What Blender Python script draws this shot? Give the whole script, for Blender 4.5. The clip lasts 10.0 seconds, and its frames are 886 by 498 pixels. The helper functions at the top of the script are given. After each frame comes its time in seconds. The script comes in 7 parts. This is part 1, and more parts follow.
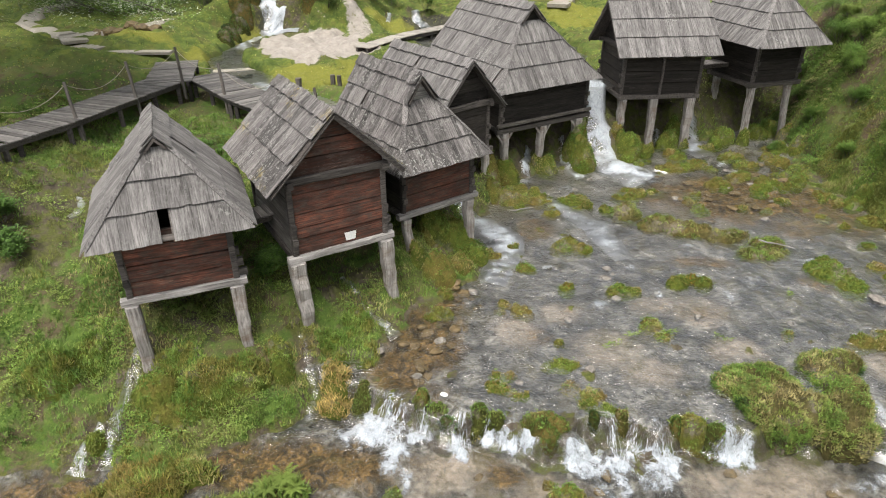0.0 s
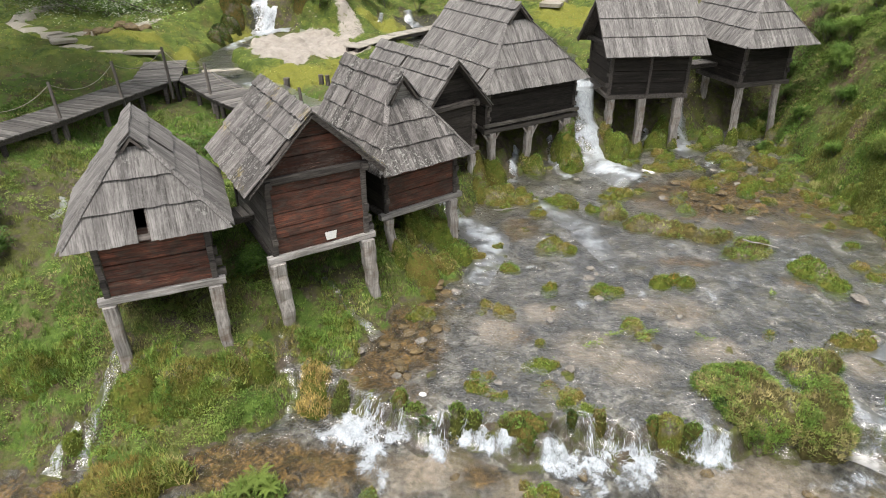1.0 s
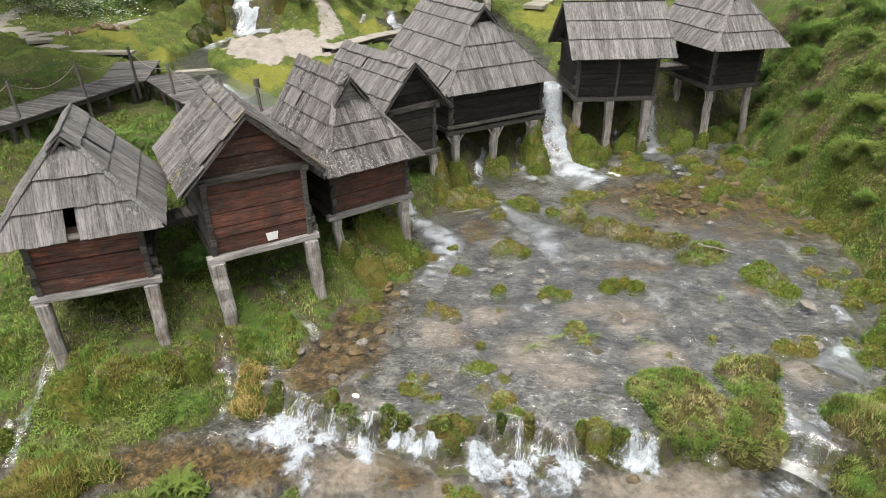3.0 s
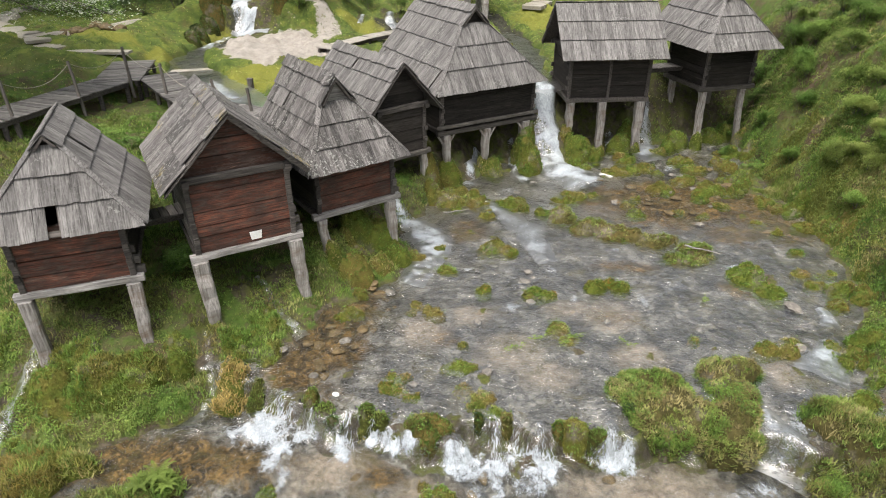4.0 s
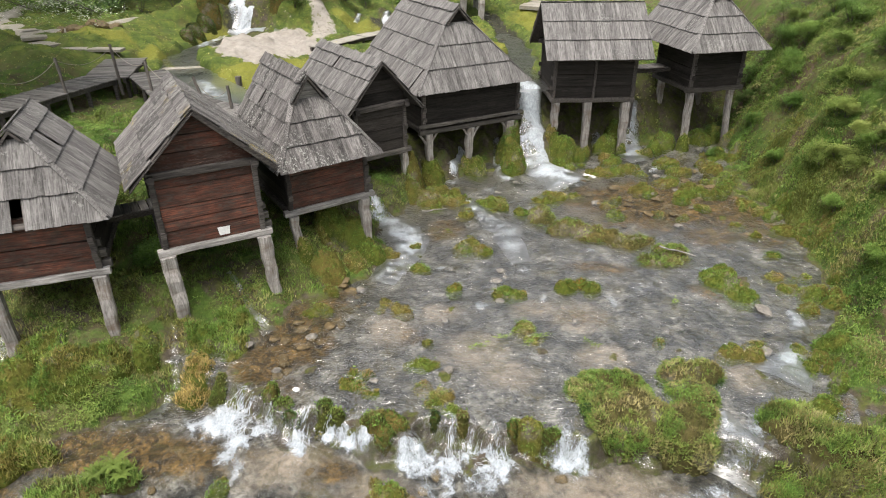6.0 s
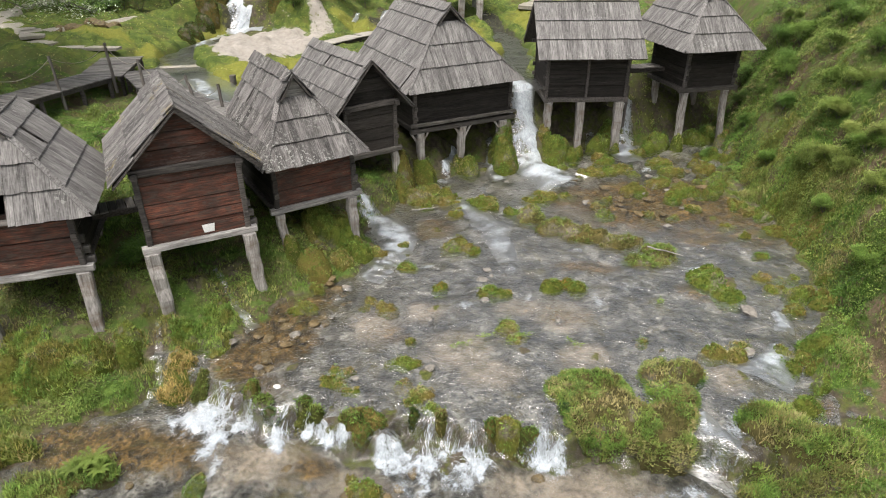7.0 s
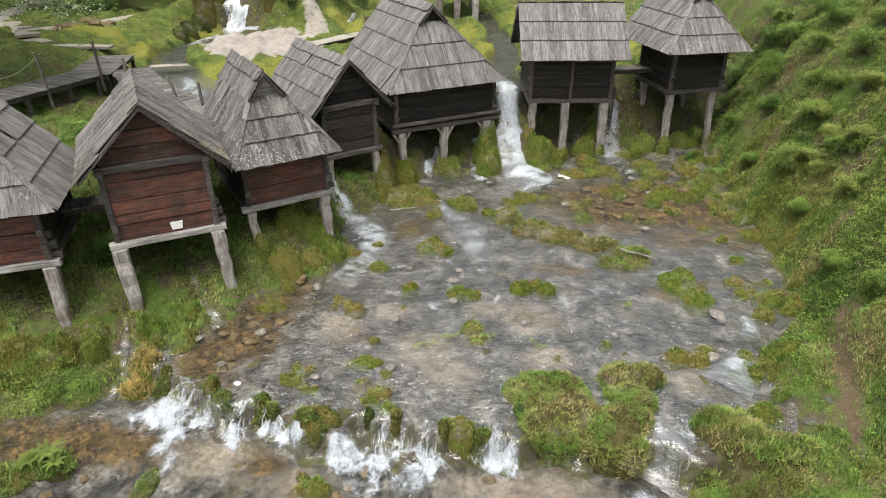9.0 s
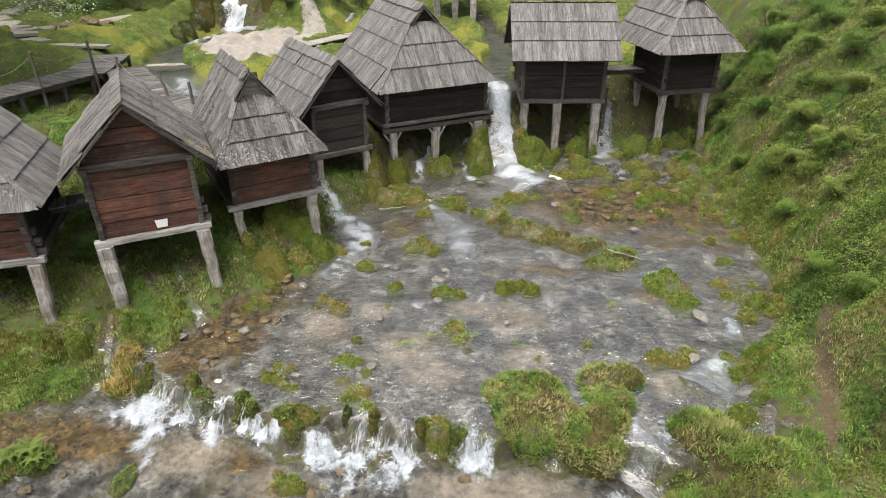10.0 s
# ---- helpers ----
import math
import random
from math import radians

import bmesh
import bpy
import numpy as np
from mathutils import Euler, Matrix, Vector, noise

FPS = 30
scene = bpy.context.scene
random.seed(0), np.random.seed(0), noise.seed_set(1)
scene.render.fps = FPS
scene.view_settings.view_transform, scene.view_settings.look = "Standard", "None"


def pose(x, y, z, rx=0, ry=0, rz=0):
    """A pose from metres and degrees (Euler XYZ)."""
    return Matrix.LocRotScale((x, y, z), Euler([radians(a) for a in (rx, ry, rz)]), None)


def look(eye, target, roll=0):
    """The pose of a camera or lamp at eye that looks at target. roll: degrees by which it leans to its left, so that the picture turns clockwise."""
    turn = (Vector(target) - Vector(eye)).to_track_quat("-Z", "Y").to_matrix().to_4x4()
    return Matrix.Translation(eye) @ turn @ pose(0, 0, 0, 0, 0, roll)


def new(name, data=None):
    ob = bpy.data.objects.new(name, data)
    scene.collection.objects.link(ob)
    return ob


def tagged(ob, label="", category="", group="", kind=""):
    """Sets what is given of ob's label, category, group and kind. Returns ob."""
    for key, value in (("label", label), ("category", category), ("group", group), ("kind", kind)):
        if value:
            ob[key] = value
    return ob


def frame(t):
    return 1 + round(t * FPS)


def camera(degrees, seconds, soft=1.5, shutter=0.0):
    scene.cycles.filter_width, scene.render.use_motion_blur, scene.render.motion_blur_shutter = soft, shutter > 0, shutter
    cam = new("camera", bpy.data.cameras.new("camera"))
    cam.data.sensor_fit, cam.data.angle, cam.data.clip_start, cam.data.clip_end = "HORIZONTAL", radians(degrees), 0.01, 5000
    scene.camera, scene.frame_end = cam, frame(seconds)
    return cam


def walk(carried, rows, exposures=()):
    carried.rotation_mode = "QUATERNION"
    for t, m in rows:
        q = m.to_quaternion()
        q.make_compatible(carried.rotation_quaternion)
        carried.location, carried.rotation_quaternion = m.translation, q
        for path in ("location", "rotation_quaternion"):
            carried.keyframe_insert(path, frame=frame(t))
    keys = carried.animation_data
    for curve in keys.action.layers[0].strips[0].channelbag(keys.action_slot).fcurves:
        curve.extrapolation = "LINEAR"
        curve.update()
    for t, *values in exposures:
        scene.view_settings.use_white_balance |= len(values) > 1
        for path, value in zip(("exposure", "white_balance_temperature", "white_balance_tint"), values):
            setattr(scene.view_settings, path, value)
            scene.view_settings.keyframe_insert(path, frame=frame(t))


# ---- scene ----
cam = camera(70.8, 10.0, soft=1.0)
METRES, EYE, TILT, LEAN, TURN = 6.0, 9.5, -29.0, 0.0, 0.0
ROWS = [
    (0.0, 0.0, 0.0, 0.0, 0.0, 0.0, -0.0),
    (0.5, 0.0194, -0.0, -0.0009, 0.01, -0.01, 0.03),
    (1.0, 0.0761, 0.0011, -0.0009, 0.02, 0.0, 0.02),
    (1.5, 0.1522, 0.0031, -0.0005, 0.06, 0.02, -0.01),
    (2.0, 0.2292, 0.0055, 0.0016, 0.23, 0.04, -0.12),
    (2.5, 0.2881, 0.0054, 0.004, 0.51, 0.05, -0.31),
    (4.0, 0.4341, -0.0024, 0.0045, 1.45, 0.08, -0.83),
    (4.5, 0.4808, -0.003, 0.005, 1.76, 0.09, -1.0),
    (5.0, 0.5273, -0.0042, 0.0033, 2.07, 0.1, -1.17),
    (5.5, 0.5742, -0.0041, 0.0009, 2.37, 0.1, -1.36),
    (7.0, 0.7136, 0.001, -0.0053, 3.32, 0.1, -1.86),
    (7.5, 0.7608, 0.0034, -0.0051, 3.63, 0.1, -2.03),
    (8.0, 0.8078, 0.0057, -0.0038, 3.94, 0.09, -2.21),
    (8.5, 0.8555, 0.009, -0.0011, 4.25, 0.09, -2.39),
    (9.0, 0.9033, 0.013, 0.0007, 4.54, 0.09, -2.56),
    (9.5, 0.9504, 0.0152, 0.0026, 4.85, 0.08, -2.72),
    (10.0, 0.9985, 0.0163, 0.0036, 5.16, 0.06, -2.88),
]
walk(cam, [(t, pose(0, 0, EYE, TILT, LEAN, TURN) @ pose(METRES * x, METRES * y, METRES * z, 90 + pitch, roll, yaw)) for t, x, y, z, yaw, pitch, roll in ROWS], [(0.0, 0.95), (10.0, 0.95)])

# ---- light ----
SUN_UP, SUN_ROUND = radians(73), radians(208)
world = bpy.data.worlds.new("overcast_sky")
scene.world = world
world.use_nodes = True
wn = world.node_tree
sky = wn.nodes.new("ShaderNodeTexSky")
sky.sky_type, sky.sun_disc = "NISHITA", False
sky.sun_elevation, sky.sun_rotation = SUN_UP, SUN_ROUND
sky.air_density, sky.dust_density, sky.ozone_density = 1.0, 6.0, 0.6
cloud = wn.nodes.new("ShaderNodeHueSaturation")
cloud.inputs["Saturation"].default_value = 0.45
wn.links.new(sky.outputs[0], cloud.inputs["Color"])
wn.links.new(cloud.outputs[0], wn.nodes["Background"].inputs[0])
wn.nodes["Background"].inputs[1].default_value = 0.145
sun = new("sun", bpy.data.lights.new("sun", "SUN"))
sun.data.energy, sun.data.angle, sun.data.color = 1.7, radians(30), (1.0, 0.97, 0.93)
sun.matrix_world = look((0, 0, 30), Vector((0, 0, 30)) - Vector((math.sin(SUN_ROUND) * math.cos(SUN_UP), math.cos(SUN_ROUND) * math.cos(SUN_UP), math.sin(SUN_UP))))


# ---- noise and plan helpers ----
def lattice(i, j, seed):
    n = (i * 374761393 + j * 668265263 + seed * 974711) & 0x7FFFFFFF
    n = ((n ^ (n >> 13)) * 1274126177) & 0x7FFFFFFF
    return ((n ^ (n >> 16)) & 0xFFFF) / 32767.5 - 1.0


def value_noise(x, y, seed=0):
    i, j = np.floor(x).astype(np.int64), np.floor(y).astype(np.int64)
    u, v = x - i, y - j
    u, v = u * u * (3 - 2 * u), v * v * (3 - 2 * v)
    a, b = lattice(i, j, seed), lattice(i + 1, j, seed)
    c, d = lattice(i, j + 1, seed), lattice(i + 1, j + 1, seed)
    return (a * (1 - u) + b * u) * (1 - v) + (c * (1 - u) + d * u) * v


def fbm(x, y, octaves=4, seed=0):
    total, size, gain = 0.0, 1.0, 1.0
    for k in range(octaves):
        total = total + gain * value_noise(x * size + 17.3 * k, y * size - 9.1 * k, seed + k)
        size, gain = size * 2.03, gain * 0.5
    return total


def smooth(a, b, t):
    s = np.clip((t - a) / (b - a), 0, 1)
    return s * s * (3 - 2 * s)


def line_distance(line, x, y):
    """Signed distance to a line in the plan: positive to the left of its way."""
    best, sign = np.full(np.shape(x), 1e9), np.ones(np.shape(x))
    for (ax, ay), (bx, by) in zip(line, line[1:]):
        dx, dy = bx - ax, by - ay
        k = np.clip(((x - ax) * dx + (y - ay) * dy) / (dx * dx + dy * dy), 0, 1)
        d = np.hypot(x - ax - k * dx, y - ay - k * dy)
        side = np.where(dx * (y - ay) - dy * (x - ax) >= 0, 1.0, -1.0)
        near = d < best
        best, sign = np.where(near, d, best), np.where(near, side, sign)
    return best * sign


# ---- the lie of the land ----
DYKE = [(-40, 7.0), (-14, 9.9), (-8.5, 10.1), (-6.2, 10.25), (-3.2, 11.9), (-0.7, 14.0), (0.8, 15.6), (1.2, 18.0), (2.0, 20.6), (3.4, 22.4), (4.4, 22.7), (5.1, 22.0), (6.7, 22.5), (7.4, 23.9), (10.0, 24.3), (12.0, 24.8), (14.0, 25.8), (40, 31)]
SHORE_Y = (-20, 5.0, 7.5, 9.0, 10.0, 10.7, 11.3, 12.8, 14.5, 16.3, 17.4, 18.4, 19.4, 21.0, 23.0, 60)
SHORE_X = (9.0, 9.6, 10.5, 10.9, 11.2, 11.0, 11.2, 12.15, 12.75, 13.1, 12.9, 12.7, 11.9, 12.3, 13.2, 13.6)
STEEP_Y = (-20, 6.0, 9.0, 11.0, 13.3, 15.6, 18.0, 21.0, 23.0, 26.0, 32, 60)
STEEP_X = (15, 13.4, 12.9, 12.8, 13.0, 13.25, 13.15, 13.1, 13.4, 13.6, 14.5, 18)
FALL_X = (-40, -8.0, -2.9, -2.0, -1.3, -0.5, 0.4, 1.2, 2.2, 3.3, 4.2, 5.4, 6.5, 8.0, 9.2, 9.8, 40)
FALL_Y = (11.5, 11.0, 10.6, 10.3, 10.1, 9.6, 9.45, 9.35, 9.0, 9.4, 8.95, 9.05, 9.2, 9.2, 8.85, 8.5, 8.3)
POND = 3.5
CHANNELS = [
    ([(-9.3, 34.0), (-9.55, 32.4), (-9.6, 30.0), (-9.45, 27.7), (-8.5, 25.8), (-7.2, 24.2), (-6.4, 22.9), (-5.3, 21.6), (-4.4, 20.4)], 0.72),
    ([(-0.9, 36.0), (-0.5, 32.5), (0.2, 30.5), (2.6, 28.3), (4.4, 26.4), (5.4, 24.0)], 1.15),
    ([(4.0, 38.5), (5.1, 34.4), (5.6, 30.0), (5.6, 26.5), (5.45, 24.2)], 0.5),
]


RUNS = [
    ("broad white waterfall rushing between two mill huts", [(5.45, 24.2, 0.85), (5.7, 23.0, 1.1), (6.05, 22.0, 1.25), (6.55, 21.0, 1.55), (7.2, 20.05, 1.8)], 0.80, 0.2, 0.10),
    ("white water pouring out under the mill huts", [(-0.1, 18.6, 0.3), (0.35, 18.1, 0.5), (0.85, 17.6, 0.85), (1.4, 17.1, 1.15), (1.85, 16.5, 1.25), (1.8, 15.7, 0.95), (1.6, 15.0, 0.95), (1.35, 14.1, 0.7)], 0.6, 0.05, 0.1),
    ("white riffle between mossy bars in the stream", [(3.5, 19.0, 0.4), (3.85, 18.4, 0.6), (4.3, 17.7, 0.85), (4.75, 17.1, 0.95), (4.85, 16.3, 0.8), (5.1, 15.2, 0.6)], 0.36, 0.04, 0.0),
    ("white curl of water round a stone", [(11.5, 13.0, 0.25), (11.58, 12.6, 0.4), (11.4, 12.2, 0.45)], 0.42, 0.04, 0.0),
    ("small foaming fall beside the steep bank", [(11.1, 11.75, 0.3), (10.95, 11.4, 0.5), (10.65, 11.0, 1.0), (10.3, 10.6, 1.4)], 0.5, 0.05, 0.0),
    ("white rapid beside the grassy islet", [(8.75, 9.6, 0.35), (8.95, 9.15, 0.55), (9.1, 8.75, 0.65), (8.75, 8.35, 1.1)], 0.42, 0.05, 0.0),
    ("thin white cascade under a large mill hut", [(3.2, 22.6, 0.35), (3.0, 21.6, 0.4), (2.85, 20.9, 0.5)], 0.62, 0.06, 0.15),
    ("small cascade beside a mossy post", [(4.5, 23.0, 0.3), (4.55, 22.0, 0.3), (4.65, 21.2, 0.45), (4.9, 20.5, 0.7)], 0.55, 0.06, 0.15),
    ("small white cascade beside a dark mill hut", [(9.9, 25.2, 0.5), (9.85, 24.4, 0.7), (9.8, 23.5, 0.9), (9.75, 22.8, 1.0), (9.9, 22.1, 0.8)], 0.58, 0.05, 0.15),
    ("thin cascade behind hut stilts", [(8.5, 24.2, 0.35), (8.45, 23.3, 0.4), (8.5, 22.8, 0.5)], 0.5, 0.05, 0.12),
    ("thin rill running down the grassy bank", [(-2.6, 13.6, 0.18), (-2.2, 13.1, 0.22), (-1.9, 12.8, 0.26), (-1.5, 12.35, 0.3), (-1.06, 11.9, 0.4)], 0.36, 0.03, 0.16),
    ("thin rill dropping down the grassy bank", [(-3.3, 11.7, 0.16), (-3.12, 11.3, 0.18), (-2.95, 10.85, 0.2), (-2.83, 10.4, 0.2), (-2.85, 9.75, 0.24), (-3.0, 9.45, 0.4)], 0.21, 0.03, 0.16),
    ("thin rill trickling through grass below a hut", [(-6.45, 10.7, 0.25), (-6.49, 10.09, 0.32), (-6.5, 9.57, 0.4), (-6.5, 9.2, 0.55), (-6.45, 8.9, 0.6)], 0.23, 0.04, 0.18),
    ("short white trickle into the lower pool", [(-6.8, 9.2, 0.22), (-7.0, 8.7, 0.24), (-7.02, 8.25, 0.45)], 0.42, 0.03, 0.1),
    ("short white trickle into the lower pool", [(-6.6, 9.1, 0.18), (-6.58, 8.85, 0.2), (-6.52, 8.4, 0.38)], 0.42, 0.03, 0.1),
    ("foaming cascade below the upper pool", [(-10.5, 37.0, 0.6), (-9.9, 35.9, 0.8), (-9.1, 35.0, 1.3), (-8.4, 34.4, 2.2), (-8.1, 33.9, 2.9), (-8.2, 33.4, 3.0)], 0.8, 0.1, 0.1),
    ("white water below the upper cascade", [(-8.9, 33.5, 0.6), (-9.5, 32.3, 0.6), (-9.62, 31.0, 0.7), (-9.6, 29.7, 1.0)], 0.55, 0.06, 0.1),
    ("white riffle in the upper stream", [(-7.0, 23.9, 0.5), (-6.3, 22.8, 0.8), (-5.5, 21.8, 0.9), (-4.9, 21.0, 0.9)], 0.5, 0.04, 0.0),
    ("small far cascade at the wood's edge", [(-1.7, 38.8, 0.5), (-1.45, 37.0, 0.6), (-0.9, 35.2, 1.1)], 0.5, 0.10, 0.1),
    ("thin far cascade", [(-3.0, 37.0, 0.25), (-3.0, 35.5, 0.25)], 0.58, 0.08, 0.1),
    ("small trickle through the grassy bank", [(-9.5, 14.9, 0.2), (-9.2, 14.4, 0.25), (-9.3, 14.0, 0.4)], 0.34, 0.03, 0.12),
    ("small trickle below the boardwalk", [(-10.3, 18.2, 0.3), (-9.8, 17.7, 0.35), (-9.3, 17.6, 0.3)], 0.3, 0.03, 0.12),
]


def near_runs(x, y):
    """How deep the water runs are cut, and how near they are."""
    cut, near = np.zeros(np.shape(x)), np.zeros(np.shape(x))
    for _, line, _, _, deep in RUNS:
        d = np.abs(line_distance([p[:2] for p in line], x, y))
        wide = sum(p[2] for p in line) / len(line)
        cut = np.maximum(cut, deep * np.exp(-((d / (wide * 0.6 + 0.1)) ** 2)))
        near = np.maximum(near, np.exp(-((d / (wide * 0.6 + 0.12)) ** 2)))
    return cut, near


def stream_level(x, y):
    return 0.38 + 0.045 * (y - 9.5) + 0.035 * np.clip(x - 3, 0, 9)


def over_fall(x, y):
    ragged = 0.26 * fbm(x * 1.5, y * 1.5, 3, 5)
    return smooth(-0.3, 0.02, y + ragged - np.interp(x, FALL_X, FALL_Y))


def channel_depth(x, y):
    deep = np.zeros(np.shape(x))
    for line, wide in CHANNELS:
        d = np.abs(line_distance(line, x, y)) + 0.35 * fbm(x * 0.6, y * 0.6, 2, 31)
        deep = np.maximum(deep, 1 - smooth(wide * 0.7, wide * 1.25, d))
    return deep


def water_level(x, y):
    s = over_fall(x, y)
    return -0.05 * (1 - s) + stream_level(x, y) * s


def sand_mask(x, y):
    """The pale trodden beach below the upper cascade, and the worn bank above it."""
    ragged = 0.16 * fbm(x * 1.1, y * 1.1, 4, 41)
    a = 1 - smooth(0.80, 1.08, np.hypot((x + 6.25) / 2.55, (y - 30.1) / 3.75) + ragged)
    c = 1 - smooth(0.75, 1.1, np.hypot((x + 4.2) / 1.7, (y - 29.2) / 1.5) + ragged)
    b = 1 - smooth(0.35, 0.9, np.abs(line_distance([(-4.0, 31.5), (-4.4, 34.0), (-6.0, 36.8), (-8, 41)], x, y)) + ragged)
    return np.maximum(np.maximum(a, c), b * 0.62)


def plateau(x, y):
    z = 3.35 + 0.35 * smooth(22, 27, y) + 0.75 * smooth(-9.6, -13, x) + 0.07 * np.clip(y - 34, 0, 60)
    step = y + 0.45 * fbm(x * 0.6, y * 0.6, 3, 12) + 0.28 * np.abs(x + 7.5)
    z = z + 1.15 * smooth(34.1, 35.3, step) * smooth(-2.5, -5.0, x) * smooth(-13.0, -11.0, x)
    return z + 0.10 * fbm(x * 0.4, y * 0.4, 3, 11) * (1 - sand_mask(x, y))


HUT_PLANS = (((-6.35, 10.3), 22.5, (0.14, 2.2, 0.14, 2.75), 0.2), ((-3.36, 12.05), 31.2, (0.12, 2.34, 0.08, 3.0), 0.25), ((-1.03, 14.29), 37, (0.1, 2.3, 0.1, 3.3), 0.35), ((-0.1, 17.9), 39, (0.42, 2.2, 0.3, 3.8), 1.0),
             ((1.9, 20.49), 31.5, (0.1, 3.9, 0.05, 4.4), 1.0), ((6.54, 22.83), 6, (0.0, 2.9, 0.0, 2.35), 1.0), ((11.6, 23.5), 17, (0.05, 2.05, 0.05, 2.4), 1.0))


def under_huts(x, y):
    """Ground under the huts: bare, and painted dark to stand in for their shade."""
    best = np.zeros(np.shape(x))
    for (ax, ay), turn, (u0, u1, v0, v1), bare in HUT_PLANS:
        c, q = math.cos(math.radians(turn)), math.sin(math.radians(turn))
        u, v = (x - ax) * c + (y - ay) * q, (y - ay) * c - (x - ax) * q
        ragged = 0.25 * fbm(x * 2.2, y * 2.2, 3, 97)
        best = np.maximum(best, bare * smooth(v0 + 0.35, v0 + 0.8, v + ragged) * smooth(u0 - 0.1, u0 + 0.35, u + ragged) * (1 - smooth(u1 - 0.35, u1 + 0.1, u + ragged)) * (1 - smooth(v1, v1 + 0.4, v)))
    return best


HOLLOWS = ((-5.86, 12.13), (-3.16, 13.93), (-1.0, 16.2), (-0.1, 19.8), (2.45, 23.4))


def ground(x, y):
    x, y = np.asarray(x, float), np.asarray(y, float)
    d = line_distance(DYKE, x, y) + 0.30 * fbm(x * 0.75, y * 0.75, 4, 3) * smooth(-14, -10, x)
    toe = 1.12 + 0.5 * smooth(19.0, 22.5, y) - 0.18 * np.exp(-(((y - 17.5) / 1.8) ** 2)) * smooth(-0.5, 1, x)
    back = toe + (plateau(x, y) - toe) * (1 - np.exp(-np.clip(d, 0, None) / (2.8 - 1.6 * smooth(0, 3, x)))) / (1 - 0.03)
    front = toe + 0.62 * np.minimum(d, 0)
    bank = np.where(d > 0, back, front) + 0.2 * fbm(x * 1.4, y * 1.4, 4, 4)
    cut, _ = near_runs(x, y)
    for hx, hy in HOLLOWS:
        bank = bank - 0.6 * np.exp(-(((x - hx) ** 2 + (y - hy) ** 2) / 1.35 ** 2))
    bank = bank - cut
    bed = water_level(x, y) - 0.105 + 0.095 * fbm(x * 1.3, y * 1.3, 4, 7) + 0.035 * fbm(x * 6, y * 6, 2, 8)
    z = np.maximum(bank, bed) + 0.05 * np.exp(-np.abs(bank - bed) * 8)
    deep = channel_depth(x, y) * smooth(2.2, 3.2, z)
    z = z * (1 - deep) + (POND - 0.35) * deep * (y < 31.5) + deep * (y >= 31.5) * (z - 0.25)
    shore = x - np.interp(y, SHORE_Y, SHORE_X) + 0.25 * fbm(x * 0.9, y * 0.9, 3, 13)
    steep = x - np.interp(y, STEEP_Y, STEEP_X) + 0.22 * fbm(x * 0.7, y * 0.7, 3, 14)
    level = stream_level(np.minimum(x, 12), np.clip(y, 7, 24))
    slope = level - 0.1 + 0.5 * np.clip(shore, -1, 0.35) + 0.12 * np.clip(shore - 0.35, 0, 2) + 1.75 * np.clip(steep, 0, 2.2) + 0.85 * np.clip(steep - 2.2, 0, 14)
    slope = slope + (0.2 * fbm(x * 0.9, y * 0.9, 4, 15) + 0.10 * fbm(x * 2.6, y * 2.6, 3, 16)) * smooth(0, 1.0, shore)
    z = np.where(shore > -1, np.maximum(z, slope), z)
    # Past y 49 an unseen hill is added to darken the water's reflections.
    return z + 0.75 * np.clip(y - 49, 0, 60)


def ground_at(x, y):
    return float(ground(np.array([x]), np.array([y]))[0])


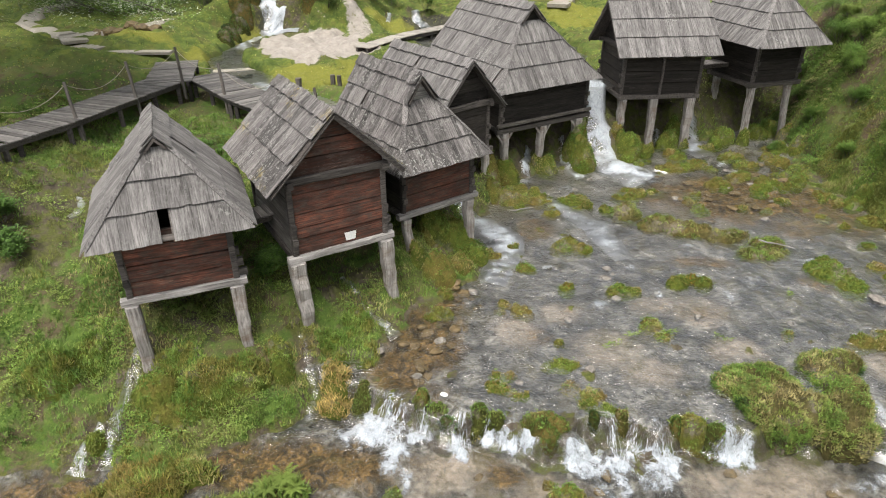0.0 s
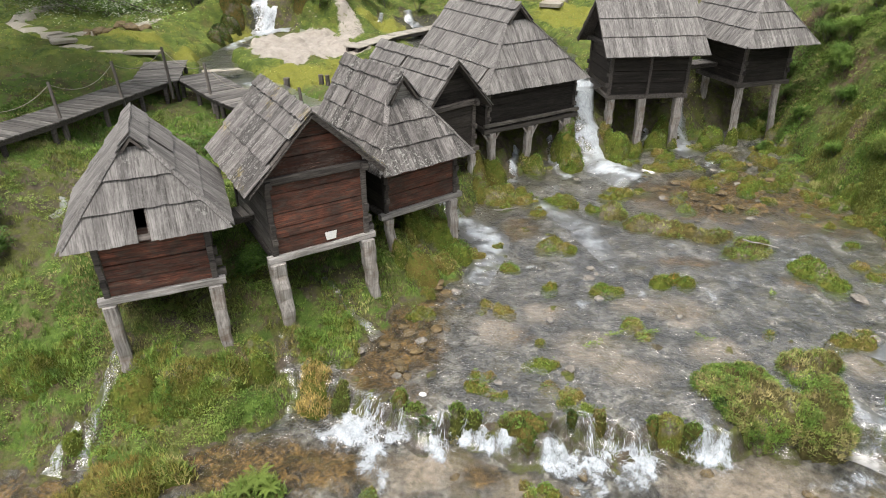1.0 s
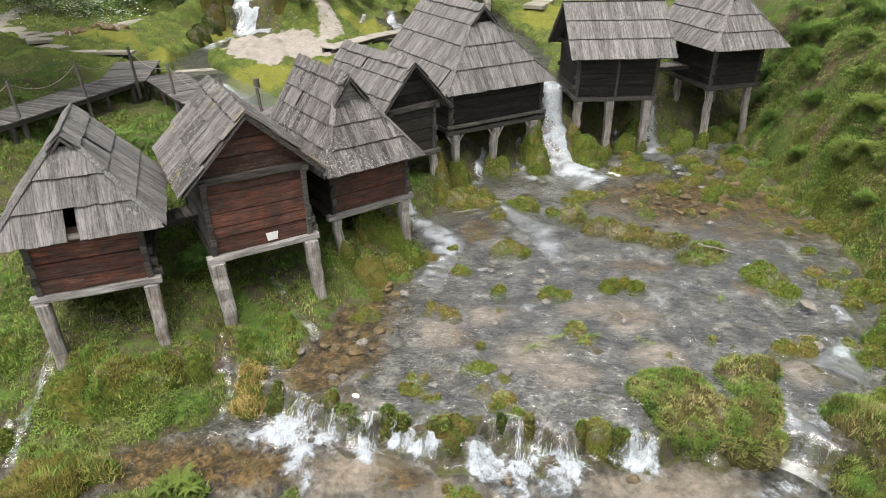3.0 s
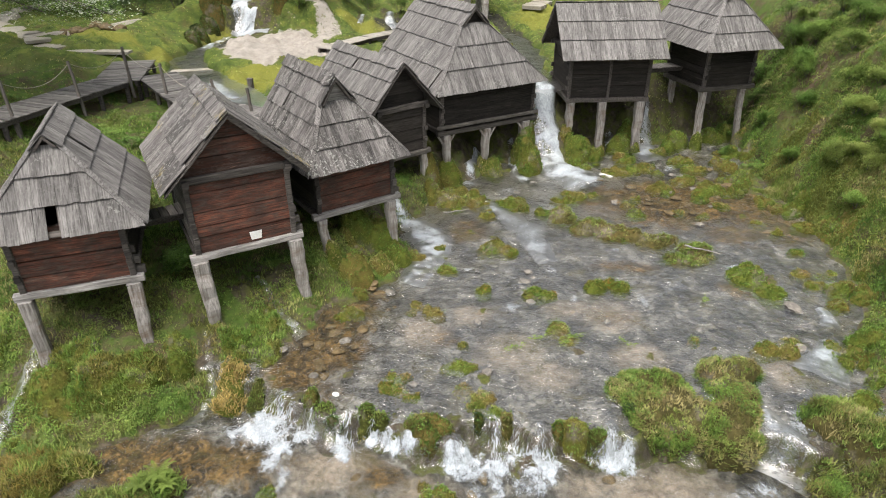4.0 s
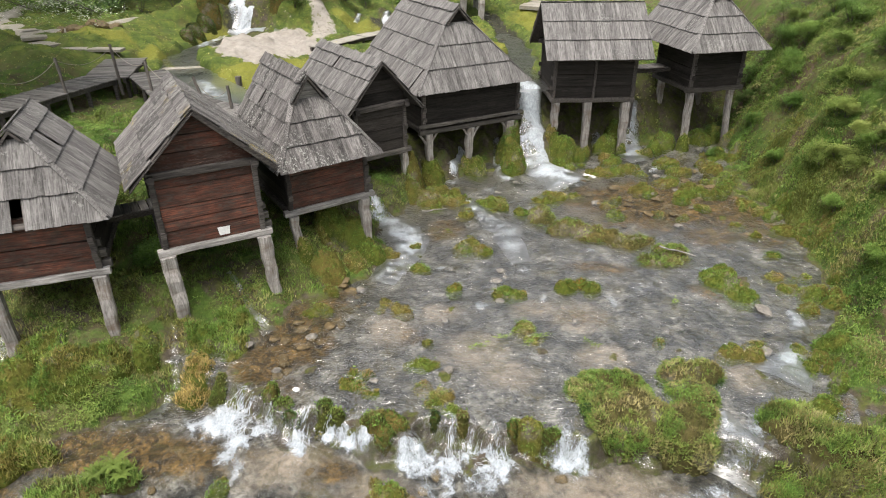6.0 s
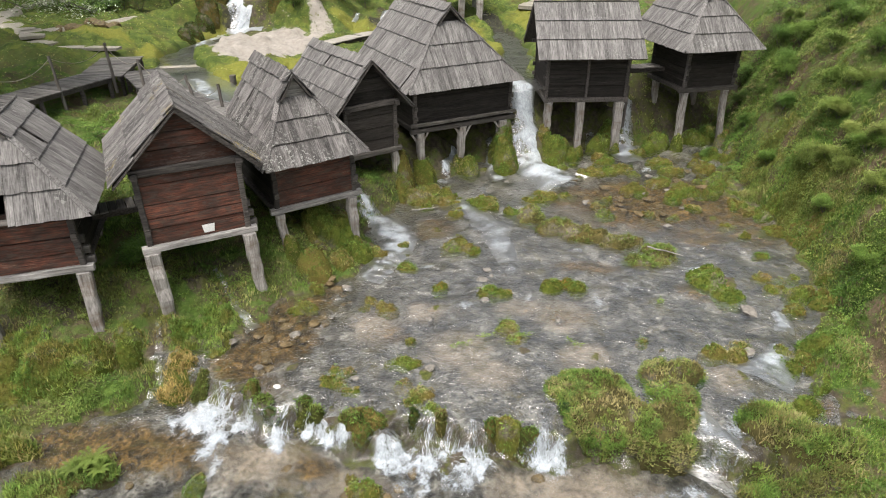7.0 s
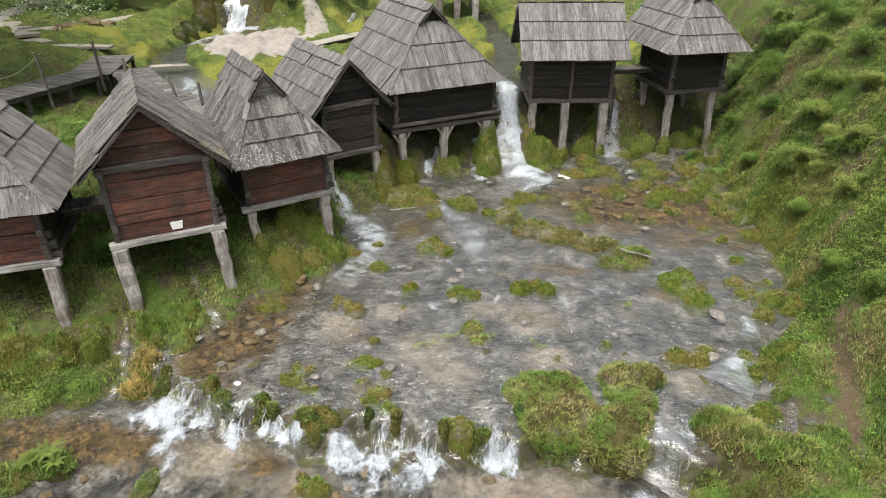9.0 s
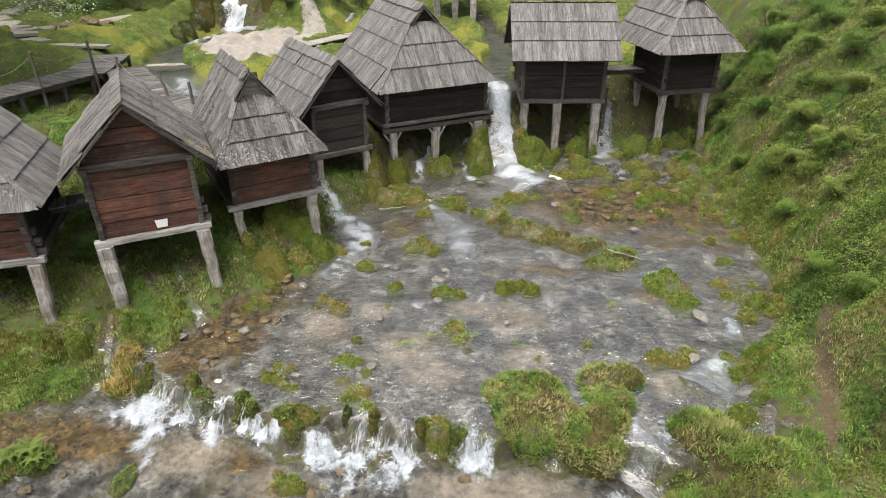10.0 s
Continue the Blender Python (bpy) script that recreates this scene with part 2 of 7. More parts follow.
# ---- materials ----
class Nodes:
    """A node material with a few short cuts."""

    def __init__(self, name, rough=0.8, metal=0.0, spec=0.3):
        self.mat = bpy.data.materials.new(name)
        self.mat.use_nodes = True
        self.tree = self.mat.node_tree
        self.bsdf = self.tree.nodes["Principled BSDF"]
        self.set("Roughness", rough)
        self.set("Metallic", metal)
        self.set("Specular IOR Level", spec)

    def set(self, key, value):
        self.bsdf.inputs[key].default_value = value

    def node(self, kind, **inputs):
        n = self.tree.nodes.new(kind)
        for key, value in inputs.items():
            self.feed(n.inputs[key.replace("_", " ")], value)
        return n

    def feed(self, socket, value):
        if isinstance(value, bpy.types.NodeSocket):
            self.tree.links.new(value, socket)
        else:
            socket.default_value = value

    def coords(self, scale=(1, 1, 1), kind="Object", turn=(0, 0, 0)):
        m = self.node("ShaderNodeMapping", Vector=self.node("ShaderNodeTexCoord").outputs[kind], Scale=scale, Rotation=turn)
        return m.outputs[0]

    def world_coords(self, scale=(1, 1, 1)):
        return self.node("ShaderNodeMapping", Vector=self.node("ShaderNodeNewGeometry").outputs["Position"], Scale=scale).outputs[0]

    def noise(self, vector, scale=5.0, detail=4.0, rough=0.6, distort=0.0):
        return self.node("ShaderNodeTexNoise", Vector=vector, Scale=scale, Detail=detail, Roughness=rough, Distortion=distort).outputs["Fac"]

    def ramp(self, value, *stops):
        r = self.tree.nodes.new("ShaderNodeValToRGB")
        self.feed(r.inputs[0], value)
        while len(r.color_ramp.elements) < len(stops):
            r.color_ramp.elements.new(0.5)
        for e, (at, c) in zip(r.color_ramp.elements, stops):
            e.position, e.color = at, (*c, 1) if isinstance(c, tuple) else (c, c, c, 1)
        return r.outputs[0]

    def mix(self, fac, a, b, blend="MIX"):
        m = self.tree.nodes.new("ShaderNodeMix")
        m.data_type, m.blend_type = "RGBA", blend
        for k, value in ((0, fac), (6, a), (7, b)):
            self.feed(m.inputs[k], (*value, 1) if isinstance(value, tuple) and len(value) == 3 else value)
        return m.outputs[2]

    def math(self, op, a, b=0.5, clamp=False):
        m = self.tree.nodes.new("ShaderNodeMath")
        m.operation, m.use_clamp = op, clamp
        self.feed(m.inputs[0], a)
        self.feed(m.inputs[1], b)
        return m.outputs[0]

    def attribute(self, name):
        a = self.tree.nodes.new("ShaderNodeAttribute")
        a.attribute_name = name
        return a.outputs["Fac"]

    def attribute_color(self, name):
        a = self.tree.nodes.new("ShaderNodeAttribute")
        a.attribute_name = name
        return a.outputs["Color"]

    def own(self):
        return self.tree.nodes.new("ShaderNodeObjectInfo").outputs["Random"]

    def bump(self, height, strength=0.4, distance=0.02):
        b = self.node("ShaderNodeBump", Strength=strength, Distance=distance, Height=height)
        self.feed(self.bsdf.inputs["Normal"], b.outputs[0])

    def done(self, colour):
        self.feed(self.bsdf.inputs["Base Color"], (*colour, 1) if isinstance(colour, tuple) else colour)
        return self.mat


def weathered_wood(name, dark, light, grain, along="y", stain=None, stain_at=0.6, lichen=0.0, yellow=0.0, vary=0.2, worn=None):
    """Old wood. Its grain runs along one axis of the object; stain shows in patches, lichen in spots."""
    n = Nodes(name, 0.85, spec=0.2)
    stretch = {"x": (0.06, 1, 1), "y": (1, 0.06, 1), "z": (1, 1, 0.06)}[along]
    own = n.own()
    shift = n.node("ShaderNodeVectorMath", **{})
    shift.operation = "ADD"
    offset = n.node("ShaderNodeCombineXYZ", X=n.math("MULTIPLY", own, 37.0), Y=n.math("MULTIPLY", own, 11.0), Z=n.math("MULTIPLY", own, 23.0))
    n.feed(shift.inputs[0], n.world_coords())
    n.feed(shift.inputs[1], offset.outputs[0])
    base = n.tree.nodes.new("ShaderNodeTexCoord").outputs["Object"]
    m = n.node("ShaderNodeMapping", Vector=base, Scale=stretch)
    add = n.tree.nodes.new("ShaderNodeVectorMath")
    add.operation = "ADD"
    n.feed(add.inputs[0], m.outputs[0])
    n.feed(add.inputs[1], offset.outputs[0])
    fine = n.noise(add.outputs[0], grain, 6, 0.65, 0.2)
    broad = n.noise(shift.outputs[0], 1.7, 4, 0.6)
    colour = n.ramp(fine, (0.30, dark), (0.5, tuple(0.45 * a + 0.55 * b for a, b in zip(dark, light))), (0.68, light))
    colour = n.mix(n.ramp(broad, (0.35, 0.0), (0.7, 0.9)), colour, n.mix(0.55, colour, dark))
    tone = n.ramp(own, (0.0, 1 - vary * 1.2), (0.5, 1.0), (1.0, min(1 + vary, 1.6)))
    colour = n.mix(1.0, colour, tone, "MULTIPLY")
    if stain:
        patch = n.noise(n.world_coords((1, 1, 2.2)), 1.6, 5, 0.7, 0.4)
        colour = n.mix(n.ramp(patch, (stain_at - 0.12, 0.0), (stain_at + 0.12, 0.85)), colour, n.mix(fine, stain, dark))
    if worn:
        flake = n.noise(add.outputs[0], 7, 6, 0.75, 0.6)
        colour = n.mix(n.ramp(flake, (0.52, 0.0), (0.62, 0.6)), colour, worn[0])
        colour = n.mix(n.ramp(flake, (0.33, 0.8), (0.41, 0.0)), colour, worn[1])
        low = n.noise(n.world_coords((1, 1, 3.5)), 3.2, 5, 0.7, 0.5)
        colour = n.mix(n.ramp(low, (0.48, 0.0), (0.62, 0.7)), colour, n.mix(fine, worn[0], worn[2]))
    if lichen:
        spots = n.noise(n.world_coords(), 14, 4, 0.7, 0.3)
        area = n.noise(n.world_coords(), 0.9, 2, 0.5)
        mask = n.math("MULTIPLY", n.ramp(spots, (0.55, 0.0), (0.60, 1.0)), n.ramp(area, (0.66 - lichen, 0.15), (0.76 - lichen * 0.5, 0.9)))
        colour = n.mix(mask, colour, (0.27, 0.27, 0.245))
    if yellow:
        spots = n.noise(n.world_coords(), 6, 4, 0.7, 0.3)
        area = n.noise(n.world_coords((1, 1, 1)), 0.7, 2, 0.5)
        mask = n.math("MULTIPLY", n.ramp(spots, (0.5, 0.0), (0.62, 1.0)), n.ramp(area, (0.6 - yellow, 0.0), (0.72 - yellow, 0.7)))
        colour = n.mix(mask, colour, (0.33, 0.25, 0.05))
    n.bump(fine, 0.5, 0.012)
    return n.done(colour)


SHINGLE = weathered_wood("grey_shingle_wood", (0.044, 0.040, 0.037), (0.232, 0.22, 0.208), 32, "y", lichen=0.12, vary=0.24)
SHINGLE_LICHEN = weathered_wood("lichen_shingle_wood", (0.027, 0.024, 0.022), (0.192, 0.178, 0.168), 34, "y", lichen=0.28, yellow=0.0, vary=0.4)
SHINGLE_YELLOW = weathered_wood("yellow_lichen_shingle_wood", (0.027, 0.024, 0.022), (0.192, 0.178, 0.168), 34, "y", lichen=0.32, yellow=0.05, vary=0.4)
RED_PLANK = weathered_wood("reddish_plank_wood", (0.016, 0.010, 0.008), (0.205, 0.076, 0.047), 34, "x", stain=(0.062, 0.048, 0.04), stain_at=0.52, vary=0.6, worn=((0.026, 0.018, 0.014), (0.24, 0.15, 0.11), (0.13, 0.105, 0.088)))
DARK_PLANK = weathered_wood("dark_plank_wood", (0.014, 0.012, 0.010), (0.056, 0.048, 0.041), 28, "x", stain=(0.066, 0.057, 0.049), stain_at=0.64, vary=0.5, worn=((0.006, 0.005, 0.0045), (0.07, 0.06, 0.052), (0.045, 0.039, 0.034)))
DARK_BEAM = weathered_wood("dark_beam_wood", (0.024, 0.021, 0.019), (0.12, 0.106, 0.094), 26, "x", vary=0.4)
GREY_BEAM = weathered_wood("grey_beam_wood", (0.08, 0.073, 0.066), (0.42, 0.398, 0.37), 26, "x", stain=(0.12, 0.10, 0.085), stain_at=0.66)
OLD_BEAM = weathered_wood("old_sill_wood", (0.035, 0.031, 0.027), (0.19, 0.172, 0.152), 26, "x", stain=(0.05, 0.043, 0.036), stain_at=0.55, vary=0.3)
POST_WOOD = weathered_wood("grey_post_wood", (0.085, 0.076, 0.066), (0.46, 0.43, 0.395), 22, "z", stain=(0.16, 0.09, 0.045), stain_at=0.6)
DECK_WOOD = weathered_wood("boardwalk_wood", (0.052, 0.048, 0.044), (0.205, 0.192, 0.177), 26, "x", vary=0.3)
PALE_WOOD = weathered_wood("pale_plank_wood", (0.17, 0.155, 0.13), (0.36, 0.335, 0.29), 26, "x", vary=0.15)
RAIL_WOOD = weathered_wood("rail_post_wood", (0.05, 0.045, 0.04), (0.17, 0.15, 0.13), 24, "z")


def rope_material():
    n = Nodes("rope_fibre", 0.9)
    return n.done(n.ramp(n.noise(n.coords(), 60, 3), (0.3, (0.16, 0.14, 0.11)), (0.7, (0.34, 0.31, 0.26))))


ROPE = rope_material()


def sign_material():
    n = Nodes("white_enamel", 0.5)
    return n.done(n.ramp(n.noise(n.coords(), 18, 4), (0.3, (0.66, 0.65, 0.62)), (0.7, (0.82, 0.81, 0.78))))


WHITE_SIGN = sign_material()


def ground_material():
    n = Nodes("bank_ground", 0.9, spec=0.2)
    p = n.world_coords()
    fine, mid, broad = n.noise(p, 22, 5, 0.7), n.noise(p, 5.5, 4, 0.65, 0.4), n.noise(p, 0.9, 3, 0.55)
    green = n.ramp(n.math("ADD", n.math("MULTIPLY", mid, 0.5), n.math("MULTIPLY", n.noise(p, 38, 4, 0.7), 0.5)), (0.32, (0.025, 0.045, 0.009)), (0.5, (0.062, 0.105, 0.018)), (0.75, (0.13, 0.17, 0.03)))
    straw = n.ramp(fine, (0.3, (0.08, 0.075, 0.025)), (0.7, (0.20, 0.17, 0.075)))
    grass = n.mix(n.ramp(broad, (0.5, 0.0), (0.72, 0.65)), green, straw)
    soil = n.ramp(fine, (0.25, (0.035, 0.024, 0.015)), (0.7, (0.13, 0.095, 0.06)))
    bare = n.ramp(n.noise(p, 1.9, 5, 0.75, 0.5), (0.46, 0.0), (0.60, 0.9))
    bare = n.math("MULTIPLY", bare, n.math("SUBTRACT", 1.0, n.attribute("lawn")))
    land = n.mix(bare, n.mix(n.math("MULTIPLY", n.attribute("lawn"), 0.85), grass, n.mix(n.ramp(n.noise(p, 1.1, 6, 0.75, 0.4), (0.50, 0.0), (0.66, 0.8)), n.ramp(n.noise(p, 1.9, 6, 0.75, 0.3), (0.34, (0.022, 0.038, 0.008)), (0.5, (0.068, 0.094, 0.018)), (0.66, (0.15, 0.165, 0.03))), (0.085, 0.068, 0.026))), soil)
    silt = n.ramp(n.noise(p, 1.7, 4, 0.55, 0.5), (0.36, (0.03, 0.029, 0.024)), (0.5, (0.08, 0.075, 0.064)), (0.66, (0.19, 0.178, 0.155)))
    silt = n.mix(1.0, silt, n.ramp(n.noise(p, 9, 5, 0.7, 0.5), (0.36, 0.22), (0.5, 0.9), (0.64, 1.7)), "MULTIPLY")
    tan = n.mix(1.0, n.ramp(broad, (0.35, (0.21, 0.172, 0.128)), (0.65, (0.32, 0.265, 0.205))), n.ramp(n.noise(p, 7, 5, 0.7, 0.5), (0.34, 0.5), (0.5, 0.95), (0.66, 1.2)), "MULTIPLY")
    wide = n.math("MULTIPLY", n.math("SUBTRACT", n.noise(p, 2.1, 5, 0.65, 0.7), 0.5), 1.5)
    silt = n.mix(n.ramp(n.math("ADD", n.attribute("tan"), wide), (0.35, 0.0), (1.0, 0.8)), silt, tan)
    rust = n.ramp(n.noise(p, 3.6, 8, 0.76, 0.7), (0.38, (0.012, 0.009, 0.004)), (0.47, (0.055, 0.036, 0.013)), (0.55, (0.13, 0.08, 0.026)), (0.68, (0.26, 0.16, 0.055)))
    rust = n.mix(1.0, rust, n.ramp(n.noise(p, 15, 4, 0.7), (0.36, 0.4), (0.5, 0.95), (0.64, 1.5)), "MULTIPLY")
    algae = n.ramp(fine, (0.3, (0.03, 0.028, 0.009)), (0.7, (0.12, 0.095, 0.03)))
    bed = n.mix(n.ramp(n.math("ADD", n.attribute("rust"), wide), (0.30, 0.0), (0.85, 0.95)), silt, rust)
    bed = n.mix(n.ramp(n.noise(p, 1.3, 5, 0.75, 0.5), (0.53, 0.0), (0.66, 0.75)), bed, algae)
    sand = n.ramp(n.noise(p, 3, 6, 0.7), (0.3, (0.215, 0.19, 0.16)), (0.7, (0.335, 0.305, 0.265)))
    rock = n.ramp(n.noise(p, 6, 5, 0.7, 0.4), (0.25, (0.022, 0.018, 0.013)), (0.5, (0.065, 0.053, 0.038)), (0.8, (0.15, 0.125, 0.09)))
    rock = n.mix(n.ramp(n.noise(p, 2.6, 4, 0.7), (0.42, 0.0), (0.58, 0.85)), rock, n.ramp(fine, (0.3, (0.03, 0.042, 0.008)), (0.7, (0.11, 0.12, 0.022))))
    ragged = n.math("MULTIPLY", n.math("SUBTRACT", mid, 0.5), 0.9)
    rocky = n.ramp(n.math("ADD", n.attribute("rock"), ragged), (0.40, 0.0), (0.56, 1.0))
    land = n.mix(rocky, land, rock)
    land = n.mix(n.ramp(n.math("ADD", n.attribute("soil"), ragged), (0.42, 0.0), (0.70, 0.9)), land, n.mix(0.5, soil, n.ramp(fine, (0.3, (0.05, 0.03, 0.022)), (0.7, (0.16, 0.105, 0.075)))))
    # The added hill is coloured like dark woods, for its reflection in the water.
    land = n.mix(n.attribute("wood"), land, n.ramp(n.noise(p, 0.5, 5, 0.7), (0.35, (0.008, 0.014, 0.005)), (0.65, (0.03, 0.05, 0.014))))
    land = n.mix(n.ramp(n.math("ADD", n.attribute("pond"), ragged), (0.42, 0.0), (0.62, 0.92)), land, n.ramp(mid, (0.3, (0.016, 0.017, 0.012)), (0.7, (0.06, 0.058, 0.04))))
    bed = n.mix(n.ramp(n.math("ADD", n.attribute("lip"), ragged), (0.40, 0.0), (0.60, 1.0)), bed, rock)
    wet = n.ramp(n.math("ADD", n.attribute("wet"), ragged), (0.42, 0.0), (0.58, 1.0))
    gold = n.ramp(n.math("ADD", n.attribute("gold"), n.math("MULTIPLY", n.math("SUBTRACT", n.noise(p, 1.6, 5, 0.7, 0.4), 0.5), 1.6)), (0.40, 0.0), (0.72, 0.85))
    land = n.mix(gold, land, n.ramp(fine, (0.3, (0.10, 0.105, 0.018)), (0.7, (0.21, 0.205, 0.035))))
    sandy = n.ramp(n.math("ADD", n.attribute("sand"), ragged), (0.42, 0.0), (0.58, 1.0))
    colour = n.mix(sandy, n.mix(wet, land, bed), sand)
    n.bump(n.math("ADD", fine, n.math("MULTIPLY", mid, 1.5)), 0.7, 0.05)
    n.feed(n.bsdf.inputs["Roughness"], n.ramp(wet, (0.0, 0.92), (1.0, 0.45)))
    return n.done(colour)


GROUND = ground_material()


def water_material():
    """Clear shallow water: glossy by Fresnel over what lies beneath, with white foam where it breaks."""
    n = Nodes("stream_water", 0.1)
    t = n.tree
    out = t.nodes["Material Output"]
    p = n.world_coords((0.85, 1.0, 1.0))
    fold = n.math("ABSOLUTE", n.math("SUBTRACT", n.noise(p, 3.4, 2, 0.5, 1.1), 0.5))
    ripple = n.noise(n.world_coords((0.85, 1.2, 1.0)), 8.5, 3, 0.55, 0.9)
    swell = n.noise(p, 1.9, 1, 0.5, 0.6)
    height = n.math("ADD", n.math("ADD", n.math("MULTIPLY", fold, 1.5), n.math("MULTIPLY", ripple, 0.55)), n.math("MULTIPLY", swell, 0.7))
    b = n.node("ShaderNodeBump", Strength=1.0, Distance=n.math("SUBTRACT", 0.043, n.math("MULTIPLY", n.attribute("calm"), 0.025)), Height=height)
    gloss = n.node("ShaderNodeBsdfGlossy", Color=(1, 1, 1, 1), Roughness=0.28, Normal=b.outputs[0])
    clear = n.node("ShaderNodeBsdfTransparent", Color=(0.93, 0.94, 0.93, 1))
    fres = n.node("ShaderNodeFresnel", IOR=1.33, Normal=b.outputs[0])
    mixed = n.node("ShaderNodeMixShader", Fac=n.math("MINIMUM", n.math("MULTIPLY", fres.outputs[0], n.math("SUBTRACT", 4.1, n.math("MULTIPLY", n.attribute("calm"), 3.1))), 0.32))
    n.feed(mixed.inputs[1], clear.outputs[0])
    n.feed(mixed.inputs[2], gloss.outputs[0])
    streak, curd = n.noise(n.world_coords((1.3, 0.9, 0.5)), 7.5, 6, 0.66, 0.9), n.noise(n.world_coords((1.2, 1.0, 0.8)), 24.0, 4, 0.65, 0.5)
    power = n.math("MINIMUM", n.math("ADD", n.math("MULTIPLY", n.attribute("foam"), 2.2), 0.12), 1.0)
    torn = n.math("MULTIPLY", n.math("ADD", n.math("MULTIPLY", n.math("SUBTRACT", streak, 0.5), 2.2), n.math("MULTIPLY", n.math("SUBTRACT", curd, 0.5), 1.3)), power)
    mask = n.math("MULTIPLY", n.math("ADD", n.math("SUBTRACT", n.math("MULTIPLY", n.attribute("foam"), 1.6), 0.54), torn), 0.72, True)
    soft = n.node("ShaderNodeBump", Strength=0.7, Distance=0.03, Height=n.math("ADD", streak, n.math("MULTIPLY", curd, 0.5)))
    white = n.node("ShaderNodeBsdfDiffuse", Color=(0.47, 0.51, 0.54, 1), Normal=soft.outputs[0])
    foam = n.node("ShaderNodeMixShader", Fac=n.math("MULTIPLY", mask, 0.92))
    n.feed(foam.inputs[1], mixed.outputs[0])
    n.feed(foam.inputs[2], white.outputs[0])
    n.feed(out.inputs["Surface"], foam.outputs[0])
    return n.mat


def spray_material():
    """Air-filled water: white, letting some light through."""
    n = Nodes("white_spray", 0.6)
    tint = n.ramp(n.noise(n.world_coords(), 9, 3), (0.3, (0.46, 0.5, 0.52)), (0.7, (0.66, 0.68, 0.70)))
    clear = n.node("ShaderNodeBsdfTransparent", Color=(0.97, 0.98, 0.98, 1))
    white = n.node("ShaderNodeBsdfDiffuse", Color=tint)
    mixed = n.node("ShaderNodeMixShader", Fac=0.6)
    n.feed(mixed.inputs[1], clear.outputs[0])
    n.feed(mixed.inputs[2], white.outputs[0])
    n.feed(n.tree.nodes["Material Output"].inputs["Surface"], mixed.outputs[0])
    return n.mat


SPRAY = spray_material()
WATER = water_material()


def leaf_material(name, rough=0.6):
    """Blades and leaves take the tint of their own plant."""
    n = Nodes(name, rough, spec=0.25)
    tint = n.attribute_color("tint")
    vary = n.ramp(n.noise(n.world_coords(), 1.3, 3), (0.3, 0.75), (0.7, 1.2))
    back = n.node("ShaderNodeBsdfTranslucent", Color=tint)
    colour = n.mix(1.0, tint, vary, "MULTIPLY")
    n.feed(back.inputs[0], colour)
    mixed = n.node("ShaderNodeMixShader", Fac=0.25)
    n.feed(mixed.inputs[1], n.bsdf.outputs[0])
    n.feed(mixed.inputs[2], back.outputs[0])
    n.feed(n.tree.nodes["Material Output"].inputs["Surface"], mixed.outputs[0])
    return n.done(colour)


LEAF = leaf_material("leaf_green")


def moss_material(name, lush_low, lush_high):
    n = Nodes(name, 0.95, spec=0.1)
    p = n.world_coords()
    fine, mid, own = n.noise(p, 30, 4, 0.7), n.noise(p, 6, 4, 0.7), n.own()
    lush = n.ramp(mid, (0.25, lush_low), (0.75, lush_high))
    brown = n.ramp(fine, (0.25, (0.045, 0.035, 0.012)), (0.75, (0.19, 0.14, 0.04)))
    colour = n.mix(n.ramp(n.math("ADD", n.math("MULTIPLY", own, 0.4), n.noise(p, 2.5, 3, 0.6)), (0.68, 0.0), (0.95, 0.85)), lush, brown)
    colour = n.mix(n.ramp(n.noise(p, 1.3, 4, 0.65), (0.54, 0.0), (0.64, 0.75)), colour, n.ramp(fine, (0.3, (0.07, 0.06, 0.045)), (0.7, (0.22, 0.195, 0.155))))
    n.bump(fine, 0.9, 0.03)
    return n.done(colour)


MOSS = moss_material("moss_cushion", (0.03, 0.046, 0.008), (0.115, 0.135, 0.022))
# Darker moss: wet, with the shade at the fall's edge put into its colour.
WET_SHADED_MOSS = moss_material("wet_shaded_moss", (0.016, 0.019, 0.006), (0.06, 0.066, 0.014))
ISLET_EARTH = moss_material("islet_earth", (0.022, 0.022, 0.008), (0.10, 0.085, 0.03))


def stone_material(name, dark, light):
    n = Nodes(name, 0.6)
    p = n.world_coords()
    colour = n.ramp(n.noise(p, 9, 5, 0.7), (0.25, dark), (0.7, light))
    n.bump(n.noise(p, 20, 4), 0.6, 0.03)
    return n.done(colour)


STONE = stone_material("wet_stone", (0.05, 0.045, 0.04), (0.26, 0.235, 0.20))
BROWN_STONE = stone_material("algae_brown_stone", (0.035, 0.026, 0.012), (0.17, 0.12, 0.055))


def slab_material():
    n = Nodes("pale_path_slab", 0.85)
    p = n.world_coords()
    colour = n.mix(n.ramp(n.noise(p, 1.3, 3), (0.4, 0.0), (0.7, 0.6)), n.ramp(n.noise(p, 12, 5, 0.7), (0.3, (0.20, 0.182, 0.15)), (0.7, (0.34, 0.312, 0.265))), (0.16, 0.145, 0.10))
    n.bump(n.noise(p, 25, 4), 0.4, 0.02)
    return n.done(colour)


SLAB = slab_material()


# ---- mesh helpers ----
def mesh_of(name, verts, faces, material, flat=True):
    me = bpy.data.meshes.new(name)
    me.from_pydata([tuple(v) for v in verts], [], faces)
    me.materials.append(material)
    if not flat:
        me.polygons.foreach_set("use_smooth", [True] * len(me.polygons))
    me.update()
    return me


def part(name, me, parent, label=""):
    ob = new(name, me)
    ob.parent = parent
    return tagged(ob, label)


def empty(name, m):
    ob = new(name)
    ob.matrix_world = m
    return ob


def float_layer(me, name, values):
    me.attributes.new(name, "FLOAT", "POINT").data.foreach_set("value", np.asarray(values, np.float32))


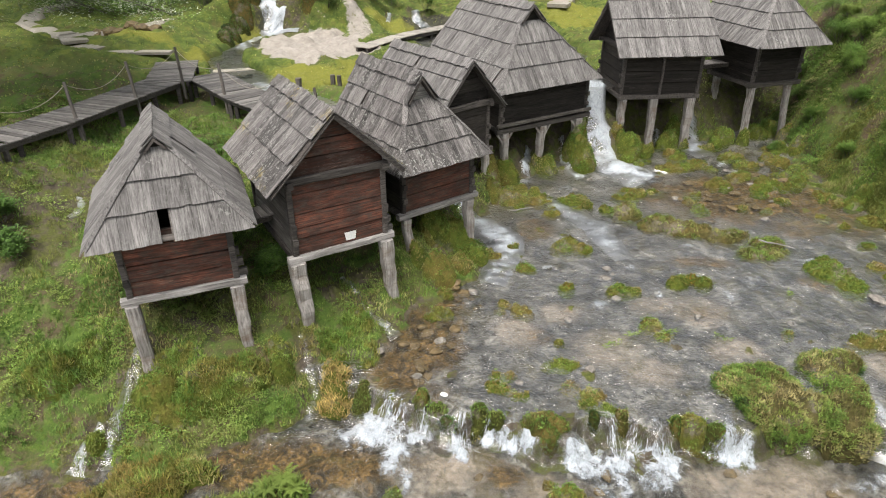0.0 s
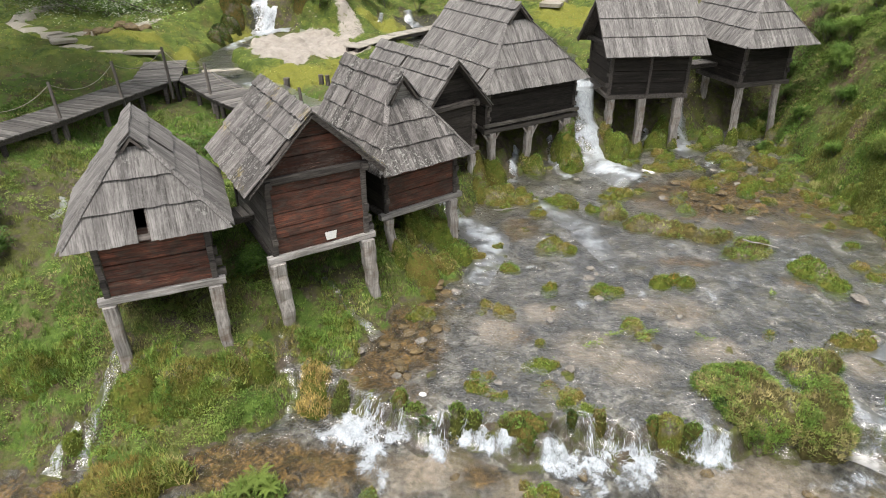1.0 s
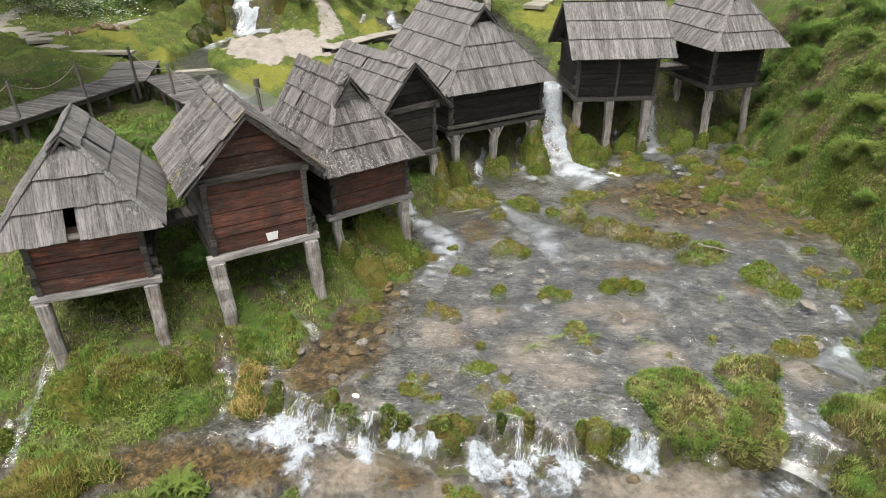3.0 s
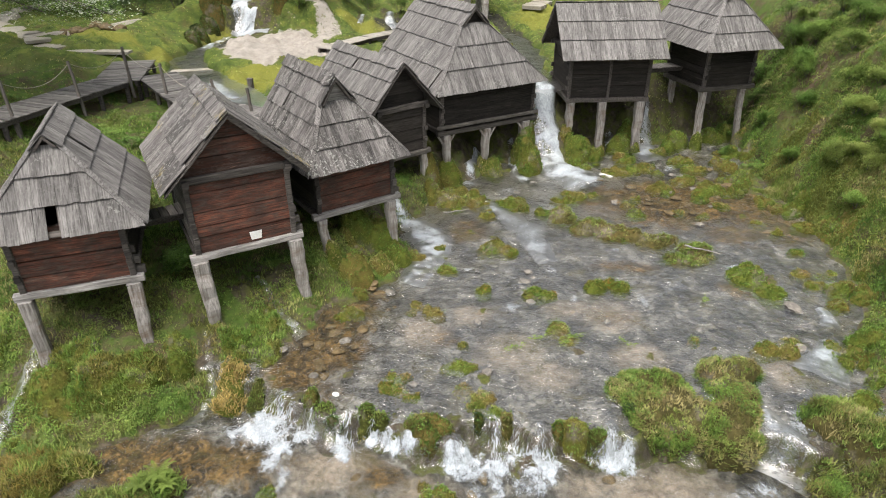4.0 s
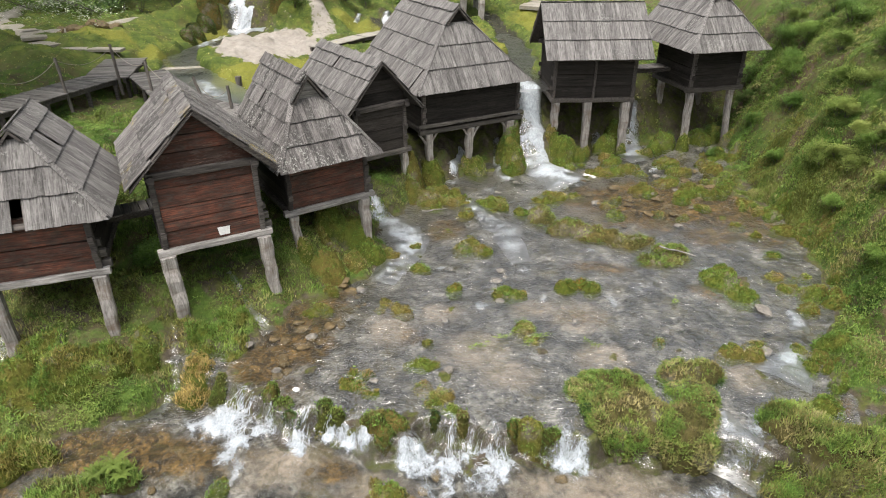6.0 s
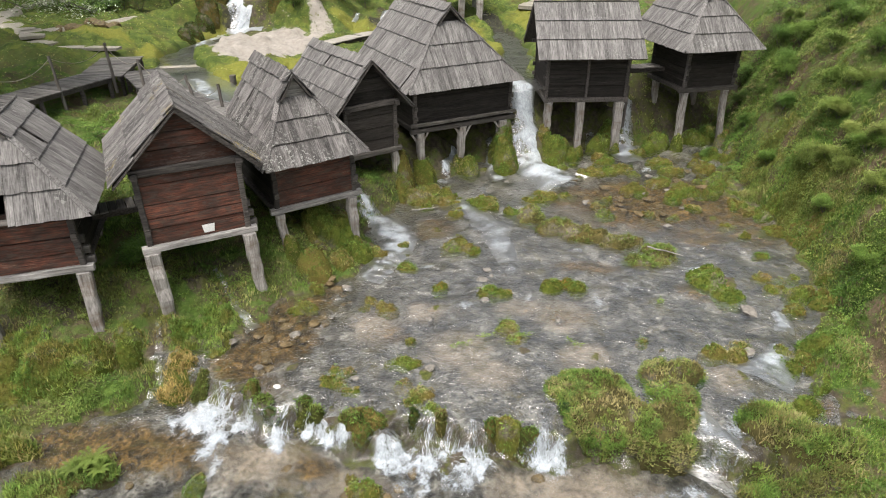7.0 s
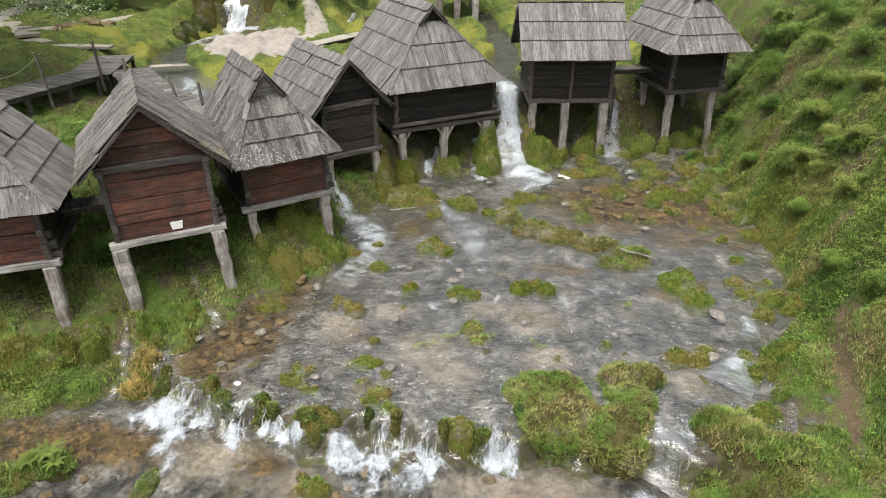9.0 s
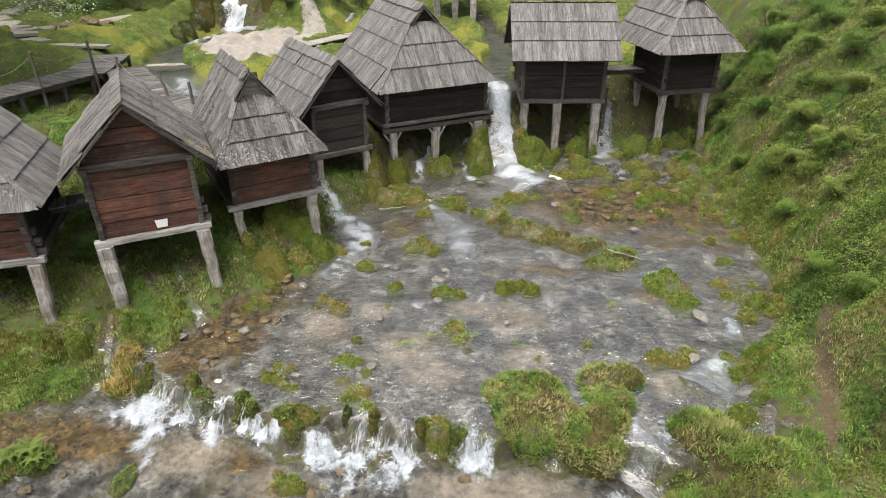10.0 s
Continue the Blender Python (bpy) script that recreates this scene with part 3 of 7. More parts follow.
def colour_layer(me, name, rgb):
    data = np.ones((len(rgb), 4), np.float32)
    data[:, :3] = rgb
    me.attributes.new(name, "FLOAT_COLOR", "POINT").data.foreach_set("color", data.ravel())


def quick_mesh(name, verts, faces, material, smooth_it=False):
    """A large mesh from arrays: verts (n, 3), faces (m, k) with one k."""
    verts, faces = np.asarray(verts, np.float32), np.asarray(faces, np.int32)
    me = bpy.data.meshes.new(name)
    me.vertices.add(len(verts))
    me.vertices.foreach_set("co", verts.ravel())
    k = faces.shape[1]
    me.loops.add(faces.size)
    me.loops.foreach_set("vertex_index", faces.ravel())
    me.polygons.add(len(faces))
    me.polygons.foreach_set("loop_start", np.arange(0, faces.size, k, dtype=np.int32))
    if smooth_it:
        me.polygons.foreach_set("use_smooth", np.ones(len(faces), bool))
    me.materials.append(material)
    me.update(calc_edges=True)
    return me


def bar(p0, p1, wide, high, material, name="beam", rings=5, wobble=0.006, taper=1.0, seed=0, rough=0.07):
    """A hewn beam or post from p0 to p1: worn edges, a little crooked. Object x runs along it for beams, z for posts."""
    rnd = random.Random(seed)
    a, b = Vector(p0), Vector(p1)
    way = (b - a).normalized()
    up = Vector((0, 0, 1)) if abs(way.z) < 0.7 else Vector((0, 1, 0))
    side = way.cross(up).normalized()
    up = side.cross(way).normalized()
    c = 0.28
    shape = [(-1, -1 + c), (-1, 1 - c), (-1 + c, 1), (1 - c, 1), (1, 1 - c), (1, -1 + c), (1 - c, -1), (-1 + c, -1)]
    verts, faces = [], []
    for i in range(rings):
        k = i / (rings - 1)
        size = 1 + (taper - 1) * k
        mid = a.lerp(b, k) + side * rnd.uniform(-wobble, wobble) + up * rnd.uniform(-wobble, wobble)
        for s, u in shape:
            j = 1 + rnd.uniform(-rough, rough)
            verts.append(mid + side * (s * wide / 2 * size * j) + up * (u * high / 2 * size * j))
    for i in range(rings - 1):
        for q in range(8):
            faces.append((i * 8 + q, i * 8 + (q + 1) % 8, i * 8 + 8 + (q + 1) % 8, i * 8 + 8 + q))
    faces.append(tuple(range(8)))
    faces.append(tuple(reversed(range(rings * 8 - 8, rings * 8))))
    return mesh_of(name, verts, faces, material)


def clip(poly, inside):
    """A convex polygon cut by half planes (a, b, c): a*x + b*y <= c."""
    for a, b, c in inside:
        out = []
        for (x0, y0), (x1, y1) in zip(poly, poly[1:] + poly[:1]):
            d0, d1 = a * x0 + b * y0 - c, a * x1 + b * y1 - c
            if d0 <= 0:
                out.append((x0, y0))
            if (d0 < 0 < d1) or (d1 < 0 < d0):
                k = d0 / (d0 - d1)
                out.append((x0 + k * (x1 - x0), y0 + k * (y1 - y0)))
        poly = out
        if len(poly) < 3:
            return []
    return poly


def half_planes(poly):
    """The half planes of a convex polygon that runs counter-clockwise."""
    return [((y1 - y0), -(x1 - x0), (y1 - y0) * x0 - (x1 - x0) * y0) for (x0, y0), (x1, y1) in zip(poly, poly[1:] + poly[:1])]


def prism(poly, low, high):
    """Verts and faces of a plate with the outline poly; low(x, y) and high(x, y) give its two sides."""
    n = len(poly)
    verts = [(x, y, low(x, y)) for x, y in poly] + [(x, y, high(x, y)) for x, y in poly]
    faces = [tuple(reversed(range(n))), tuple(range(n, 2 * n))] + [(i, (i + 1) % n, n + (i + 1) % n, n + i) for i in range(n)]
    return verts, faces


# ---- mill huts ----
def face_frame(corners):
    """The frame of a plane face whose first two corners are its lower edge, and its outline in that frame."""
    a, b, c = (Vector(corners[k]) for k in (0, 1, -1))
    ex = (b - a).normalized()
    out = ex.cross(c - a).normalized()
    ey = out.cross(ex)
    m = Matrix.Translation(a) @ Matrix((ex, ey, out)).transposed().to_4x4()
    return m, [((Vector(p) - a).dot(ex), (Vector(p) - a).dot(ey)) for p in corners]


SHINGLE_POOL = {}


def shingle_mesh(wide, length, kind, material):
    key = (round(wide, 3), round(length, 3), kind, material.name)
    if key not in SHINGLE_POOL:
        rnd = random.Random(hash((round(wide * 1000), round(length * 1000), kind)))
        drop = [rnd.uniform(-0.012, 0.012) for _ in range(3)]
        poly = [(0, drop[0]), (wide * rnd.uniform(0.35, 0.65), drop[1]), (wide, drop[2]), (wide, length), (0, length)]
        warp = rnd.uniform(-0.006, 0.006)
        low = lambda x, y: 0.046 - 0.042 * y / length + warp * (x / wide - 0.5) * 2
        SHINGLE_POOL[key] = mesh_of("shingle", *prism(poly, low, lambda x, y: low(x, y) + 0.02), material)
    return SHINGLE_POOL[key]


class Roof:
    """The boarding under a roof, the shingles on it, and those past the count that are joined."""

    def __init__(self, hut, material, limit=290):
        self.hut, self.material, self.left = hut, material, limit
        self.verts, self.faces, self.more_v, self.more_f, self.queue = [], [], [], [], []

    def sheet(self, m, poly):
        v, f = prism(poly, lambda x, y: -0.05, lambda x, y: 0.0)
        k = len(self.verts)
        self.verts += [m @ Vector(p) for p in v]
        self.faces += [tuple(i + k for i in q) for q in f]

    def face(self, corners, rows, wide=0.105, gap=None, seed=0, singles=True):
        m, poly = face_frame(corners)
        if gap:
            x0, x1, y0, y1 = gap
            for cut in ([(1, 0, x0)], [(-1, 0, -x1)], [(-1, 0, -x0), (1, 0, x1), (0, 1, y0)], [(-1, 0, -x0), (1, 0, x1), (0, -1, -y1)]):
                piece = clip(poly, cut)
                if piece:
                    self.sheet(m, piece)
        else:
            self.sheet(m, poly)
        self.queue.append((m, poly, rows, wide, gap, seed, singles))

    def finish(self):
        roof = part("roof", mesh_of("roof", self.verts, self.faces, DARK_BEAM), self.hut, "dark boarding under the shingles")
        for m, poly, rows, wide, gap, seed, singles in self.queue:
            self.shingles(roof, m, poly, rows, wide, gap, seed, singles)
        if self.more_v:
            tagged(part("shingle_field", mesh_of("shingle_field", self.more_v, self.more_f, self.material), roof), kind="stuff")
        return roof

    def shingles(self, roof, m, poly, rows, wide, gap, seed, singles):
        rnd = random.Random(seed + 5)
        top = max(y for _, y in poly)
        sides = half_planes(poly)
        full = top / rows
        for i in range(rows):
            y0, length = i * full - (0.05 if i == 0 else 0.0), full + 0.07 + (0.05 if i == 0 else 0)
            if i == rows - 1:
                length = top - y0 + 0.015
            x = min(p[0] for p in poly) - 0.01
            end = max(p[0] for p in poly) + 0.01
            while x < end:
                w = rnd.choice((0.7, 0.95, 1.1, 1.35)) * wide
                dy, lean = rnd.uniform(-0.014, 0.008), rnd.uniform(-0.006, 0.006)
                here, x = x, x + w
                mid = here + w / 2
                if gap and gap[0] - 0.04 < mid < gap[1] + 0.04 and y0 < gap[3] - 0.05 and i == 0:
                    continue
                if rnd.random() < 0.006:
                    continue
                rect = [(here + 0.002, max(y0 + dy, -0.07)), (here + w - 0.002, max(y0 + dy, -0.07)), (here + w - 0.002, y0 + length), (here + 0.002, y0 + length)]
                inner = [(a, b, c + 0.012 * math.hypot(a, b)) for a, b, c in sides[1:]]
                cut = clip(rect, inner)
                if len(cut) < 3 or max(p[1] for p in cut) - min(p[1] for p in cut) < 0.06 or max(p[0] for p in cut) - min(p[0] for p in cut) < 0.02:
                    continue
                whole = len(cut) == 4 and all(abs(p[0] - q[0]) + abs(p[1] - q[1]) < 1e-6 for p, q in zip(sorted(cut), sorted(rect)))
                step = m @ Matrix.Translation((0, 0, 0.004 + rnd.uniform(0, 0.006)))
                if self.left > 0 and singles:
                    self.left -= 1
                    if whole:
                        ob = part("shingle", shingle_mesh(w - 0.004, length - dy, rnd.randrange(3), self.material), roof)
                        ob.matrix_basis = step @ Matrix.Translation((here + 0.002, y0 + dy, 0)) @ Matrix.Rotation(lean, 4, "Z")
                    else:
                        low = lambda a, b: 0.046 - 0.042 * (b - y0) / length
                        ob = part("shingle", mesh_of("shingle", *prism(cut, low, lambda a, b: low(a, b) + 0.02), self.material), roof)
                        ob.matrix_basis = step
                else:
                    low = lambda a, b: 0.046 - 0.042 * (b - y0) / length
                    v, f = prism(cut, low, lambda a, b: low(a, b) + 0.02)
                    k = len(self.more_v)
                    self.more_v += [step @ Vector(p) for p in v]
                    self.more_f += [tuple(q + k for q in g) for g in f]


def planked_wall(hut, name, corners, count, material, seed=0):
    """A wall of level planks: a thin backing, and each plank a piece of its own."""
    m, poly = face_frame(corners)
    wall = part(name, mesh_of(name, *prism(poly, lambda x, y: -0.05, lambda x, y: -0.02), DARK_PLANK), hut)
    wall.matrix_basis = m
    rnd = random.Random(seed)
    top = max(y for _, y in poly)
    cuts = [0.0] + [top * (k + rnd.uniform(-0.18, 0.18)) / count for k in range(1, count)] + [top]
    sides = half_planes(poly)
    x0, x1 = min(p[0] for p in poly), max(p[0] for p in poly)
    for y0, y1 in zip(cuts, cuts[1:]):
        t0, t1 = rnd.uniform(-0.008, 0.008), rnd.uniform(-0.008, 0.008)
        n = 6
        lower = [(x0 + (x1 - x0) * k / n, y0 + 0.009 + t0 * k / n + rnd.uniform(0, 0.006)) for k in range(n + 1)]
        upper = [(x0 + (x1 - x0) * k / n, y1 - 0.009 + t1 * k / n - rnd.uniform(0, 0.006)) for k in range(n, -1, -1)]
        cut = clip(lower + upper, sides)
        if len(cut) < 3:
            continue
        tip = rnd.uniform(-0.014, 0.022)
        part("plank", mesh_of("plank", *prism(cut, lambda x, y: -0.02, lambda x, y: 0.012 + tip + 0.01 * (1 - (y - y0) / (y1 - y0))), material), wall)
    return wall


def mill_hut(label, at, turn, walls, floor, eave, roof_u, roof_v, ridge_z, ridge_u, hip=None, gablet=DARK_PLANK, posts=(), braces=0, planks=RED_PLANK, side_planks=DARK_PLANK, mid_post=False, plank_count=4, shingle=SHINGLE, rows=3, wide=0.105, gap=None, lintel=True, seed=1, shift=(0, 0)):
    """walls: u0, u1, v0, v1. hip: None for an open gable, or (base z, base v, ridge front v) of the little gable over the front hip."""
    hut = tagged(empty("mill_hut", pose(at[0], at[1], 0, 0, 0, turn)), label, "hut", "mill huts on stilts")
    rnd = random.Random(seed)
    u0, u1, v0, v1 = walls
    uL, uR = roof_u
    vF, vB = roof_v
    m = hut.matrix_world.copy()

    def foot_z(u, v):
        p = m @ Vector((u, v, 0))
        return ground_at(p.x, p.y)

    # sills, posts under them
    sill = 0.17
    # the front sill takes a lighter wood than the other three
    for name, p, q in (("sill_beam", (u0 - 0.2, v0 - 0.02, floor), (u1 + 0.2, v0 - 0.02, floor)), ("sill_beam", (u0 - 0.12, v1, floor), (u1 + 0.12, v1, floor)),
                       ("sill_beam", (u0, v0 + 0.08, floor - 0.01), (u0, v1 + 0.1, floor - 0.01)), ("sill_beam", (u1, v0 + 0.08, floor - 0.01), (u1, v1 + 0.1, floor - 0.01))):
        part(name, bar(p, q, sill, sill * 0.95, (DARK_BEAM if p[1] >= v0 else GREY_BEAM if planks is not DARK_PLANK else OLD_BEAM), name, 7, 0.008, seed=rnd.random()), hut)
    floor_boards = mesh_of("floor_boards", *prism([(u0, v0), (u1, v0), (u1, v1), (u0, v1)], lambda x, y: floor - 0.06, lambda x, y: floor + 0.02), DARK_PLANK)
    part("floor_boards", floor_boards, hut)
    for tu, tv, fu, fv, size in posts:
        z = foot_z(fu, fv)
        part("stilt", bar((fu, fv, z - 0.9), (tu, tv, floor - 0.1), size * 1.0, size * 1.0, POST_WOOD, "stilt", 9, 0.022, 1.32, seed=rnd.random(), rough=0.07), hut)
        part("stilt_cap", bar((tu - size * 0.6, tv, floor - 0.12), (tu + size * 0.6, tv, floor - 0.12), size * 1.15, 0.09, GREY_BEAM, "stilt_cap", 3, 0.004, seed=rnd.random()), hut)
    for tu, tv, fu, fv, size in posts[:braces]:
        for s in (-1, 1):
            part("brace", bar((tu, tv - 0.03, floor - 0.55), (tu + s * 0.34, tv - 0.03, floor - 0.06), 0.07, 0.07, POST_WOOD, "brace", 4, 0.01, seed=rnd.random()), hut)
    if braces:
        part("sill_beam", bar((u0 - 0.2, v0 - 0.1, floor + 0.22), (u1 + 0.2, v0 - 0.1, floor + 0.22), 0.1, 0.11, OLD_BEAM, "sill_beam", 7, 0.012, seed=rnd.random()), hut)
    # walls
    top = eave + (v0 - vF) * 0.3 if hip else eave + 0.12
    planked_wall(hut, "front_wall", [(u0 + 0.04, v0, floor + 0.08), (u1 - 0.04, v0, floor + 0.08), (u1 - 0.04, v0, top), (u0 + 0.04, v0, top)], plank_count, planks, seed)
    side_top = eave + 0.1
    # Right and rear walls always take the dark planks; side_planks sets the left.
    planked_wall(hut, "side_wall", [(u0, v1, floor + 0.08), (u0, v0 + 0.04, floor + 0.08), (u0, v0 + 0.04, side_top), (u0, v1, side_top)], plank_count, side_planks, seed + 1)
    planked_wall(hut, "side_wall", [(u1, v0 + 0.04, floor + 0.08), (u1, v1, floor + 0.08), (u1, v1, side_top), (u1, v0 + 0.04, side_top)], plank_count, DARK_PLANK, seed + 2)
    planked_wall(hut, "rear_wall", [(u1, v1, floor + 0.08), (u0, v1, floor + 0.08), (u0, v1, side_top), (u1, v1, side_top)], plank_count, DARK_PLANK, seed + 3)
    for u, v in ((u0, v0), (u1, v0), (u0, v1), (u1, v1)):
        part("corner_post", bar((u, v, floor + 0.05), (u, v, side_top), 0.13, 0.13, DARK_BEAM, "corner_post", 5, 0.006, seed=rnd.random()), hut)
    if mid_post:
        part("corner_post", bar((u1 + 0.03, (v0 + v1) / 2, floor + 0.05), (u1 + 0.03, (v0 + v1) / 2, side_top), 0.13, 0.09, DARK_BEAM, "corner_post", 5, 0.006, seed=rnd.random()), hut)
    slope = (ridge_z - eave) / (ridge_u - uL)
    if lintel:
        part("wall_plate", bar((u0 - 0.1, v0 - 0.06, top + 0.03), (u1 + 0.12, v0 - 0.06, top + 0.03), 0.13, 0.17, DARK_BEAM, "wall_plate", 5, 0.006, seed=rnd.random()), hut)
    for u in (u0, u1):
        part("wall_plate", bar((u, v0 - 0.22, side_top + 0.02), (u, v1 + 0.15, side_top + 0.02), 0.15, 0.15, DARK_BEAM, "wall_plate", 5, 0.006, seed=rnd.random()), hut)
        for k in range(1, 3):
            part("log_end", bar((u, v0 - 0.14, floor + 0.08 + k * 0.36), (u, v0 + 0.06, floor + 0.08 + k * 0.36), 0.11, 0.15, DARK_BEAM, "log_end", 3, 0.004, seed=rnd.random()), hut)
    if planks is RED_PLANK:
        for k in range(3):
            z = floor + 0.12 + k * 0.26
            part("log_end", bar((u1 - 0.04, v0 + 0.12, z), (u1 + 0.24 - 0.05 * k, v0 + 0.12, z), 0.14, 0.17, OLD_BEAM, "log_end", 3, 0.004, seed=rnd.random()), hut)
    # gables
    if not hip:
        g0 = eave + slope * (u0 - uL)
        planked_wall(hut, "gable_wall", [(u0, v0, top), (u1, v0, top), (u1, v0, eave + slope * (uR - u1) - 0.05), (ridge_u, v0, ridge_z - 0.06), (u0, v0, g0 - 0.05)], 3, planks, seed + 4)
    planked_wall(hut, "gable_wall", [(uR - 0.2, vB - 0.2, eave + 0.1), (uL + 0.2, vB - 0.2, eave + 0.1), (ridge_u, vB - 0.2, ridge_z - 0.06)], 3, DARK_PLANK, seed + 5)
    # roof
    roof = Roof(hut, shingle)
    if hip:
        zg, vg, vr = hip
        half = (ridge_z - zg) / slope
        halfR = half * (uR - ridge_u) / (ridge_u - uL)
        gl, gr = (ridge_u - half, vg, zg), (ridge_u + halfR, vg, zg)
        low_rows = rows - 1
        roof.face([(uL, vF, eave), (uR, vF, eave), gr, gl], low_rows, wide, gap, seed)
        roof.face([(uL, vB, eave), (uL, vF, eave), gl, (gl[0], vB, zg)], low_rows, wide, None, seed + 1)
        roof.face([(gl[0], vB, zg), (gl[0] - 0.01, vr - 0.02, zg - 0.02), (ridge_u, vr, ridge_z), (ridge_u, vB, ridge_z)], 1, wide, None, seed + 2)
        roof.face([(uR, vF, eave), (uR, vB, eave), (gr[0], vB, zg), gr], low_rows, wide, None, seed + 3)
        roof.face([(gr[0], vr, zg), (gr[0], vB, zg), (ridge_u, vB, ridge_z), (ridge_u, vr, ridge_z)], 1, wide, None, seed + 4)
        plate = [(ridge_u - half * 0.95, vg + 0.05, zg), (ridge_u + halfR * 0.95, vg + 0.05, zg), (ridge_u, vg + 0.05, ridge_z - 0.05)]
        fm, fp = face_frame(plate)
        board = part("gablet_board", mesh_of("gablet_board", *prism(fp, lambda x, y: -0.02, lambda x, y: 0.0), gablet), hut)
        board.matrix_basis = fm
        # boards that cover the hips
        for a, b in (((uL, vF, eave), gl), ((uR, vF, eave), gr)):
            a, b = Vector(a), Vector(b)
            lift = Vector((0, 0, 0.055))
            for k in range(low_rows):
                part("hip_board", bar(a.lerp(b, k / low_rows) + lift * (1.25 if k else 1.0), a.lerp(b, min((k + 1.06) / low_rows, 1)) + lift, 0.13, 0.025, shingle, "hip_board", 3, 0.003, seed=rnd.random()), hut)
    else:
        roof.face([(uL, vB, eave), (uL, vF, eave), (ridge_u, vF, ridge_z), (ridge_u, vB, ridge_z)], rows, wide, None, seed + 1)
        roof.face([(uR, vF, eave), (uR, vB, eave), (ridge_u, vB, ridge_z), (ridge_u, vF, ridge_z)], rows, wide, None, seed + 3)
        for u in (uL, uR):
            part("barge_board", bar((u, vF + 0.03, eave - 0.05), (ridge_u, vF + 0.03, ridge_z - 0.06), 0.03, 0.11, DARK_BEAM, "barge_board", 4, 0.004, seed=rnd.random()), hut)
    roof.finish()
    # the uppermost shingles stand over the ridge
    vr0 = hip[2] if hip else vF
    n = int((vB - vr0) / 0.13)
    for k in range(n):
        v = vr0 + (vB - vr0) * k / n
        ob = part("ridge_board", shingle_mesh(0.122, 0.34, k % 3, shingle), hut)
        wayu = Vector((1, 0, slope)).normalized()
        ex = Vector((0, -1, 0))
        out = ex.cross(wayu)
        ob.matrix_basis = Matrix.Translation(Vector((ridge_u, v + 0.125, ridge_z)) - wayu * (0.27 + rnd.uniform(-0.03, 0.02)) + out * 0.035) @ Matrix((ex, wayu, out)).transposed().to_4x4()
    return hut


hut_one = mill_hut("reddish plank mill hut, hipped shingle roof with a gap in it", (-6.35, 10.3), 22.5, (0.14, 2.2, 0.14, 2.75), 2.5, 3.85, (-0.34, 2.68), (-0.2, 3.05), 5.6, 1.18,
                   hip=(5.36, 0.83, 0.72), posts=((0.12, 0.1, 0.18, -0.1, 0.21), (2.16, 0.1, 2.18, -0.21, 0.22), (1.5, 2.4, 1.5, 2.4, 0.12), (0.3, 2.5, 0.3, 2.5, 0.15), (2.1, 2.6, 2.1, 2.6, 0.16)), gap=(1.27, 1.52, 0.12, 0.62), lintel=False, rows=4, wide=0.2, seed=11)
hut_two = mill_hut("reddish plank mill hut with a lichen-grown gable shingle roof", (-3.36, 12.05), 31.2, (0.12, 2.34, 0.08, 3.0), 2.5, 4.2, (-0.33, 2.8), (-0.18, 3.35), 5.74, 1.21,
                   posts=((0.1, 0.06, 0.18, -0.2, 0.27), (2.3, 0.05, 2.45, -0.15, 0.24), (0.2, 2.8, 0.2, 2.8, 0.2), (2.2, 2.8, 2.2, 2.8, 0.2)), plank_count=5, side_planks=DECK_WOOD, shingle=SHINGLE_YELLOW, wide=0.2, seed=22)
hut_three = mill_hut("reddish-brown mill hut with a lichen-spotted hipped shingle roof", (-1.03, 14.29), 37, (0.1, 2.3, 0.1, 3.3), 2.48, 3.76, (-0.2, 2.6), (-0.32, 3.6), 5.77, 1.14,
                     hip=(5.16, 0.8, 0.66), posts=((0.12, 0.05, 0.2, -0.28, 0.17), (2.2, 0.05, 2.14, -0.18, 0.2), (0.2, 3.0, 0.2, 3.0, 0.18), (2.2, 3.0, 2.2, 3.0, 0.18)), plank_count=3, gablet=GREY_BEAM, shingle=SHINGLE_LICHEN, lintel=False, rows=4, wide=0.16, seed=33)
hut_four = mill_hut("dark weathered mill hut with a grey gable shingle roof", (-0.1, 17.9), 39, (0.42, 2.2, 0.3, 3.8), 2.45, 3.88, (-0.05, 2.69), (0.0, 4.1), 5.41, 1.32,
                    posts=((0.5, 0.3, 0.5, 0.1, 0.17), (2.15, 0.35, 2.3, 0.3, 0.18), (0.5, 3.6, 0.5, 3.6, 0.18), (2.1, 3.6, 2.1, 3.6, 0.18)), planks=DARK_PLANK, seed=44)
hut_five = mill_hut("large dark mill hut with a broad grey hipped shingle roof", (1.9, 20.49), 31.5, (0.1, 3.9, 0.05, 4.4), 2.68, 4.08, (-0.28, 4.15), (-0.32, 4.9), 6.52, 1.9,
                    hip=(6.0, 0.98, 0.86), posts=((0.25, 0.05, 0.35, -0.05, 0.2), (1.95, 0.05, 1.85, 0.1, 0.2), (3.6, 0.05, 3.55, 0.1, 0.24), (0.3, 4.2, 0.3, 4.2, 0.2), (3.7, 4.2, 3.7, 4.2, 0.2)), braces=3, planks=DARK_PLANK, plank_count=4, lintel=False, rows=4, seed=55)
side6 = pose(6.54, 22.83, 0, 0, 0, 6) @ Vector((0, 2.35, 0))
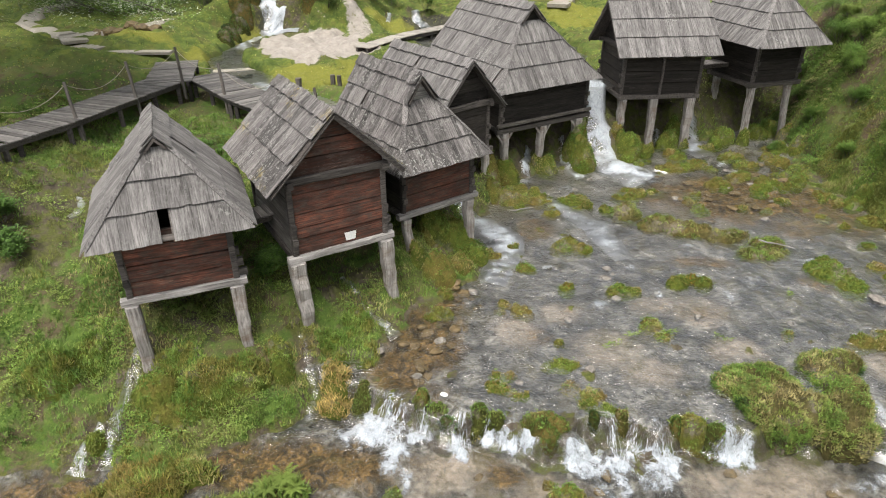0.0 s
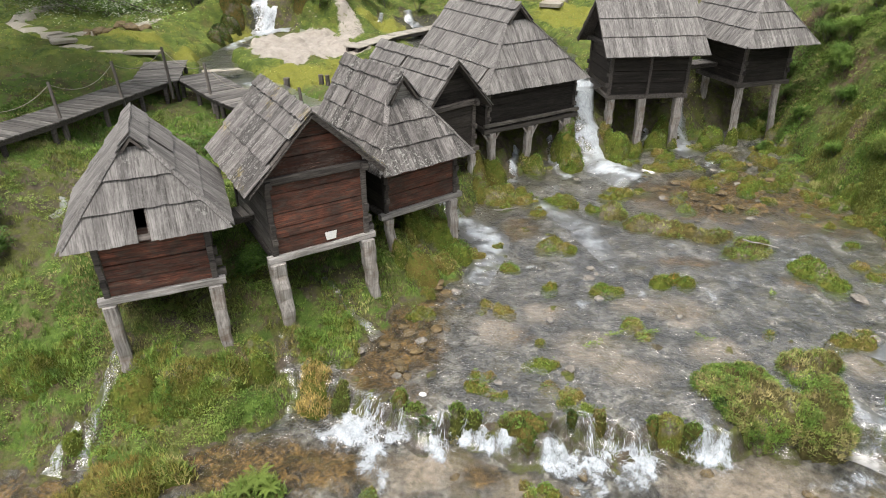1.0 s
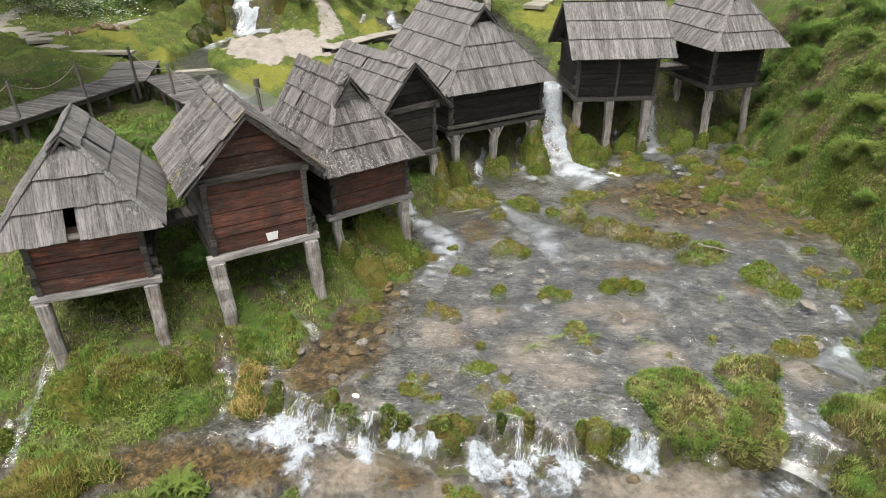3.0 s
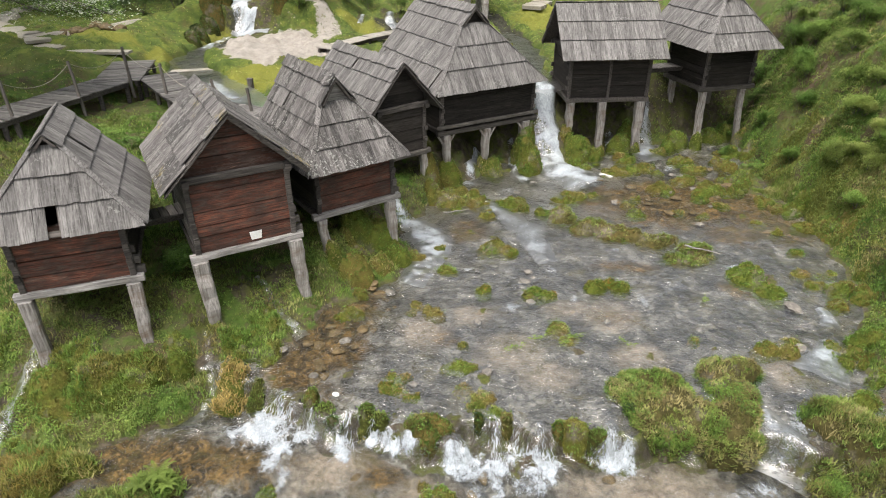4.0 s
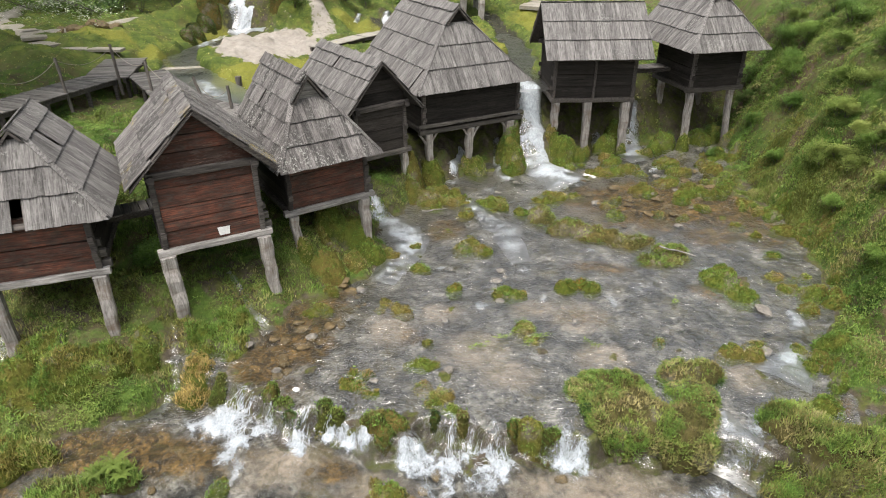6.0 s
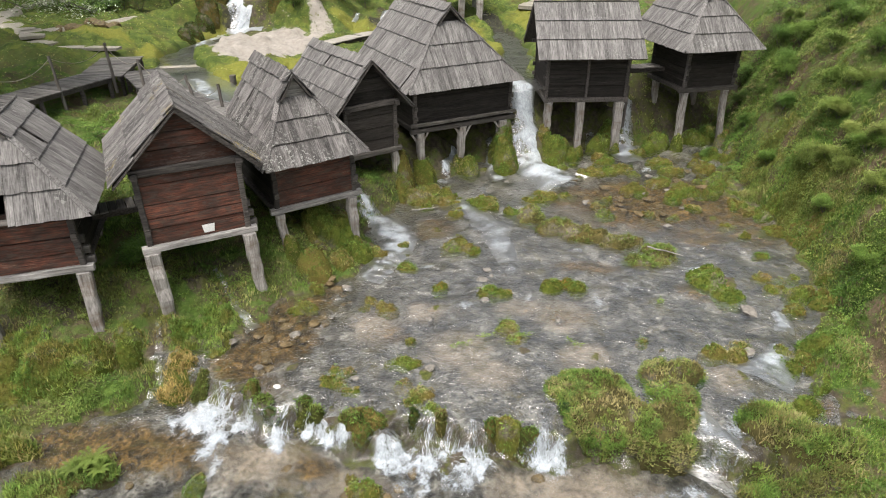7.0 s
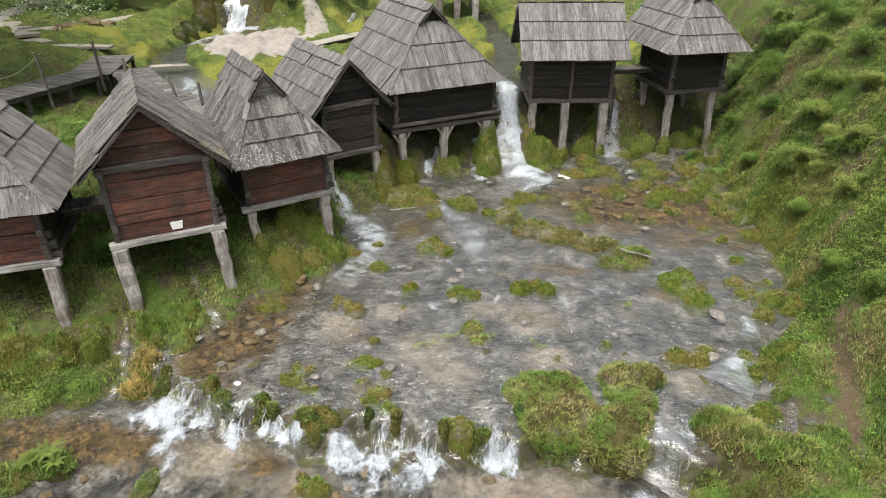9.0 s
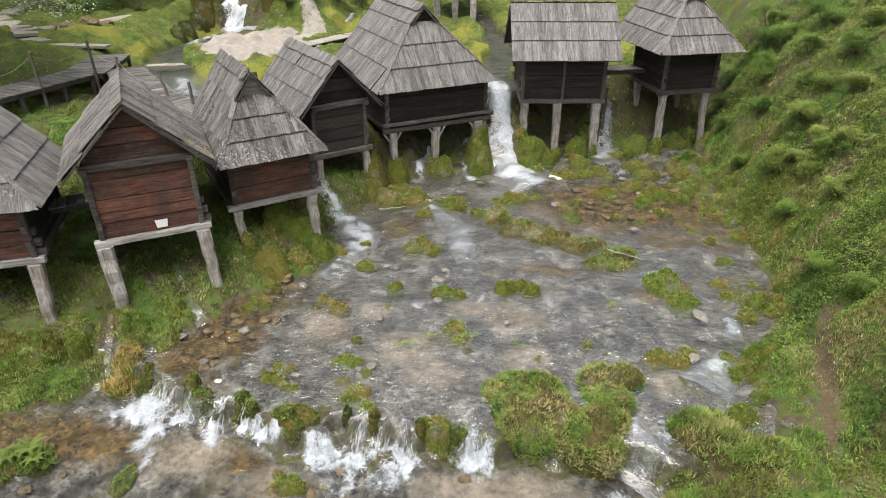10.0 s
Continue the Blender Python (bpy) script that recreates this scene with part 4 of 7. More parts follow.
hut_six = mill_hut("dark plank mill hut with a plain grey gable shingle roof", (side6.x, side6.y), -84, (0.0, 2.35, 0.0, 2.9), 3.25, 4.8, (-0.5, 2.95), (-0.48, 3.3), 6.42, 1.22,
                   posts=((2.3, 0.12, 2.45, 0.1, 0.22), (2.3, 1.3, 2.45, 1.35, 0.22), (2.3, 2.75, 2.4, 2.75, 0.24), (0.1, 0.2, 0.1, 0.2, 0.2), (0.1, 2.7, 0.1, 2.7, 0.2)), planks=DARK_PLANK, mid_post=True, seed=66)
hut_seven = mill_hut("dark mill hut on leaning stilts with a hipped shingle roof", (11.6, 23.5), 17, (0.05, 2.05, 0.05, 2.4), 3.5, 5.0, (-0.62, 2.5), (-0.66, 3.3), 6.95, 0.95,
                     hip=(6.55, 0.5, 0.4), posts=((0.15, 0.1, 0.0, -0.2, 0.19), (1.85, 0.1, 1.8, -0.25, 0.17), (0.1, 2.0, 0.1, 2.0, 0.18), (1.9, 2.0, 1.9, 2.0, 0.18)), planks=DARK_PLANK, lintel=False, rows=4, seed=77)

notice = new("notice_plate", mesh_of("notice_plate", *prism([(0.02, 0), (0.25, 0), (0.28, 0.2), (-0.01, 0.2)], lambda x, y: 0.0, lambda x, y: 0.012), WHITE_SIGN))
notice.matrix_world = hut_two.matrix_world @ pose(1.3, 0.03, 2.66, 90, 0, 0)
tagged(notice, "small blank white plate on the reddish plank wall", "plate")


# ---- boardwalk ----
def boardwalk(label, line, wide, z, step=0.17, seed=3, legs=True, wood=DECK_WOOD):
    """A deck of cross boards along a line in the plan, its left edge given, on two long bearers and short legs."""
    deck = tagged(empty("boardwalk", Matrix.Identity(4)), label, "boardwalk")
    rnd = random.Random(seed)
    for k, ((ax, ay), (bx, by)) in enumerate(zip(line, line[1:])):
        a, b = Vector((ax, ay, z)), Vector((bx, by, z))
        way = (b - a).normalized()
        side = Vector((-way.y, way.x, 0))
        for s in (0.12, wide - 0.12):
            part("bearer", bar(a + side * s - Vector((0, 0, 0.12)), b + side * s - Vector((0, 0, 0.12)), 0.1, 0.17, DARK_BEAM, "bearer", 6, 0.006, seed=rnd.random()), deck)
        n = int((b - a).length / step)
        for i in range(n):
            p = a + way * (i + 0.5) * step
            w = step - rnd.uniform(0.012, 0.03)
            verts, faces = prism([(-rnd.uniform(0, 0.04), -w / 2), (wide + rnd.uniform(0, 0.04), -w / 2), (wide + rnd.uniform(0, 0.04), w / 2), (-rnd.uniform(0, 0.04), w / 2)], lambda x, y: -0.035, lambda x, y: 0.0)
            ob = part("board", mesh_of("board", verts, faces, wood), deck)
            ob.matrix_basis = Matrix.Translation(p + Vector((0, 0, rnd.uniform(-0.008, 0.008)))) @ Matrix((side, -way, Vector((0, 0, 1)))).transposed().to_4x4() @ Matrix.Rotation(rnd.uniform(-0.012, 0.012), 4, "Z")
        for i in range(int((b - a).length / 1.6) + 1):
            for s in (0.12, wide - 0.12):
                p = a + way * min(i * 1.6 + 0.3, (b - a).length - 0.1) + side * s
                g = ground_at(p.x, p.y)
                if g < z - 0.25 and legs:
                    part("leg", bar((p.x, p.y, g - 0.15), (p.x, p.y, z - 0.2), 0.12, 0.12, DARK_BEAM, "leg", 3, 0.01, seed=rnd.random()), deck)
    return deck


DECK_Z = 4.05
boardwalk("grey weathered plank boardwalk beside the grassy bank", [(-12.6, 12.2), (-11.3, 15.55), (-10.55, 17.3), (-9.15, 21.9)], 1.45, DECK_Z, 0.14)
boardwalk("grey plank boardwalk leading behind the mill huts", [(-9.2, 22.6), (-6.9, 19.75), (-5.3, 18.2), (-3.3, 17.2), (-2.2, 18.3)], 1.35, DECK_Z - 0.02, 0.2, 4)
landing = boardwalk("worn plank landing where two boardwalks meet", [(-8.85, 22.0), (-9.75, 25.4)], 1.55, DECK_Z + 0.02, 0.2, 5)
boardwalk("long pale narrow footbridge over the upper stream", [(-3.3, 28.7), (-1.75, 31.6), (-0.1, 33.5), (1.4, 35.0), (3.6, 37.6), (6.2, 40.4)], 0.8, 3.85, 0.25, 6, True, PALE_WOOD)
boardwalk("short plank bridge between two mill huts", [(9.7, 24.3), (11.2, 24.75)], 0.6, 4.1, 0.2, 7, False)
boardwalk("short plank step between two mill huts", [(-4.95, 12.75), (-3.5, 13.75)], 0.6, 3.05, 0.2, 8, False)


def rail_post(foot, top, size=0.085, label="dark weathered wooden rail post"):
    ob = tagged(new("rail_post", bar(foot, top, size, size, RAIL_WOOD, "rail_post", 5, 0.006, 0.9, seed=foot[0])), label, "post", "rail posts along the boardwalk")
    return ob


RAIL = [((-12.3, 12.9, 3.2), (-12.25, 12.85, 5.1)), ((-11.45, 15.2, 3.1), (-11.4, 15.2, 5.1)), ((-10.55, 17.55, 3.3), (-10.75, 17.75, 5.08)), ((-9.8, 19.85, 3.4), (-9.98, 19.98, 5.16)), ((-9.02, 21.75, 3.5), (-9.12, 21.85, 5.24)),
        ((-7.1, 20.25, 3.4), (-7.25, 20.45, 5.0)), ((-5.0, 19.3, 3.9), (-5.25, 19.45, 4.75)), ((-3.75, 18.45, 3.9), (-3.85, 18.6, 4.7))]
for foot, top in RAIL:
    rail_post(foot, top)
for x, y, s in ((-5.5, 23.85, 0.2), (-4.25, 24.2, 0.17), (-4.0, 24.2, 0.15), (9.75, 24.2, 0.09)):
    g = ground_at(x, y)
    ob = new("wooden_stump", bar((x, y, g - 0.1), (x, y, g + (0.42 if s > 0.1 else 1.6)), s, s, RAIL_WOOD, "wooden_stump", 3, 0.01, seed=x))
    tagged(ob, "short dark wooden stump in the grass", "stump")


def rope(p, q, sag):
    pts, verts, faces = [], [], []
    for i in range(17):
        k = i / 16
        pts.append(Vector(p).lerp(Vector(q), k) - Vector((0, 0, sag * 4 * k * (1 - k))))
    for i, c in enumerate(pts):
        way = (pts[min(i + 1, 16)] - pts[max(i - 1, 0)]).normalized()
        side = way.cross(Vector((0, 0, 1))).normalized()
        up = side.cross(way)
        for a in range(5):
            verts.append(c + (side * math.cos(a * 1.2566) + up * math.sin(a * 1.2566)) * 0.010)
    for i in range(16):
        for a in range(5):
            faces.append((i * 5 + a, i * 5 + (a + 1) % 5, i * 5 + 5 + (a + 1) % 5, i * 5 + 5 + a))
    return tagged(new("rope", mesh_of("rope", verts, faces, ROPE, False)), "slack pale rope strung between rail posts", "rope", "rail ropes")


for (f0, t0), (f1, t1), sag in zip(RAIL, RAIL[1:], (0.35, 0.35, 0.4, 0.35, 0.3, 0.45, 0.4)):
    rope(Vector(t0) - Vector((0, 0, 0.08)), Vector(t1) - Vector((0, 0, 0.08)), sag)


# ---- ground ----
SLOPE_PATH = [(12.3, 9.2), (12.65, 10.4), (12.85, 11.4), (13.25, 12.3)]
SLOPE_GAPS = ((14.5, 15.8, 0.5), (15.9, 27.6, 0.6), (15.4, 20.9, 0.5), (14.8, 22.2, 0.6), (14.2, 19.9, 0.35), (15.0, 17.2, 0.3), (14.0, 14.6, 0.4))


def spread(lo, hi, step, far_lo, far_hi):
    mid = list(np.arange(lo, hi, step))
    left, right, d = [], [], step
    x = lo
    while x > far_lo:
        d = d * 1.14
        x -= d
        left.append(x)
    d, x = step, hi
    while x < far_hi:
        right.append(x)
        d = d * 1.14
        x += d
    return np.array(left[::-1] + mid + right)


def muddy(x, y):
    """Dark wet soil with rills, on the bank below the boardwalk."""
    return 1 - smooth(0.45, 1.15, np.hypot((x + 9.9) / 1.7, (y - 14.6) / 3.0) + 0.4 * fbm(x * 1.2, y * 1.2, 4, 95))


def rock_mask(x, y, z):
    """Bare dark rock: along the runs of water, at the water's edge and under the huts, where it also paints in their
    shade.
    """
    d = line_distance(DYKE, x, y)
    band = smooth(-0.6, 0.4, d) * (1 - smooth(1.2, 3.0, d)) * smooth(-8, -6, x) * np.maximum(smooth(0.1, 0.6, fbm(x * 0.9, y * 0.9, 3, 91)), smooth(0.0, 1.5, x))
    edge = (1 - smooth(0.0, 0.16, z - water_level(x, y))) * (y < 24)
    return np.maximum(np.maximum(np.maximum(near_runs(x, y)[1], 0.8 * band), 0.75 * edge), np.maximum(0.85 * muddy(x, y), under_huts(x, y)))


GX, GY = spread(-11, 16, 0.08, -420, 420), spread(6, 25, 0.08, -60, 900)
GX = np.concatenate([GX[GX < -23], np.arange(-22.9, -11.05, 0.22), GX[GX >= -11]])
GY = np.concatenate([GY[GY < 25], np.arange(25.1, 42, 0.16), GY[GY > 42.3]])
gx, gy = np.meshgrid(GX, GY)
gz = ground(gx, gy)
rows_n, cols_n = gx.shape
ids = np.arange(rows_n * cols_n).reshape(rows_n, cols_n)
quads = np.stack([ids[:-1, :-1], ids[:-1, 1:], ids[1:, 1:], ids[1:, :-1]], -1).reshape(-1, 4)
ground_mesh = quick_mesh("ground", np.stack([gx, gy, gz], -1).reshape(-1, 3), quads, GROUND, True)
shore_gap = gz - np.where((gz > 2.6) & (gx < 12), np.where((channel_depth(gx, gy) > 0.4) & (np.abs(gz - POND + 0.35) < 0.3), POND, -5), water_level(gx, gy))
wet = 1 - smooth(-0.05, 0.05, shore_gap)
wet = np.where((gx < 13.5) & (gy < 40) & (gz < 2.6), wet, 0)
pond_bed = channel_depth(gx, gy) * (gz > 2.6) * (gx < 12)
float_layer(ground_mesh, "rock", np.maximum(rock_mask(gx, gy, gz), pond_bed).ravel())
float_layer(ground_mesh, "pond", pond_bed.ravel())
float_layer(ground_mesh, "wet", wet.ravel())
float_layer(ground_mesh, "sand", sand_mask(gx, gy).ravel())
tan_bed = np.zeros(gx.shape)
for cx, cy, rx, ry in ((1.8, 12.3, 0.8, 0.9), (3.9, 11.6, 1.2, 0.9), (0.2, 8.5, 1.5, 0.8), (4.6, 10.8, 0.9, 0.7), (6.4, 12.9, 1.0, 0.8), (6.3, 8.2, 2.2, 0.8), (9.7, 10.8, 0.5, 0.7), (10.5, 13.6, 0.5, 0.5), (2.0, 8.0, 1.0, 0.6), (5.4, 13.2, 0.9, 0.5), (3.0, 13.0, 0.8, 0.5), (6.8, 11.4, 0.8, 0.6), (3.0, 5.5, 4.0, 1.6)):
    tan_bed = np.maximum(tan_bed, 1 - smooth(0.2, 1.4, np.hypot((gx - cx) / rx, (gy - cy) / ry)))
float_layer(ground_mesh, "lawn", (smooth(22.5, 25.0, gy) * smooth(13.5, 11.5, gx) * smooth(60, 50, gy)).ravel())
float_layer(ground_mesh, "tan", tan_bed.ravel())
# dark colour of the unseen hill that the water reflects
float_layer(ground_mesh, "wood", smooth(44, 49, gy).ravel())
trodden = 0.72 * (1 - smooth(0.05, 0.4, np.abs(line_distance(SLOPE_PATH, gx, gy)) + 0.14 * fbm(gx * 2, gy * 2, 3, 17)))
for cx, cy, r in SLOPE_GAPS:
    trodden = np.maximum(trodden, 0.75 * (1 - smooth(0.3, 1.3, np.hypot(gx - cx, gy - cy) / r + 0.4 * fbm(gx * 2, gy * 2, 2, 23))))
float_layer(ground_mesh, "soil", trodden.ravel())
golden = np.zeros(gx.shape)
for cx, cy, rx, ry in ((-5.2, 24.9, 2.6, 1.6), (-3.5, 26.4, 1.2, 1.2), (-9.8, 32.5, 0.8, 2.0), (3.4, 33.5, 1.0, 2.5), (4.6, 29.4, 0.7, 2.5), (-2.0, 34.2, 1.2, 1.0), (-3.0, 35.2, 1.6, 1.0), (-13.0, 27.6, 2.2, 0.9), (7.5, 37.0, 2.5, 4.0), (10.5, 33, 2.0, 5.0), (-10.4, 27.2, 0.8, 1.0)):
    golden = np.maximum(golden, 1 - smooth(0.3, 1.3, np.hypot((gx - cx) / rx, (gy - cy) / ry)))
float_layer(ground_mesh, "gold", golden.ravel())
drop = np.interp(gx, FALL_X, FALL_Y) - gy - 0.26 * fbm(gx * 1.5, gy * 1.5, 3, 5)
float_layer(ground_mesh, "lip", (smooth(-0.22, 0.0, drop) * (1 - smooth(0.28, 0.5, drop))).ravel())
deposit = np.zeros(gx.shape)
for cx, cy, rx, ry in ((9.6, 18.9, 3.4, 2.2), (12.0, 18.0, 1.5, 2.5), (7.4, 19.5, 1.8, 1.0), (-3.0, 8.6, 3.0, 0.9), (-1.1, 10.9, 0.7, 1.0), (0.0, 13.3, 0.8, 0.9), (-0.4, 12.0, 1.2, 1.6), (-0.9, 10.9, 1.0, 1.0), (2.9, 17.2, 0.7, 0.9), (11.1, 17.0, 1.3, 1.0), (11.1, 9.9, 0.5, 0.6), (7.3, 15.2, 1.1, 0.4), (11.3, 20.0, 1.2, 1.0), (1.2, 8.4, 0.5, 0.4), (-0.6, 12.0, 0.5, 0.9), (10.2, 14.0, 0.9, 0.6), (-7.0, 7.5, 3.0, 1.0)):
    deposit = np.maximum(deposit, 1 - smooth(0.3, 1.3, np.hypot((gx - cx) / rx, (gy - cy) / ry)))
for cx, cy, rx, ry in ((6.5, 12.9, 0.8, 0.42), (2.3, 12.1, 0.5, 0.5), (-0.2, 10.2, 0.7, 0.6), (0.1, 11.2, 0.5, 0.8)):
    deposit = np.maximum(deposit, 0.6 * (1 - smooth(0.3, 1.3, np.hypot((gx - cx) / rx, (gy - cy) / ry))))
float_layer(ground_mesh, "rust", deposit.ravel())
tagged(new("ground", ground_mesh), "grassy stream banks, stony stream bed and steep green slope", "ground", kind="structure")


# ---- water ----
def calm_water(x, y):
    """Still, clear reaches: above the mossy bar, at the foot of the left bank, in the lower pool and up behind the huts."""
    c = smooth(7.0, 9.0, x) * smooth(16.6, 18.0, y) * 0.9
    c = np.maximum(c, 0.88 * smooth(9.6, 8.6, y))
    c = np.maximum(c, 0.6 * (1 - smooth(0.6, 1.6, np.hypot((x + 0.6) / 0.9, (y - 12.0) / 2.0))))
    return np.maximum(c, smooth(24.0, 24.8, y))


def water_sheet(name, label, x0, x1, y0, y1, step, level, keep, foam):
    xs, ys = np.arange(x0, x1, step), np.arange(y0, y1, step)
    x, y = np.meshgrid(xs, ys)
    f = foam(x, y)
    z = level(x, y) + 0.022 * fbm(x * 2.6, y * 1.6, 4, 51) + f * (0.06 * fbm(x * 6, y * 5, 3, 52) + 0.035)
    ids = np.arange(x.size).reshape(x.shape)
    q = np.stack([ids[:-1, :-1], ids[:-1, 1:], ids[1:, 1:], ids[1:, :-1]], -1).reshape(-1, 4)
    ok = keep(x, y, z).ravel()
    q = q[ok[q].any(1)]
    used = np.unique(q)
    back = np.zeros(x.size, np.int64)
    back[used] = np.arange(len(used))
    me = quick_mesh(name, np.stack([x, y, z], -1).reshape(-1, 3)[used], back[q], WATER, True)
    float_layer(me, "foam", f.ravel()[used])
    float_layer(me, "calm", calm_water(x, y).ravel()[used])
    return tagged(new(name, me), label, "water", kind="structure")


# spouts over the edge: top x, y, foot x, y, half width, how far the foam bursts at the foot
SPOUTS = ((-1.13, 9.86, -1.35, 9.45, 0.17, 0.62), (-0.85, 9.7, -0.95, 8.95, 0.09, 0.36), (-0.36, 9.58, -0.45, 9.3, 0.07, 0.27), (0.40, 9.5, 0.35, 8.95, 0.13, 0.3), (0.93, 9.27, 0.88, 9.15, 0.05, 0.2), (1.43, 9.25, 1.32, 9.05, 0.09, 0.28), (1.73, 9.15, 1.68, 9.0, 0.05, 0.17),
          (2.67, 8.95, 2.72, 8.62, 0.16, 0.42), (3.38, 9.39, 3.45, 8.55, 0.10, 0.34), (3.82, 9.1, 3.75, 8.8, 0.07, 0.28), (4.28, 9.11, 4.3, 8.62, 0.11, 0.42), (5.66, 9.16, 5.7, 8.72, 0.14, 0.36))
# foam that lies on the water past the spouts: x, y, half width, half length, strength
BURSTS = ((-1.8, 9.35, 0.5, 0.26, 0.85), (-1.0, 8.7, 0.36, 0.5, 0.85), (-0.72, 8.3, 0.22, 0.5, 0.72), (2.9, 8.4, 0.42, 0.34, 0.9), (3.38, 8.1, 0.26, 0.6, 0.9), (3.0, 8.0, 0.6, 0.3, 0.6), (4.15, 8.25, 0.36, 0.42, 0.8), (4.6, 8.72, 0.3, 0.22, 0.8), (3.8, 8.2, 0.36, 0.45, 0.62), (7.8, 8.05, 0.7, 0.22, 0.5), (8.4, 8.2, 0.35, 0.25, 0.62), (0.35, 8.75, 0.2, 0.25, 0.5))
RIPPLES = ((6.9, 20.3, 0.9, 0.7), (10.2, 14.9, 0.7, 0.16), (7.2, 15.9, 0.3, 0.1), (-0.2, 12.75, 0.18, 0.3), (0.3, 14.0, 0.3, 0.14), (4.0, 13.2, 0.3, 0.35), (5.6, 13.5, 0.2, 0.4), (7.3, 13.4, 0.2, 0.45), (9.4, 9.3, 0.35, 0.5), (8.4, 21.3, 0.25, 0.5), (10.2, 21.4, 0.3, 0.4), (4.3, 19.8, 0.4, 0.5), (4.3, 19.1, 0.35, 0.5), (2.9, 14.95, 0.3, 0.12), (5.15, 14.8, 0.25, 0.3), (2.9, 20.5, 0.4, 0.3), (1.9, 14.8, 0.35, 0.2))


LANES = [([(7.0, 20.0), (4.6, 18.8), (3.6, 17.0), (4.2, 15.2), (3.6, 13.2), (4.2, 11.5), (3.4, 9.6)], 0.6), ([(1.5, 15.6), (0.9, 14.0), (0.0, 12.4), (-0.8, 10.6)], 0.5), ([(10.5, 16.5), (11.7, 14.2), (11.2, 12.4), (10.0, 10.8), (9.6, 9.2)], 0.4), ([(8.5, 14.4), (7.4, 13.2), (6.6, 11.6), (5.6, 9.4)], 0.45)]


def stream_foam(x, y):
    f = np.zeros(x.shape)
    rough, fine = fbm(x * 4.5, y * 4.0, 4, 62), fbm(x * 12, y * 10, 3, 67)
    for tx, ty, bx, by, half, burst in SPOUTS:
        d = np.abs(line_distance([(tx, ty + 0.12), (bx, by)], x, y))
        f = np.maximum(f, 0.46 * (1 - smooth(half * 0.2, half * 1.6, d + 0.07 * fine)))
        r = np.hypot((x - bx) / burst, (y - by + 0.1 * burst) / (burst * 0.85))
        f = np.maximum(f, 1.08 * (1 - smooth(0.2, 1.45, r + 0.34 * rough + 0.25 * fine)))
    for cx, cy, rx, ry, power in BURSTS:
        f = np.maximum(f, power * (1 - smooth(0.1, 1.2, np.hypot((x - cx) / rx, (y - cy) / ry) + 0.35 * rough + 0.2 * fine)))
    for cx, cy, rx, ry in RIPPLES:
        f = np.maximum(f, 0.6 * (1 - smooth(0.0, 1.25, np.hypot((x - cx) / rx, (y - cy) / ry) + 0.3 * rough)))
    for lane, wide in LANES:
        f = np.maximum(f, 0.20 * (1 - smooth(0.1, 1.2, np.abs(line_distance(lane, x, y)) / wide + 0.3 * fbm(x * 1.6, y * 1.2, 3, 65))))
    return np.clip(f * 0.9 + 0.05 + 0.09 * fbm(x * 0.7, y * 0.5, 2, 64), 0, 1)


def stream_keep(x, y, z):
    g = ground(x, y)
    return (z > g - 0.03) & (g < 1.9)


water_sheet("water", "shallow clear stream rippling over a stony bed with white foam", -12, 13.6, 5.2, 23.8, 0.05, water_level, stream_keep, stream_foam)
water_sheet("water", "broad calm pool below the fall", -60, 22, -54.7, 5.4, 0.6, water_level, stream_keep, lambda x, y: np.full(x.shape, 0.05))
water_sheet("water", "calm clear upper stream behind the huts", -12, 12, 17.0, 36.0, 0.15, lambda x, y: np.full(x.shape, POND), lambda x, y, z: (channel_depth(x, y) > 0.05) & (ground(x, y) < POND + 0.06), lambda x, y: np.full(x.shape, 0.06))


def ribbons(paths, wide):
    """Thin tapering ribbons along paths (n, k, 3); wide (n,) is each one's half width."""
    n, k, _ = paths.shape
    way = np.gradient(paths, axis=1)
    side = np.stack([-way[..., 1], way[..., 0], np.zeros((n, k))], -1)
    side = side / np.maximum(np.linalg.norm(side, axis=-1, keepdims=True), 1e-6)
    size = wide[:, None] * np.sin(np.linspace(0.35, math.pi - 0.25, k))[None]
    v = np.stack([paths - side * size[..., None], paths + side * size[..., None]], 2).reshape(-1, 3)
    i = (np.arange(n)[:, None] * k + np.arange(k - 1)[None]).ravel() * 2
    return v, np.stack([i, i + 1, i + 3, i + 2], -1)


def spray_part(parent, pieces):
    v, f, k = [], [], 0
    for a, b in pieces:
        v.append(a)
        f.append(b + k)
        k += len(a)
    return tagged(part("spray", quick_mesh("spray", np.concatenate(v), np.concatenate(f), SPRAY), parent), "torn white spray", kind="stuff")


def strands(parent, grid, foam, count):
    """Torn threads of white water along a run; grid is (along, across, 3)."""
    rng = np.random.default_rng(int(count + foam * 100))
    rows, across, _ = grid.shape
    k = 5
    step = np.ones(count, int)
    at = (rng.random(count) * np.maximum(rows - 1 - step * (k - 1), 1)).astype(int)
    lane = np.clip(rng.normal(0.5, 0.2 + 0.05 * (at / rows), count), 0.03, 0.97) * (across - 1.001)
    drift = rng.normal(0, 0.10, count)
    path = np.zeros((count, k, 3))
    for j in range(k):
        row = np.clip(at + step * j, 0, rows - 1)
        pos = np.clip(lane + drift * j, 0, across - 1.001)
        c = pos.astype(int)
        w = (pos - c)[:, None]
        path[:, j] = grid[row, c] * (1 - w) + grid[row, c + 1] * w
    path[..., 2] += (rng.random(count) ** 2 * 0.05 + 0.008)[:, None] + rng.normal(0, 0.006, (count, k))
    spray_part(parent, [ribbons(path, rng.uniform(0.002, 0.006, count))])


